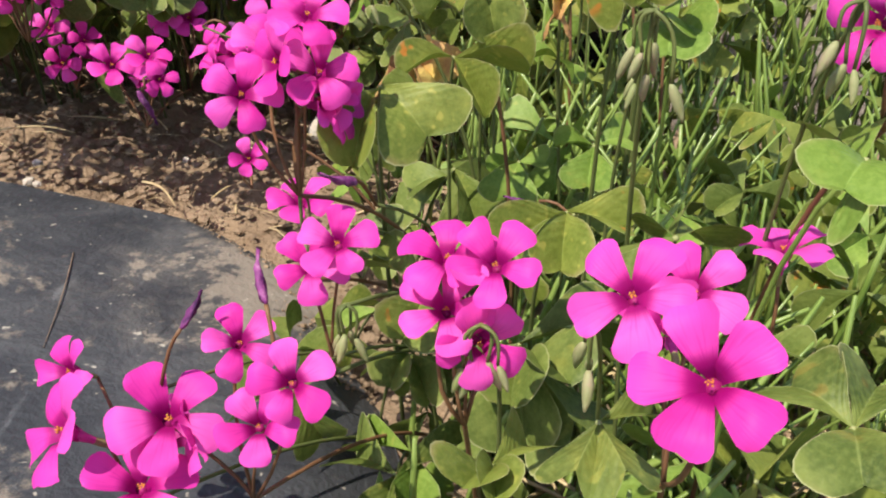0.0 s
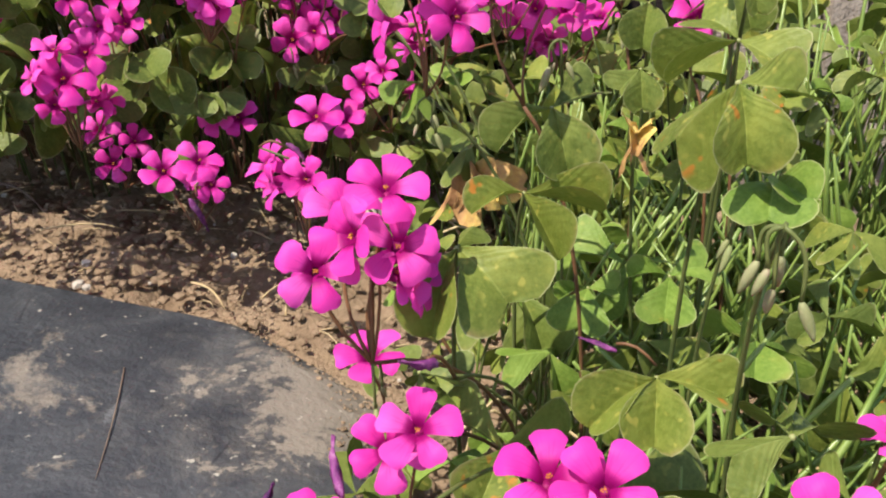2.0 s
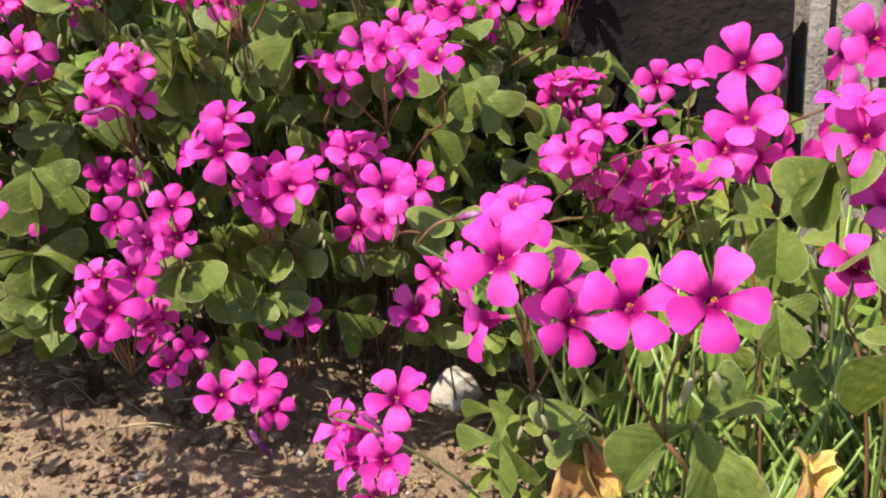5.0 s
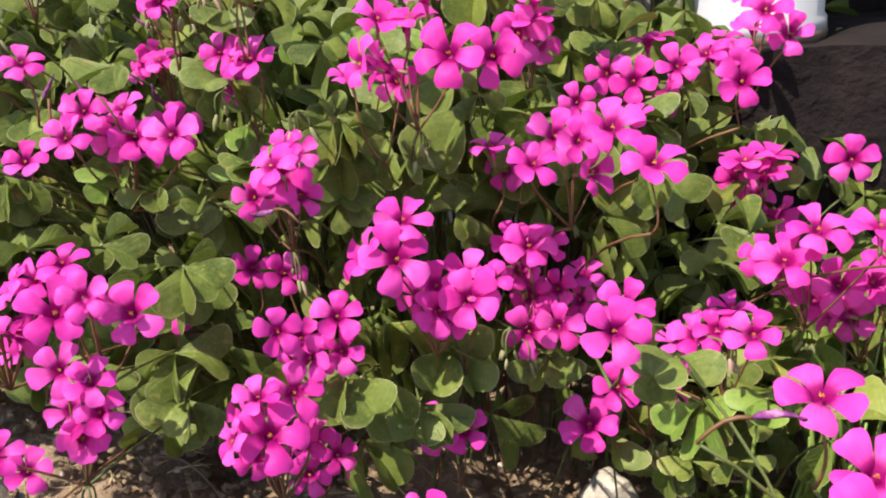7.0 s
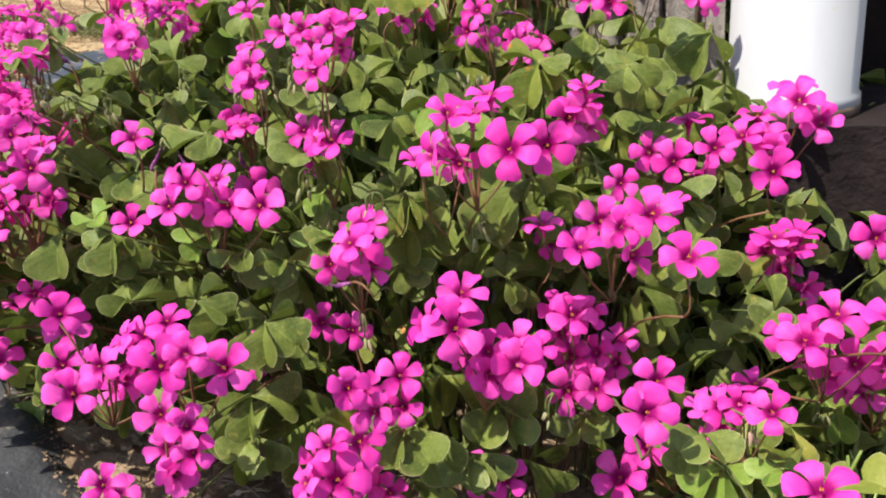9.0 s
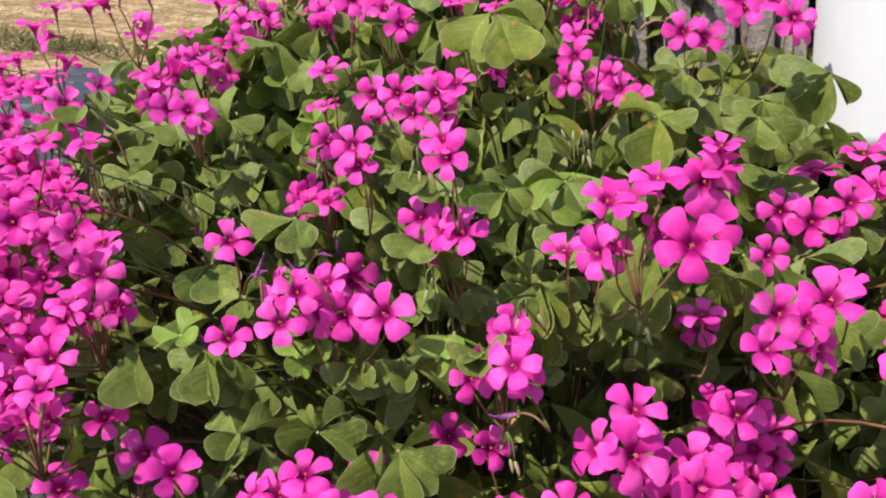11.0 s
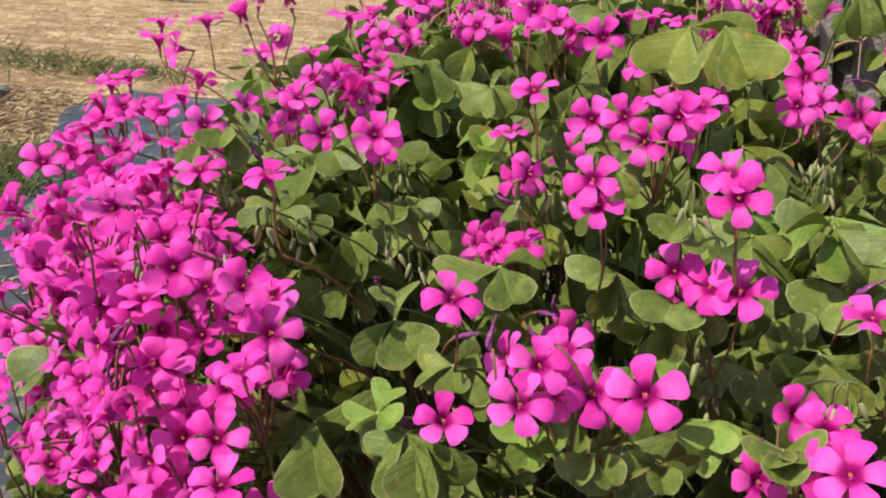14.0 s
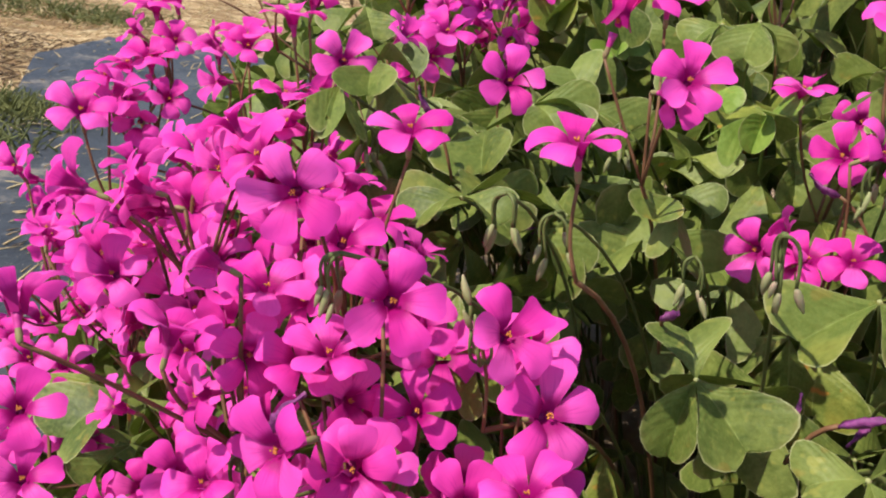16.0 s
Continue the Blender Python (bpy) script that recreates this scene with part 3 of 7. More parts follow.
def build_ground():
    xs, ys = steps(-0.55, 0.25, 0.0042, 150), steps(0.1, 0.75, 0.0042, 150)
    verts = []
    for y in ys:
        for x in xs:
            z = ground_z(x, y)
            if -0.8 < x < 0.5 and -0.1 < y < 1.2:
                z += 0.010 * (noise.noise((x * 17, y * 17, 1)))
                z += 0.007 * noise.noise((x * 60, y * 60, 4)) + 0.0034 * noise.noise((x * 150, y * 150, 9))
            elif abs(x) < 6 and abs(y) < 8:
                z += 0.02 * noise.noise((x * 3, y * 3, 2))
            verts.append((x, y, z - 0.004))
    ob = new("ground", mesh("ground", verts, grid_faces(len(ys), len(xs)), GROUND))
    return tagged(ob, "bare crumbly brown soil running out into dry straw-coloured grass", "ground", kind="structure")


build_ground()


def sheet_left(y):
    return -0.66 - 0.30 * max(0, min(1, (y - 0.75) / 0.6)) + 0.02 * noise.noise((y * 6, 3, 1))


def sheet_right(y):
    pts = ((-0.6, 0.06), (0.20, 0.03), (0.31, -0.005), (0.335, -0.05), (0.345, -0.12), (0.358, -0.175), (0.40, -0.25), (0.5, -0.36), (0.65, -0.44), (0.9, -0.52), (1.55, -0.62))
    for (a, p), (b, q) in zip(pts, pts[1:]):
        if y <= b:
            return p + (q - p) * (y - a) / (b - a) + 0.011 * noise.noise((y * 40, 7, 1)) + 0.006 * noise.noise((y * 130, 7, 5))
    return pts[-1][1]


def sheet_z(x, y, rim):
    """Height of the sheet, which dips under the soil towards its rim."""
    z = ground_z(x, y) + 0.007 - 0.013 * max(0.0, 1 - (rim - x) / 0.028) ** 1.5
    return z + 0.004 * noise.noise((x * 7, y * 7, 3)) + 0.0018 * noise.noise((x * 30, y * 22, 3)) + 0.0012 * abs(noise.noise((x * 16 + y * 20, y * 5, 8)))


def build_sheet():
    ys = sorted(set([round(v, 4) for v in np.arange(-0.6, 0.28, 0.02)] + [round(v, 4) for v in np.arange(0.28, 0.42, 0.0025)] + [round(v, 4) for v in np.arange(0.42, 1.55, 0.012)]))
    nx = 70
    top, low = [], []
    for y in ys:
        a, b = sheet_left(y), sheet_right(y)
        for i in range(nx):
            x = a + (b - a) * (1 - (1 - i / (nx - 1)) ** 1.6)
            z = sheet_z(x, y, b)
            top.append((x, y, z))
            low.append((x, y, z - 0.006))
    ny = len(ys)
    faces = grid_faces(ny, nx)
    k = len(top)
    faces += [tuple(q + k for q in f[::-1]) for f in faces]
    rim = [i * nx + nx - 1 for i in range(ny)]
    faces += [(a, b, b + k, a + k) for a, b in zip(rim, rim[1:])]
    rim = [(ny - 1) * nx + i for i in range(nx)]
    faces += [(b, a, a + k, b + k) for a, b in zip(rim, rim[1:])]
    ob = new("weed_sheet", mesh("weed_sheet", top + low, faces, SHEET))
    return tagged(ob, "black plastic weed sheet dusted with soil lying on the ground", "ground cover")


build_sheet()

# ---- pipe, timber and posts behind the plants ----
def build_pipe():
    root = thing("white_post", (0.062, 0.655, 0.172), "round white painted post with a rusty foot, standing on dark timber", "post")
    n = 40
    pr = [(0.0, 0.0378), (0.008, 0.0378), (0.010, 0.0362), (0.3, 0.036), (1.1, 0.036)]
    v = [(r * math.cos(2 * math.pi * k / n), r * math.sin(2 * math.pi * k / n), z) for z, r in pr for k in range(n)]
    f = [(i * n + k, i * n + (k + 1) % n, (i + 1) * n + (k + 1) % n, (i + 1) * n + k) for i in range(len(pr) - 1) for k in range(n)]
    f += [tuple(range(n))[::-1], tuple(range((len(pr) - 1) * n, len(pr) * n))]
    part("tube", mesh("tube", v, f, WHITE), root)
    w, g = tube([(0, 0, -0.004), (0, 0, 0.001), (0, 0, 0.004)], [0.0375, 0.0385, 0.0372], 32)
    part("foot_ring", mesh("foot_ring", w, g, TWIG), root, None, "rust-brown foot ring")


def rough_box(x0, x1, y0, y1, z0, z1, step, amp, seed, groove=0.0, pitch=0.03):
    """A block with uneven faces; groove: the depth of upright grooves across its front."""
    bm = bmesh.new()
    bmesh.ops.create_cube(bm, size=1.0)
    size = max(x1 - x0, y1 - y0, z1 - z0)
    for e_axis, (a, b) in enumerate(((x0, x1), (y0, y1), (z0, z1))):
        cuts = max(1, min(90, int((b - a) / step)))
        co, no = Vector((0, 0, 0)), Vector([1.0 if q == e_axis else 0.0 for q in range(3)])
        for k in range(1, cuts):
            co[e_axis] = -0.5 + k / cuts
            bmesh.ops.bisect_plane(bm, geom=bm.verts[:] + bm.edges[:] + bm.faces[:], plane_co=co, plane_no=no)
    verts, faces = [], []
    bm.verts.ensure_lookup_table()
    for v in bm.verts:
        p = Vector((x0 + (v.co.x + 0.5) * (x1 - x0), y0 + (v.co.y + 0.5) * (y1 - y0), z0 + (v.co.z + 0.5) * (z1 - z0)))
        q = p + Vector(noise.noise_vector((p.x * 30 + seed, p.y * 30, p.z * 12))) * amp
        if groove and v.co.y < -0.45:
            d = abs(((p.x - x0) / pitch + 0.15 * noise.noise((p.z * 9, seed, 0))) % 1.0 - 0.5)
            q.y += groove * (1.0 if d < 0.09 else 0.0)
        verts.append(q)
    for f in bm.faces:
        faces.append([v.index for v in f.verts])
    bm.free()
    return verts, faces


build_pipe()
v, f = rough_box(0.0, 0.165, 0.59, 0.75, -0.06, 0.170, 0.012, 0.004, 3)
tagged(new("timber_block", mesh("timber_block", v, f, TIMBER, smooth=False)), "timber block carrying the white post, shade put into its dark colour", "timber")
v, f = rough_box(-0.069, 0.024, 0.665, 0.75, -0.03, 0.62, 0.0033, 0.003, 5, 0.012, 0.0225)
tagged(new("grey_post", mesh("grey_post", v, f, GREY_POST, smooth=False)), "weathered grey grooved post with rough grain behind the leaves", "post", "grooved grey posts")
v, f = rough_box(0.178, 0.40, 0.60, 0.70, -0.08, 0.55, 0.0035, 0.0012, 9, 0.014, 0.029)
tagged(new("grey_post", mesh("grey_post", v, f, BOARD, smooth=False)), "weathered light beige-grey board with upright grooves, in full sun", "post", "grooved grey posts")


def stone(at, size, seed, mat, name, label, category, group=""):
    bm = bmesh.new()
    bmesh.ops.create_icosphere(bm, subdivisions=3, radius=1)
    v = [Vector(q.co) * (1 + 0.35 * noise.noise(Vector(q.co) * 1.3 + Vector((seed, 0, 0))) + 0.12 * noise.noise(Vector(q.co) * 4 + Vector((seed, 2, 0)))) for q in bm.verts]
    v = [Vector((q.x * size[0], q.y * size[1], q.z * size[2])) for q in v]
    f = [[q.index for q in g.verts] for g in bm.faces]
    bm.free()
    return thing(name, at, label, category, group, me=mesh(name, v, f, mat, smooth=False))


stone((-0.0245, 0.470, ground_z(-0.0245, 0.47) + 0.007), (0.0115, 0.010, 0.012), 2, STONE, "stone", "pale angular stone lying on the soil under the leaves", "stone", "stones")
stone((0.012, 0.515, ground_z(0.01, 0.51) + 0.003), (0.010, 0.009, 0.006), 5, STONE, "stone", "pale angular stone lying on the soil under the leaves", "stone", "stones")
stone((-1.20, 1.40, ground_z(-1.20, 1.40) - 0.007), (0.10, 0.07, 0.012), 8, SLAB, "slab", "flat grey slab bedded in the dry grass", "stone")


def pale_block():
    v, f = rough_box(-0.13, 0.16, 1.60, 1.72, -0.08, 0.34, 0.02, 0.003, 14)
    tagged(new("concrete_block", mesh("concrete_block", v, f, BEIGE, smooth=False)), "pale pinkish beige concrete block standing in the dry field", "block")


BEIGE = plain("pale_beige_concrete", [(0.3, (0.46, 0.35, 0.27)), (0.7, (0.60, 0.47, 0.37))], 12, 0.9, 0.3, 0.002)
pale_block()

# board added to fill the dark gap; its colour carries the shade there
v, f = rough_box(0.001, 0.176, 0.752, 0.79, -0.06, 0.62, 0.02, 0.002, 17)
tagged(new("dark_board", mesh("dark_board", v, f, TIMBER, smooth=False)), "dark brown upright board closing the gap behind the post, shade in its colour", "board")

# ---- the flower heads, front to back ----
flower_cluster([
    (0.0685, 0.0786, 0.1034, -0.37, -0.64, 0.68, 49, 16.7, 2),
    (0.0646, 0.0993, 0.1018, -0.27, -0.67, 0.70, 70, 16.5, -3),
    (0.0764, 0.1127, 0.0947, -0.34, -0.66, 0.67, 50, 15.9, -2),
], 0.026, (0.078, 0.141))
flower_cluster([
    (0.0487, 0.1214, 0.0944, -0.18, -0.68, 0.71, 60, 15.5, -2),
    (0.0415, 0.1252, 0.0939, 0.05, -0.37, 0.93, 80, 16.6, 0),
    (0.0412, 0.1215, 0.0866, -0.06, -0.68, 0.73, 70, 15.5, 0),
], 0.026, (0.052, 0.162))
flower_cluster([
    (0.0140, 0.1306, 0.0661, 0.10, -0.76, 0.64, 28, 15.5, 5),
    (0.0058, 0.1353, 0.0530, 0.06, -0.69, 0.72, 54, 15.5, 5),
    (0.0015, 0.1462, 0.0645, 0.30, -0.65, 0.70, 23, 15.5, 0),
    (-0.0124, 0.1395, 0.0517, 0.24, -0.68, 0.70, 40, 23.0, 0),
], 0.026, (0.046, 0.214))
flower_cluster([
    (0.1031, 0.1316, 0.1276, -0.85, -0.49, 0.21, 31, 15.5, 12),
], 0.016, (0.098, 0.169))
flower_cluster([
    (-0.0177, 0.1335, 0.0401, 0.23, -0.59, 0.77, 80, 21.7, -1),
    (-0.0337, 0.1384, 0.0500, -0.66, -0.36, 0.66, 28, 23.0, 0),
    (-0.0395, 0.1580, 0.0498, -0.55, -0.57, 0.62, 70, 15.5, 6),
], 0.020, (0.028, 0.217))
flower_cluster([
    (0.1007, 0.1432, 0.0859, -0.05, -0.01, 1.00, 23, 16.9, 4),
], 0.016, (0.104, 0.179))
flower_cluster([
    (0.0208, 0.1507, 0.0834, -0.01, -0.74, 0.68, 85, 15.5, -2),
    (0.0151, 0.1531, 0.0773, 0.14, -0.70, 0.70, 55, 15.5, -2),
], 0.026, (0.055, 0.221))
flower_cluster([
    (0.0032, 0.1631, 0.1083, 0.22, -0.87, 0.45, 70, 15.5, -2),
    (0.0093, 0.1655, 0.1139, -0.62, -0.62, 0.48, 8, 15.7, 10),
    (0.0178, 0.1655, 0.1118, 0.23, -0.81, 0.53, 75, 15.5, 0),
    (0.0072, 0.1759, 0.1146, 0.23, -0.47, 0.85, 19, 15.5, -3),
    (0.0160, 0.1681, 0.1221, 0.03, -0.56, 0.83, 70, 15.5, -3),
], 0.026, (0.051, 0.229), buds=3)
flower_cluster([
    (0.0074, 0.1894, 0.0753, 0.02, -0.43, 0.90, 47, 15.6, 0),
], 0.016, (0.049, 0.240))
flower_cluster([
    (0.0496, 0.2192, 0.1515, -0.04, -0.82, 0.56, 60, 18.4, 6),
    (0.0362, 0.2206, 0.1507, 0.08, -0.75, 0.65, 80, 16.8, 4),
], 0.026, (0.060, 0.240))
flower_cluster([
    (0.0276, 0.2405, 0.1386, 0.44, -0.86, 0.27, 56, 17.1, 6),
    (0.0248, 0.2518, 0.1406, 0.55, -0.73, 0.40, 60, 19.3, 1),
    (0.0143, 0.2405, 0.1528, 0.04, -0.79, 0.61, 52, 20.1, -3),
    (0.0165, 0.2542, 0.1535, 0.08, -0.57, 0.82, 49, 15.5, 1),
], 0.026, (0.056, 0.268), buds=4)
flower_cluster([
    (-0.0146, 0.2695, 0.1070, 0.17, -0.63, 0.76, 44, 17.0, -2),
    (-0.0207, 0.2740, 0.0862, -0.14, -0.86, 0.49, 71, 15.5, 4),
    (-0.0280, 0.2869, 0.0840, 0.28, -0.73, 0.62, 3, 15.8, -1),
    (-0.0367, 0.2917, 0.0855, -0.61, -0.51, 0.61, 8, 17.7, 1),
], 0.026, (0.031, 0.285))
flower_cluster([
    (0.0944, 0.2819, 0.1296, -0.36, -0.72, 0.59, 17, 15.5, 3),
], 0.016, (0.102, 0.290))
flower_cluster([
    (0.0168, 0.2897, 0.1478, -0.07, -0.38, 0.92, 45, 18.5, 0),
], 0.016, (0.054, 0.290))
flower_cluster([
    (0.1045, 0.3076, 0.1538, -0.18, -0.86, 0.48, 55, 23.0, 1),
    (0.1031, 0.3136, 0.1610, 0.08, -0.15, 0.99, 51, 19.2, 6),
    (0.1119, 0.3104, 0.1358, -0.13, -0.49, 0.86, 35, 19.6, -3),
    (0.1177, 0.3346, 0.1538, -0.27, -0.38, 0.88, 61, 21.0, -2),
    (0.1132, 0.3295, 0.1743, -0.02, -0.93, 0.38, 55, 20.0, 1),
    (0.1258, 0.3302, 0.1725, -0.13, -0.42, 0.90, 35, 20.0, 1),
], 0.026, (0.121, 0.321), buds=2)
flower_cluster([
    (-0.1943, 0.3200, 0.1108, 0.52, -0.49, 0.70, 62, 15.5, 1),
    (-0.1800, 0.3363, 0.1155, 0.10, -0.73, 0.68, 60, 15.5, 2),
    (-0.1667, 0.3304, 0.1185, 0.34, -0.72, 0.61, 32, 15.5, 5),
    (-0.1760, 0.3306, 0.1318, 0.40, -0.74, 0.54, 51, 16.8, -3),
    (-0.1678, 0.3311, 0.1279, 0.36, -0.69, 0.62, 61, 15.5, 1),
], 0.026, (-0.180, 0.455), buds=4)
flower_cluster([
    (-0.2033, 0.3258, 0.1404, 0.39, -0.73, 0.56, 28, 18.2, 6),
    (-0.1998, 0.3367, 0.1451, 0.02, -0.86, 0.51, 55, 15.5, 1),
    (-0.2166, 0.3406, 0.1427, 0.49, -0.68, 0.55, 8, 16.1, 1),
    (-0.1896, 0.3382, 0.1547, -0.54, -0.57, 0.62, 71, 15.5, 6),
    (-0.2104, 0.3367, 0.1636, 0.60, -0.55, 0.59, 80, 15.5, 0),
    (-0.1817, 0.3383, 0.1568, 0.11, -0.39, 0.91, 58, 15.5, -3),
], 0.026, (-0.181, 0.470))
flower_cluster([
    (0.0743, 0.3273, 0.1479, -0.15, -0.80, 0.58, 43, 17.7, 3),
    (0.0809, 0.3321, 0.1551, -0.21, -0.55, 0.81, 53, 23.0, 0),
    (0.0844, 0.3361, 0.1418, -0.13, -0.96, 0.26, 9, 16.7, 0),
    (0.0826, 0.3448, 0.1681, -0.12, -0.87, 0.48, 33, 23.0, 3),
], 0.026, (0.086, 0.332), buds=4)
flower_cluster([
    (-0.1719, 0.3293, 0.1501, 0.47, -0.60, 0.64, 70, 20.6, 0),
    (-0.1646, 0.3325, 0.1530, 0.35, -0.75, 0.57, 22, 15.5, 6),
    (-0.1755, 0.3426, 0.1599, 0.23, -0.40, 0.89, 7, 15.5, -1),
    (-0.1572, 0.3417, 0.1440, 0.29, -0.80, 0.52, 33, 19.2, 3),
], 0.026, (-0.173, 0.445))
flower_cluster([
    (-0.0218, 0.3295, 0.1429, 0.13, -0.87, 0.47, 70, 17.8, 3),
], 0.016, (-0.037, 0.470))
flower_cluster([
    (-0.2625, 0.3374, 0.1792, -0.04, 0.31, 0.95, 69, 14.9, -1),
    (-0.2765, 0.3452, 0.1796, 0.08, -0.11, 0.99, 36, 15.9, 0),
    (-0.2582, 0.3555, 0.1791, 0.23, -0.28, 0.93, 60, 15.5, 6),
    (-0.2688, 0.3615, 0.1729, -0.68, 0.08, 0.73, 8, 14.5, 8),
    (-0.2671, 0.3666, 0.1611, -0.40, -0.75, 0.52, 54, 17.6, 3),
    (-0.2855, 0.3704, 0.1746, -0.32, -0.88, 0.36, 35, 14.0, 0),
    (-0.2878, 0.3657, 0.1631, -0.53, -0.41, 0.75, 28, 13.8, 6),
    (-0.2721, 0.3824, 0.1754, 0.36, -0.52, 0.77, 54, 17.5, 3),
], 0.026, (-0.245, 0.446))
flower_cluster([
    (-0.1318, 0.3375, 0.1050, -0.66, -0.57, 0.49, 23, 15.5, 2),
    (-0.1224, 0.3435, 0.1033, 0.45, -0.67, 0.59, 50, 23.0, -1),
    (-0.1335, 0.3508, 0.1049, -0.65, -0.48, 0.58, 57, 17.9, 10),
    (-0.1267, 0.3491, 0.1131, 0.10, -0.35, 0.93, 34, 15.5, 6),
    (-0.1182, 0.3567, 0.1102, 0.46, -0.79, 0.41, 7, 19.0, 1),
    (-0.1315, 0.3507, 0.0915, 0.71, -0.60, 0.38, 44, 16.1, -3),
    (-0.1186, 0.3666, 0.0886, 0.36, -0.62, 0.70, 56, 15.7, 3),
], 0.026, (-0.133, 0.461))
flower_cluster([
    (-0.0403, 0.3393, 0.0273, 0.22, -0.80, 0.56, 33, 17.3, 4),
], 0.011, (-0.067, 0.466))
flower_cluster([
    (-0.0757, 0.3521, 0.0571, 0.55, -0.64, 0.53, 70, 16.5, -1),
    (-0.0802, 0.3561, 0.0662, 0.36, -0.63, 0.69, 57, 19.7, 0),
    (-0.0948, 0.3537, 0.0628, 0.32, -0.76, 0.56, 54, 18.7, 3),
], 0.023, (-0.089, 0.451))
flower_cluster([
    (-0.2158, 0.3551, 0.0809, 0.47, -0.52, 0.72, 60, 16.5, 6),
], 0.016, (-0.215, 0.458))
flower_cluster([
    (-0.1204, 0.3569, 0.1306, 0.55, -0.75, 0.37, 12, 15.5, 5),
    (-0.1059, 0.3706, 0.1295, 0.29, -0.69, 0.66, 80, 17.3, 3),
    (-0.1053, 0.3679, 0.1184, 0.10, -0.95, 0.29, 70, 16.3, 3),
], 0.026, (-0.134, 0.461))
flower_cluster([
    (-0.2144, 0.3625, 0.1226, -0.41, -0.63, 0.66, 37, 16.1, 3),
], 0.016, (-0.187, 0.458))
flower_cluster([
    (-0.3184, 0.3638, 0.1589, -0.45, -0.03, 0.89, 46, 15.9, 9),
    (-0.3092, 0.3753, 0.1712, -0.64, -0.26, 0.72, 37, 15.0, 8),
    (-0.3011, 0.3875, 0.1670, -0.60, -0.63, 0.48, 51, 15.5, 2),
    (-0.2900, 0.3819, 0.1641, 0.27, -0.69, 0.67, 13, 15.5, 2),
    (-0.3047, 0.3975, 0.1719, -0.59, -0.55, 0.59, 37, 15.5, 2),
    (-0.3018, 0.3808, 0.1890, -0.66, -0.62, 0.42, 31, 16.5, 0),
    (-0.2960, 0.3952, 0.1823, 0.28, -0.85, 0.45, 35, 15.5, 6),
    (-0.2873, 0.3945, 0.1770, 0.47, -0.60, 0.65, 42, 15.5, -1),
], 0.026, (-0.278, 0.464))
flower_cluster([
    (0.1179, 0.3645, 0.1647, 0.30, -0.92, 0.24, 59, 19.4, -3),
], 0.016, (0.061, 0.463))
flower_cluster([
    (-0.1197, 0.3694, 0.1788, -0.25, -0.62, 0.75, 15, 16.6, -3),
    (-0.1205, 0.3791, 0.1733, 0.45, -0.79, 0.41, 54, 19.0, -1),
    (-0.1213, 0.3862, 0.1797, -0.25, -0.71, 0.66, 60, 15.5, 0),
    (-0.1349, 0.3897, 0.1634, 0.34, -0.83, 0.44, 24, 15.7, 2),
    (-0.1240, 0.4048, 0.1740, 0.40, -0.78, 0.49, 24, 15.5, 5),
], 0.026, (-0.133, 0.458), buds=3)
flower_cluster([
    (-0.2945, 0.3704, 0.1888, -0.86, -0.08, 0.50, 1, 15.9, 0),
    (-0.2984, 0.3780, 0.2033, -0.55, -0.81, 0.19, 55, 16.2, 6),
    (-0.2893, 0.3925, 0.1917, 0.35, -0.66, 0.67, 54, 16.6, 2),
    (-0.2935, 0.4016, 0.1981, 0.83, -0.51, 0.23, 49, 15.5, 5),
    (-0.2959, 0.3990, 0.2086, 0.20, -0.32, 0.93, 70, 15.5, 6),
    (-0.3012, 0.4008, 0.2058, 0.37, -0.39, 0.84, 67, 15.5, 1),
    (-0.2833, 0.4041, 0.1955, 0.33, -0.71, 0.62, 12, 15.5, -2),
    (-0.2849, 0.3979, 0.2177, 0.40, -0.82, 0.41, 60, 17.2, 3),
], 0.026, (-0.273, 0.447))
flower_cluster([
    (-0.0180, 0.3726, 0.1307, 0.14, -0.84, 0.52, 61, 17.8, 4),
], 0.016, (-0.052, 0.453))
flower_cluster([
    (-0.0855, 0.3730, 0.1472, 0.37, -0.75, 0.55, 28, 23.0, -3),
    (-0.0972, 0.3763, 0.1472, -0.58, -0.53, 0.62, 34, 18.2, 0),
    (-0.0848, 0.3831, 0.1566, 0.21, -0.46, 0.87, 52, 19.3, 1),
    (-0.0764, 0.3834, 0.1338, 0.34, -0.76, 0.56, 80, 16.6, -3),
    (-0.0670, 0.3888, 0.1349, 0.05, -0.70, 0.71, 2, 18.8, 5),
    (-0.0655, 0.3801, 0.1305, 0.19, -0.83, 0.53, 38, 20.6, 5),
    (-0.0849, 0.3931, 0.1260, -0.29, -0.90, 0.34, 68, 16.0, 6),
    (-0.0744, 0.3875, 0.1213, -0.30, -0.91, 0.28, 39, 17.0, 6),
], 0.026, (-0.085, 0.447))
flower_cluster([
    (0.0194, 0.3788, 0.1182, -0.25, -0.69, 0.68, 71, 17.2, 6),
    (0.0104, 0.3920, 0.1136, -0.27, -0.66, 0.70, 49, 15.5, 2),
    (0.0048, 0.3950, 0.1106, -0.03, -0.47, 0.88, 26, 18.7, 2),
    (0.0167, 0.4005, 0.1176, 0.10, -0.05, 0.99, 39, 17.0, 2),
], 0.026, (-0.022, 0.462))
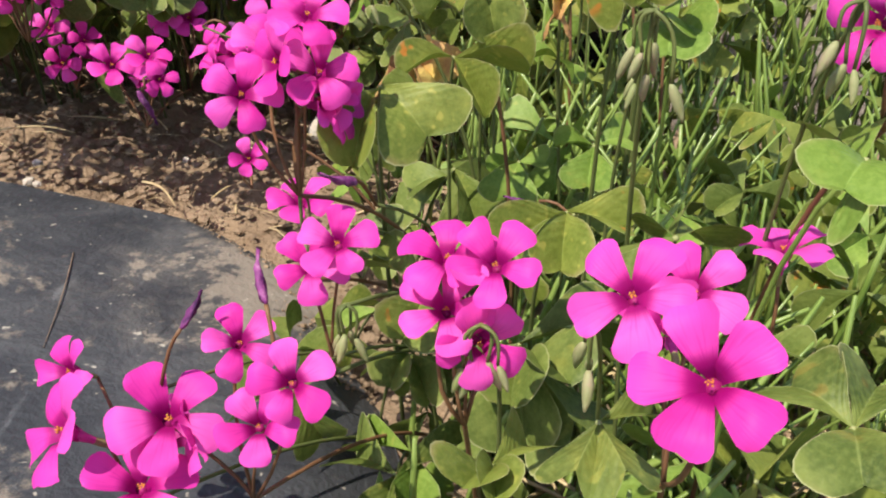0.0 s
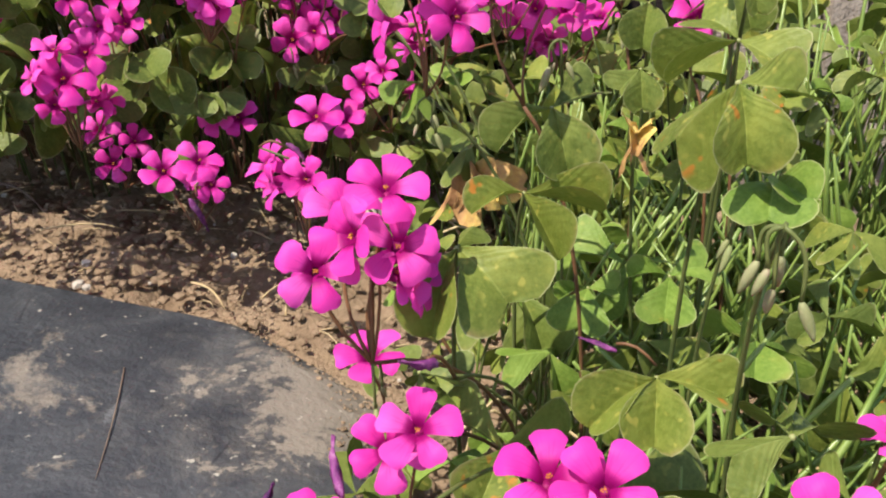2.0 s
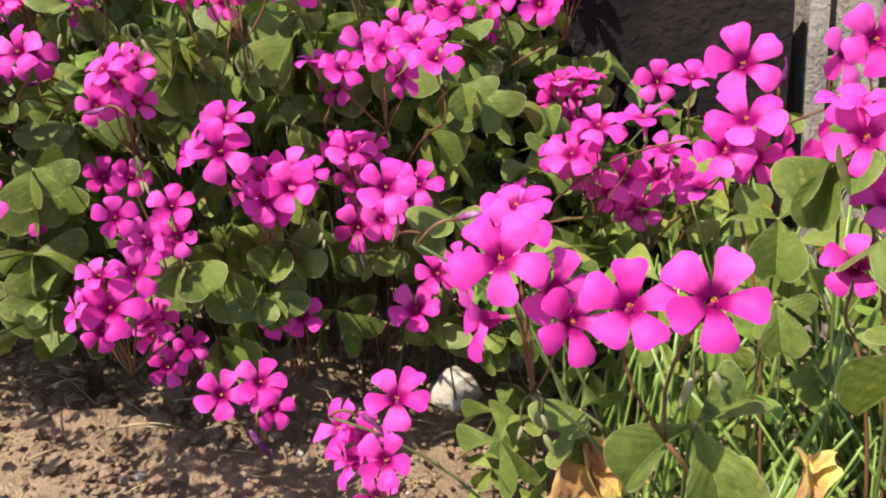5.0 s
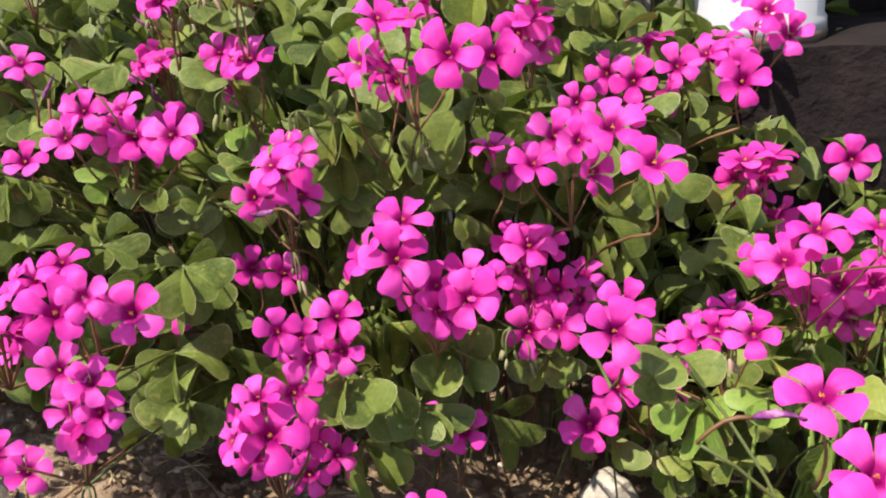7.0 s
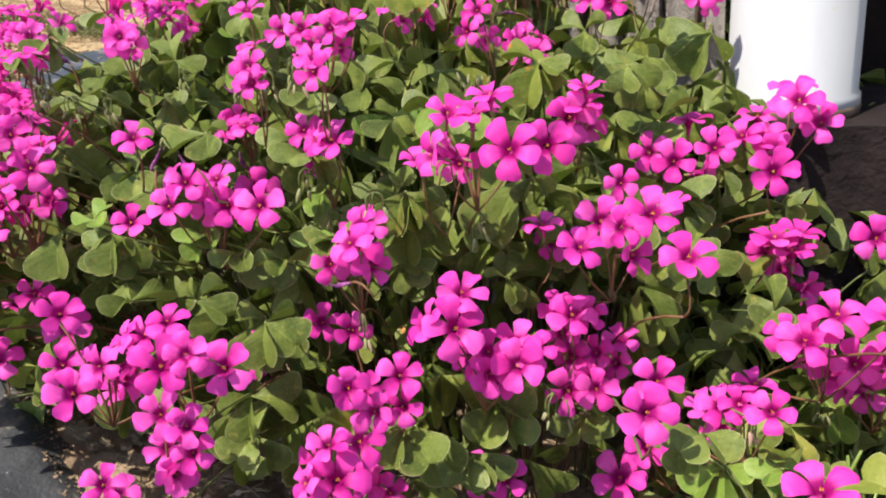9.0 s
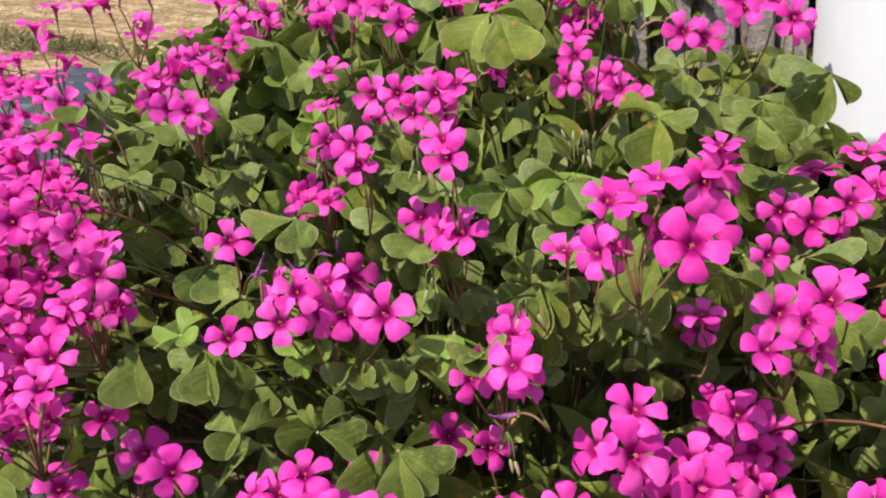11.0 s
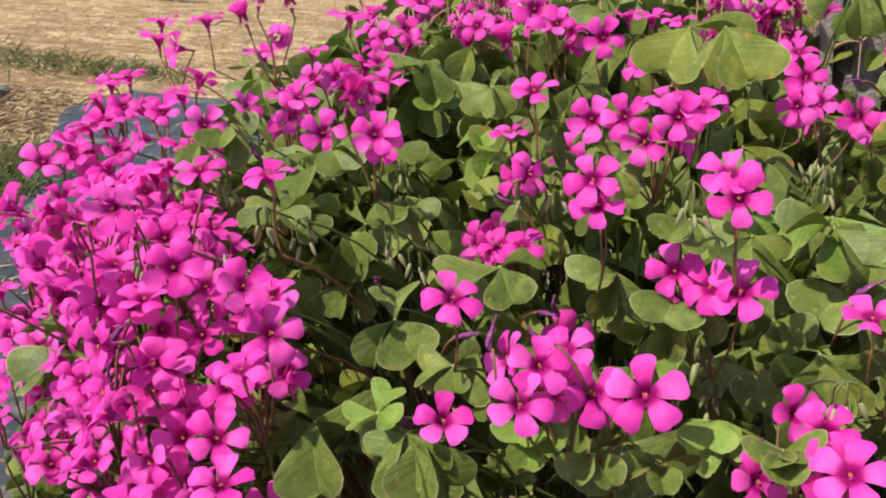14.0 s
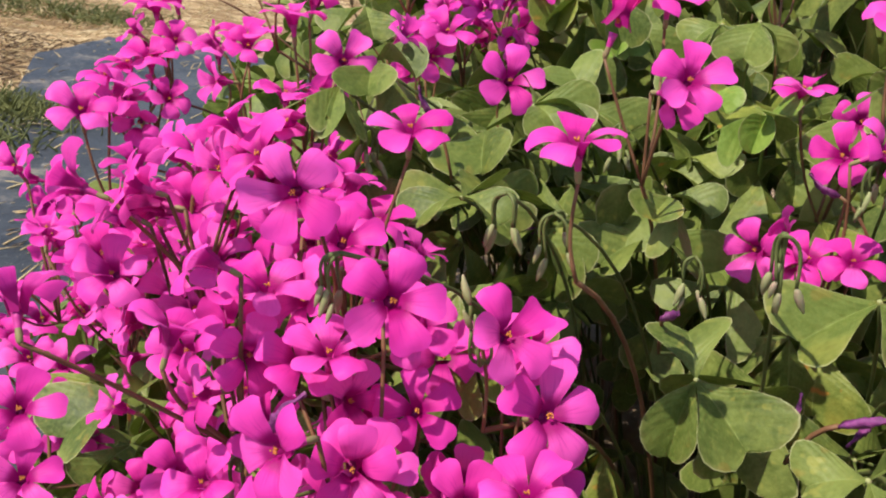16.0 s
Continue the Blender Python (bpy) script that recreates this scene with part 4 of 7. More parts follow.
flower_cluster([
    (-0.1914, 0.3812, 0.1877, 0.12, -0.72, 0.68, 60, 16.6, 3),
    (-0.1867, 0.3873, 0.1951, 0.20, -0.77, 0.60, 8, 15.5, 0),
    (-0.1958, 0.3940, 0.1941, -0.71, -0.47, 0.53, 5, 15.5, 1),
    (-0.1828, 0.3957, 0.1838, 0.60, -0.79, 0.14, 49, 16.3, -3),
    (-0.1812, 0.4008, 0.1933, -0.07, -0.44, 0.90, 50, 15.5, -3),
    (-0.1741, 0.3927, 0.1848, 0.40, -0.72, 0.57, 31, 16.6, 4),
    (-0.1618, 0.3934, 0.1847, -0.09, -0.78, 0.62, 22, 20.6, 4),
], 0.026, (-0.176, 0.463))
flower_cluster([
    (0.0749, 0.3815, 0.1588, -0.05, -0.52, 0.85, 8, 15.5, 2),
], 0.016, (0.015, 0.448))
flower_cluster([
    (-0.0089, 0.3819, 0.1716, 0.07, -0.55, 0.83, 32, 19.4, 3),
], 0.016, (-0.045, 0.445))
flower_cluster([
    (-0.2825, 0.3834, 0.1745, 0.39, -0.72, 0.57, 34, 16.3, 3),
    (-0.2746, 0.3967, 0.1830, 0.14, -0.74, 0.65, 56, 16.2, 6),
    (-0.2642, 0.3863, 0.1936, -0.02, -0.17, 0.99, 56, 15.3, 3),
    (-0.2613, 0.4017, 0.1971, 0.49, -0.71, 0.51, 70, 19.8, -3),
    (-0.2629, 0.4108, 0.1812, 0.40, -0.72, 0.57, 28, 15.5, 0),
    (-0.2772, 0.4112, 0.1767, 0.09, -0.79, 0.60, 4, 15.5, -1),
    (-0.2648, 0.4134, 0.2032, 0.12, -0.51, 0.85, 54, 15.5, -1),
    (-0.2707, 0.4157, 0.2029, -0.04, -0.46, 0.89, 32, 15.5, -3),
], 0.026, (-0.257, 0.469), buds=2)
flower_cluster([
    (-0.3388, 0.3866, 0.2219, -0.29, 0.53, 0.80, 5, 15.5, 11),
    (-0.3192, 0.3947, 0.2135, 0.29, 0.22, 0.93, 43, 14.7, 12),
    (-0.3135, 0.3955, 0.2252, -0.74, -0.32, 0.59, 7, 14.2, 10),
    (-0.3191, 0.3979, 0.1999, -0.72, -0.67, 0.20, 52, 13.6, 4),
    (-0.3084, 0.4080, 0.2158, 0.22, -0.28, 0.94, 30, 15.5, 0),
    (-0.3039, 0.4114, 0.2119, -0.54, -0.70, 0.46, 6, 15.5, 6),
    (-0.3196, 0.4179, 0.2093, 0.09, 0.27, 0.96, 42, 15.4, 0),
    (-0.3123, 0.4230, 0.2207, -0.64, -0.77, 0.05, 31, 14.3, 0),
], 0.026, (-0.276, 0.465), buds=4)
flower_cluster([
    (-0.2118, 0.3873, 0.1795, 0.23, -0.60, 0.76, 80, 15.5, 4),
], 0.016, (-0.209, 0.446))
flower_cluster([
    (-0.0603, 0.3875, 0.1335, 0.09, -0.54, 0.83, 60, 16.8, 0),
    (-0.0797, 0.3910, 0.1214, 0.26, -0.83, 0.50, 34, 15.9, 3),
], 0.026, (-0.075, 0.470))
flower_cluster([
    (-0.1263, 0.3894, 0.1130, 0.41, -0.84, 0.35, 52, 15.5, 0),
    (-0.1269, 0.3912, 0.1054, 0.07, -0.89, 0.45, 25, 15.5, 0),
    (-0.1312, 0.3962, 0.1342, 0.51, -0.77, 0.38, 54, 15.5, 5),
], 0.026, (-0.121, 0.447))
flower_cluster([
    (-0.0953, 0.3914, 0.2037, -0.69, -0.58, 0.43, 1, 17.8, 6),
    (-0.0913, 0.4054, 0.2156, 0.23, -0.46, 0.86, 67, 16.7, 0),
    (-0.0842, 0.4145, 0.2143, 0.06, -0.11, 0.99, 27, 22.3, -3),
    (-0.0765, 0.4069, 0.2216, -0.07, -0.17, 0.98, 58, 18.1, 0),
    (-0.0680, 0.3931, 0.2050, -0.03, -0.83, 0.55, 54, 23.0, -2),
], 0.026, (-0.099, 0.454), buds=4)
flower_cluster([
    (-0.3820, 0.4191, 0.1499, -0.73, 0.09, 0.68, 21, 16.6, 11),
], 0.026, (-0.338, 0.448), buds=2)
flower_cluster([
    (-0.1721, 0.3923, 0.1238, 0.49, -0.74, 0.47, 63, 20.0, 0),
], 0.016, (-0.181, 0.456))
flower_cluster([
    (-0.2079, 0.3924, 0.2111, 0.26, -0.52, 0.81, 26, 15.5, -1),
], 0.016, (-0.188, 0.459))
flower_cluster([
    (-0.1353, 0.3930, 0.0689, 0.04, -0.88, 0.47, 7, 17.4, 0),
    (-0.1215, 0.3957, 0.0627, 0.62, -0.67, 0.41, 15, 15.5, 0),
    (-0.1352, 0.3994, 0.0512, 0.19, -0.94, 0.30, 70, 18.0, 4),
], 0.020, (-0.121, 0.467))
flower_cluster([
    (-0.2659, 0.3938, 0.1466, 0.41, -0.70, 0.58, 63, 16.1, -1),
    (-0.2562, 0.3975, 0.1296, 0.37, -0.67, 0.64, 47, 20.8, -2),
], 0.026, (-0.235, 0.458))
flower_cluster([
    (-0.3394, 0.3953, 0.1623, -0.60, -0.72, 0.34, 13, 14.1, -1),
    (-0.3206, 0.3967, 0.1580, -0.06, -0.64, 0.77, 63, 14.3, 6),
    (-0.3287, 0.4067, 0.1785, 0.54, -0.60, 0.59, 48, 15.5, 6),
    (-0.3194, 0.3967, 0.1843, -0.14, -0.66, 0.74, 53, 13.6, 9),
    (-0.3092, 0.4036, 0.1736, 0.05, -0.42, 0.91, 19, 15.5, 4),
    (-0.3139, 0.4159, 0.1698, 0.55, -0.54, 0.64, 17, 16.7, 0),
    (-0.3102, 0.4047, 0.1913, -0.14, -0.68, 0.72, 39, 14.5, 6),
    (-0.3192, 0.4188, 0.1900, -0.04, -0.41, 0.91, 63, 13.9, 2),
], 0.026, (-0.277, 0.461), buds=4)
flower_cluster([
    (-0.2927, 0.3963, 0.1143, 0.50, -0.61, 0.62, 6, 20.3, -2),
], 0.016, (-0.251, 0.446))
flower_cluster([
    (-0.2987, 0.3964, 0.2348, 0.08, -0.99, 0.13, 38, 16.3, 0),
    (-0.2979, 0.4187, 0.2199, 0.35, -0.71, 0.61, 1, 15.5, 4),
    (-0.2863, 0.4245, 0.2390, 0.16, -0.40, 0.90, 16, 15.5, -3),
    (-0.3050, 0.4337, 0.2223, 0.29, 0.03, 0.96, 67, 15.0, 4),
    (-0.2898, 0.4296, 0.2119, 0.84, 0.09, 0.53, 57, 14.6, 14),
    (-0.2845, 0.4132, 0.2066, 0.14, -0.72, 0.68, 33, 15.4, 1),
    (-0.3095, 0.4366, 0.2139, 0.34, -0.67, 0.66, 48, 14.3, 8),
    (-0.3170, 0.4309, 0.2326, -0.47, -0.51, 0.73, 7, 16.2, -1),
], 0.026, (-0.280, 0.463))
flower_cluster([
    (-0.0446, 0.3987, 0.1686, 0.26, -0.59, 0.76, 6, 17.6, 0),
    (-0.0384, 0.4140, 0.1733, 0.15, -0.90, 0.41, 6, 20.4, 0),
    (-0.0309, 0.4090, 0.1726, 0.15, -0.85, 0.50, 31, 15.5, -2),
    (-0.0199, 0.4258, 0.1731, 0.07, -0.50, 0.86, 19, 23.0, 5),
], 0.026, (-0.064, 0.456))
flower_cluster([
    (-0.0843, 0.3995, 0.0719, -0.17, -0.82, 0.55, 48, 19.3, 5),
    (-0.0751, 0.4002, 0.0712, 0.11, -0.85, 0.52, 32, 18.6, 6),
], 0.026, (-0.085, 0.459))
flower_cluster([
    (-0.2677, 0.4024, 0.2107, 0.66, -0.55, 0.51, 13, 16.1, 1),
], 0.016, (-0.243, 0.462))
flower_cluster([
    (-0.3571, 0.4025, 0.1784, 0.49, -0.60, 0.63, 69, 15.5, -1),
    (-0.3600, 0.4092, 0.1889, 0.37, -0.62, 0.69, 57, 17.0, -1),
], 0.026, (-0.306, 0.454))
flower_cluster([
    (-0.1395, 0.4037, 0.2314, -0.19, -0.88, 0.43, 66, 15.8, 0),
    (-0.1410, 0.4100, 0.2362, -0.15, -0.53, 0.84, 18, 15.5, 0),
], 0.026, (-0.144, 0.460))
flower_cluster([
    (-0.2925, 0.4047, 0.1707, 0.24, -0.76, 0.61, 12, 16.0, 4),
    (-0.2976, 0.4119, 0.1824, -0.08, -0.87, 0.48, 4, 14.7, 0),
    (-0.3035, 0.4262, 0.1797, -0.49, 0.17, 0.85, 41, 15.5, 4),
    (-0.2822, 0.4260, 0.1946, 0.60, -0.70, 0.38, 29, 15.5, 1),
], 0.026, (-0.254, 0.454))
flower_cluster([
    (-0.1465, 0.4051, 0.1331, 0.32, -0.82, 0.48, 80, 15.5, 3),
], 0.016, (-0.160, 0.448))
flower_cluster([
    (-0.2581, 0.4067, 0.2407, -0.04, -0.19, 0.98, 33, 15.5, 0),
], 0.016, (-0.238, 0.446))
flower_cluster([
    (-0.0105, 0.4091, 0.0887, 0.01, -0.71, 0.70, 26, 15.5, 5),
    (-0.0200, 0.4137, 0.0813, 0.08, -0.80, 0.59, 32, 18.7, 0),
    (0.0017, 0.4234, 0.0953, -0.16, -0.32, 0.94, 52, 17.1, -1),
], 0.026, (-0.055, 0.468), buds=2)
flower_cluster([
    (-0.1375, 0.4108, 0.2054, -0.09, -0.74, 0.67, 80, 17.6, -3),
    (-0.1449, 0.4139, 0.2053, -0.62, -0.57, 0.54, 3, 15.5, 4),
    (-0.1530, 0.4226, 0.2067, -0.07, -0.84, 0.54, 29, 15.5, -3),
], 0.026, (-0.143, 0.474), buds=4)
flower_cluster([
    (-0.0398, 0.4119, 0.1058, 0.18, -0.94, 0.30, 10, 18.3, 0),
    (-0.0510, 0.4180, 0.1011, 0.20, -0.95, 0.24, 46, 21.1, 6),
    (-0.0410, 0.4321, 0.1116, -0.43, -0.82, 0.36, 41, 15.8, 2),
    (-0.0511, 0.4336, 0.1082, -0.36, -0.82, 0.45, 52, 18.1, 0),
    (-0.0548, 0.4333, 0.1194, 0.09, -0.82, 0.56, 47, 15.5, 1),
    (-0.0333, 0.4373, 0.1051, -0.45, -0.77, 0.46, 37, 15.5, 4),
    (-0.0311, 0.4430, 0.1133, 0.10, -0.37, 0.92, 30, 16.2, 1),
    (-0.0436, 0.4259, 0.1312, 0.11, -0.75, 0.66, 20, 16.2, 2),
], 0.026, (-0.066, 0.466), buds=2)
flower_cluster([
    (-0.1054, 0.4133, 0.1971, -0.15, -0.19, 0.97, 2, 15.5, 6),
    (-0.0916, 0.4220, 0.1931, 0.02, -0.92, 0.40, 8, 16.4, 3),
], 0.026, (-0.106, 0.461))
flower_cluster([
    (0.0633, 0.4141, 0.1395, -0.06, -0.10, 0.99, 10, 23.0, -3),
    (0.0474, 0.4252, 0.1350, 0.10, -0.46, 0.88, 23, 23.0, 0),
    (0.0364, 0.4229, 0.1249, -0.13, -0.54, 0.83, 17, 22.6, 0),
    (0.0306, 0.4346, 0.1219, -0.29, -0.80, 0.52, 18, 16.9, -2),
], 0.026, (-0.009, 0.461), buds=4)
flower_cluster([
    (-0.0306, 0.4143, 0.0656, 0.01, -0.72, 0.70, 60, 23.0, 2),
], 0.016, (-0.051, 0.457))
flower_cluster([
    (-0.0493, 0.4178, 0.1345, 0.16, -0.52, 0.84, 59, 20.4, -1),
    (-0.0555, 0.4262, 0.1331, 0.08, -0.76, 0.65, 46, 16.3, 0),
], 0.026, (-0.069, 0.459))
flower_cluster([
    (-0.3568, 0.4230, 0.1397, 0.41, -0.52, 0.75, 55, 17.8, -1),
    (-0.3477, 0.4291, 0.1430, -0.60, -0.50, 0.62, 30, 15.5, 4),
    (-0.3507, 0.4397, 0.1369, 0.57, -0.59, 0.57, 1, 14.6, 5),
    (-0.3644, 0.4335, 0.1502, -0.58, -0.49, 0.65, 27, 15.5, 0),
    (-0.3597, 0.4443, 0.1469, 0.47, -0.71, 0.53, 15, 16.0, 0),
    (-0.3480, 0.4245, 0.1551, -0.05, -0.13, 0.99, 52, 16.0, 0),
    (-0.3475, 0.4525, 0.1433, -0.24, -0.45, 0.86, 45, 14.4, 5),
    (-0.3410, 0.4460, 0.1610, -0.71, -0.34, 0.62, 28, 13.6, 0),
], 0.026, (-0.294, 0.475), buds=2)
flower_cluster([
    (-0.3324, 0.4233, 0.1951, 0.05, -0.64, 0.76, 17, 16.2, 10),
    (-0.3382, 0.4409, 0.1964, 0.18, -0.05, 0.98, 32, 14.9, 9),
    (-0.3311, 0.4398, 0.2085, 0.19, -0.53, 0.83, 21, 15.5, 0),
    (-0.3483, 0.4282, 0.2089, 0.01, -0.81, 0.59, 14, 15.9, 4),
    (-0.3468, 0.4500, 0.1954, 0.20, -0.35, 0.92, 8, 16.4, 0),
    (-0.3562, 0.4397, 0.2089, 0.47, -0.14, 0.87, 68, 16.0, 0),
    (-0.3391, 0.4487, 0.2171, 0.46, -0.53, 0.71, 32, 15.7, 3),
    (-0.3489, 0.4357, 0.2203, -0.71, -0.28, 0.65, 46, 15.6, 7),
], 0.026, (-0.291, 0.483), buds=3)
flower_cluster([
    (-0.1729, 0.4242, 0.2253, 0.00, -0.84, 0.55, 54, 15.5, 0),
    (-0.1742, 0.4251, 0.2320, -0.07, -0.87, 0.49, 44, 15.5, 0),
], 0.026, (-0.176, 0.459))
flower_cluster([
    (-0.0609, 0.4251, 0.1686, -0.06, -0.12, 0.99, 30, 16.6, 5),
], 0.016, (-0.069, 0.461))
flower_cluster([
    (-0.3327, 0.4252, 0.1662, -0.37, -0.70, 0.61, 8, 15.5, 5),
], 0.016, (-0.292, 0.481))
flower_cluster([
    (-0.3407, 0.4265, 0.2272, -0.88, -0.31, 0.37, 53, 14.9, -2),
    (-0.3530, 0.4267, 0.2276, -0.89, -0.13, 0.43, 32, 16.8, 12),
    (-0.3275, 0.4369, 0.2281, -0.63, -0.70, 0.33, 20, 16.6, 10),
    (-0.3347, 0.4460, 0.2293, 0.33, -0.29, 0.90, 2, 15.0, 16),
    (-0.3240, 0.4371, 0.2377, -0.55, 0.08, 0.83, 59, 14.7, 5),
    (-0.3527, 0.4520, 0.2261, -0.47, 0.39, 0.79, 49, 16.0, 3),
], 0.026, (-0.302, 0.478))
flower_cluster([
    (-0.0588, 0.4276, 0.1986, 0.10, -0.97, 0.20, 43, 21.5, 1),
], 0.016, (-0.073, 0.469))
flower_cluster([
    (0.0866, 0.4288, 0.1062, -0.14, -0.47, 0.87, 51, 19.6, 1),
    (0.0759, 0.4402, 0.1189, -0.11, -0.46, 0.88, 48, 20.0, 6),
    (0.0715, 0.4447, 0.1073, -0.19, -0.56, 0.81, 5, 20.5, 0),
    (0.0584, 0.4380, 0.1085, -0.05, -0.91, 0.41, 35, 20.2, 0),
    (0.0526, 0.4444, 0.1013, -0.04, -0.74, 0.67, 36, 20.7, 3),
    (0.0659, 0.4507, 0.0904, -0.33, -0.84, 0.43, 44, 19.9, -3),
], 0.026, (0.006, 0.473))
flower_cluster([
    (-0.3919, 0.4354, 0.1362, -0.84, 0.07, 0.53, 49, 16.8, 8),
    (-0.3984, 0.4498, 0.1398, -0.04, -0.32, 0.95, 1, 13.9, 11),
    (-0.3768, 0.4389, 0.1427, -0.77, 0.11, 0.63, 2, 16.5, 1),
], 0.026, (-0.338, 0.484))
flower_cluster([
    (-0.0128, 0.4365, 0.1727, -0.17, -0.41, 0.90, 22, 15.5, 6),
], 0.016, (-0.035, 0.488))
flower_cluster([
    (-0.3565, 0.4392, 0.1211, 0.51, -0.51, 0.69, 69, 16.1, -1),
    (-0.3489, 0.4564, 0.1290, 0.65, -0.48, 0.60, 31, 14.2, 2),
], 0.026, (-0.293, 0.479))
flower_cluster([
    (-0.1836, 0.4408, 0.1772, 0.54, -0.80, 0.26, 80, 21.6, 2),
], 0.016, (-0.163, 0.482))
flower_cluster([
    (-0.3151, 0.4418, 0.2005, 0.21, -0.36, 0.91, 70, 13.9, -1),
    (-0.3173, 0.4472, 0.2137, 0.06, -0.53, 0.85, 70, 14.0, 0),
    (-0.3000, 0.4543, 0.2127, 0.17, -0.32, 0.93, 70, 15.5, 1),
    (-0.3068, 0.4596, 0.2187, 0.40, 0.17, 0.90, 31, 15.0, 25),
    (-0.2902, 0.4484, 0.2075, 0.54, 0.16, 0.83, 32, 13.6, 10),
    (-0.3175, 0.4725, 0.2140, 0.20, -0.49, 0.85, 21, 17.9, 4),
], 0.026, (-0.266, 0.481))
flower_cluster([
    (-0.2381, 0.4426, 0.2436, 0.26, -0.81, 0.52, 70, 15.7, 2),
    (-0.2505, 0.4614, 0.2525, 0.33, 0.11, 0.94, 42, 16.6, 58),
    (-0.2401, 0.4700, 0.2566, 0.07, -0.23, 0.97, 31, 15.5, -1),
], 0.026, (-0.236, 0.497))
flower_cluster([
    (-0.0596, 0.4489, 0.1533, -0.36, -0.91, 0.23, 23, 16.9, 3),
], 0.016, (-0.066, 0.485))
flower_cluster([
    (-0.3666, 0.4500, 0.1657, -0.63, -0.49, 0.60, 51, 16.0, 12),
    (-0.3495, 0.4547, 0.1643, -0.38, -0.65, 0.66, 0, 16.1, 4),
    (-0.3591, 0.4716, 0.1704, -0.54, -0.73, 0.42, 10, 17.0, 7),
    (-0.3440, 0.4631, 0.1751, -0.46, -0.80, 0.40, 0, 14.5, 9),
], 0.026, (-0.301, 0.505))
flower_cluster([
    (-0.3625, 0.4504, 0.2023, 0.41, -0.79, 0.45, 55, 16.7, 21),
    (-0.3643, 0.4650, 0.2074, 0.64, -0.40, 0.65, 10, 16.8, 9),
    (-0.3447, 0.4603, 0.2096, 0.08, -0.69, 0.72, 47, 16.0, 17),
    (-0.3446, 0.4716, 0.2092, 0.18, -0.33, 0.93, 42, 16.6, 8),
    (-0.3655, 0.4793, 0.2115, 0.31, 0.40, 0.86, 0, 14.5, 21),
    (-0.3581, 0.4794, 0.2213, -0.43, -0.49, 0.75, 63, 16.8, 16),
    (-0.3378, 0.4794, 0.2199, 0.29, -0.46, 0.84, 30, 17.4, 2),
    (-0.3471, 0.4885, 0.2232, 0.08, -0.19, 0.98, 49, 19.0, 3),
], 0.026, (-0.308, 0.496))
flower_cluster([
    (-0.1500, 0.4560, 0.2424, 0.00, -0.95, 0.33, 54, 15.5, 5),
    (-0.1428, 0.4603, 0.2453, -0.04, -0.51, 0.86, 3, 15.5, -2),
    (-0.1537, 0.4648, 0.2476, -0.07, -0.17, 0.98, 47, 15.5, -3),
    (-0.1652, 0.4623, 0.2422, 0.04, -0.90, 0.44, 37, 15.5, -2),
    (-0.1753, 0.4657, 0.2415, -0.10, -0.92, 0.39, 65, 15.5, 2),
], 0.026, (-0.158, 0.500))
flower_cluster([
    (-0.4203, 0.4571, 0.1583, 0.06, -0.13, 0.99, 39, 13.7, 5),
    (-0.4068, 0.4773, 0.1635, 0.33, -0.51, 0.79, 30, 15.9, 9),
    (-0.3973, 0.4674, 0.1555, 0.45, -0.64, 0.62, 34, 15.5, 3),
    (-0.3838, 0.4578, 0.1573, -0.63, -0.46, 0.62, 70, 14.8, 7),
], 0.026, (-0.334, 0.493))
flower_cluster([
    (-0.3316, 0.4594, 0.1129, 0.31, -0.44, 0.84, 32, 13.7, 8),
], 0.016, (-0.295, 0.500))
flower_cluster([
    (0.0844, 0.4630, 0.0990, -0.07, -0.89, 0.45, 64, 21.5, 0),
], 0.016, (0.031, 0.492))
flower_cluster([
    (-0.0323, 0.4632, 0.1748, 0.10, -0.92, 0.39, 34, 15.5, 3),
], 0.016, (-0.063, 0.492))
flower_cluster([
    (0.0276, 0.4660, 0.1787, -0.09, -0.93, 0.35, 0, 20.4, 5),
], 0.016, (-0.025, 0.503))
flower_cluster([
    (-0.1988, 0.4670, 0.2007, -0.07, -0.59, 0.81, 54, 15.5, -3),
    (-0.2064, 0.4734, 0.1989, -0.03, -0.47, 0.88, 45, 16.0, -1),
    (-0.2165, 0.4826, 0.1970, -0.52, -0.83, 0.19, 35, 15.5, 5),
    (-0.2011, 0.4767, 0.2215, -0.61, -0.66, 0.45, 28, 15.5, 0),
    (-0.1950, 0.4676, 0.2243, 0.81, -0.37, 0.45, 9, 15.5, -1),
], 0.026, (-0.195, 0.499))
flower_cluster([
    (-0.1934, 0.4729, 0.2504, 0.03, -0.48, 0.88, 70, 15.5, 6),
], 0.016, (-0.192, 0.518))
flower_cluster([
    (-0.0539, 0.4752, 0.2002, 0.32, -0.93, 0.20, 0, 23.0, 2),
    (-0.0498, 0.4785, 0.2056, 0.08, -0.45, 0.89, 31, 20.7, 2),
    (-0.0476, 0.4811, 0.2126, -0.01, -0.21, 0.98, 15, 16.5, 6),
], 0.026, (-0.068, 0.500))
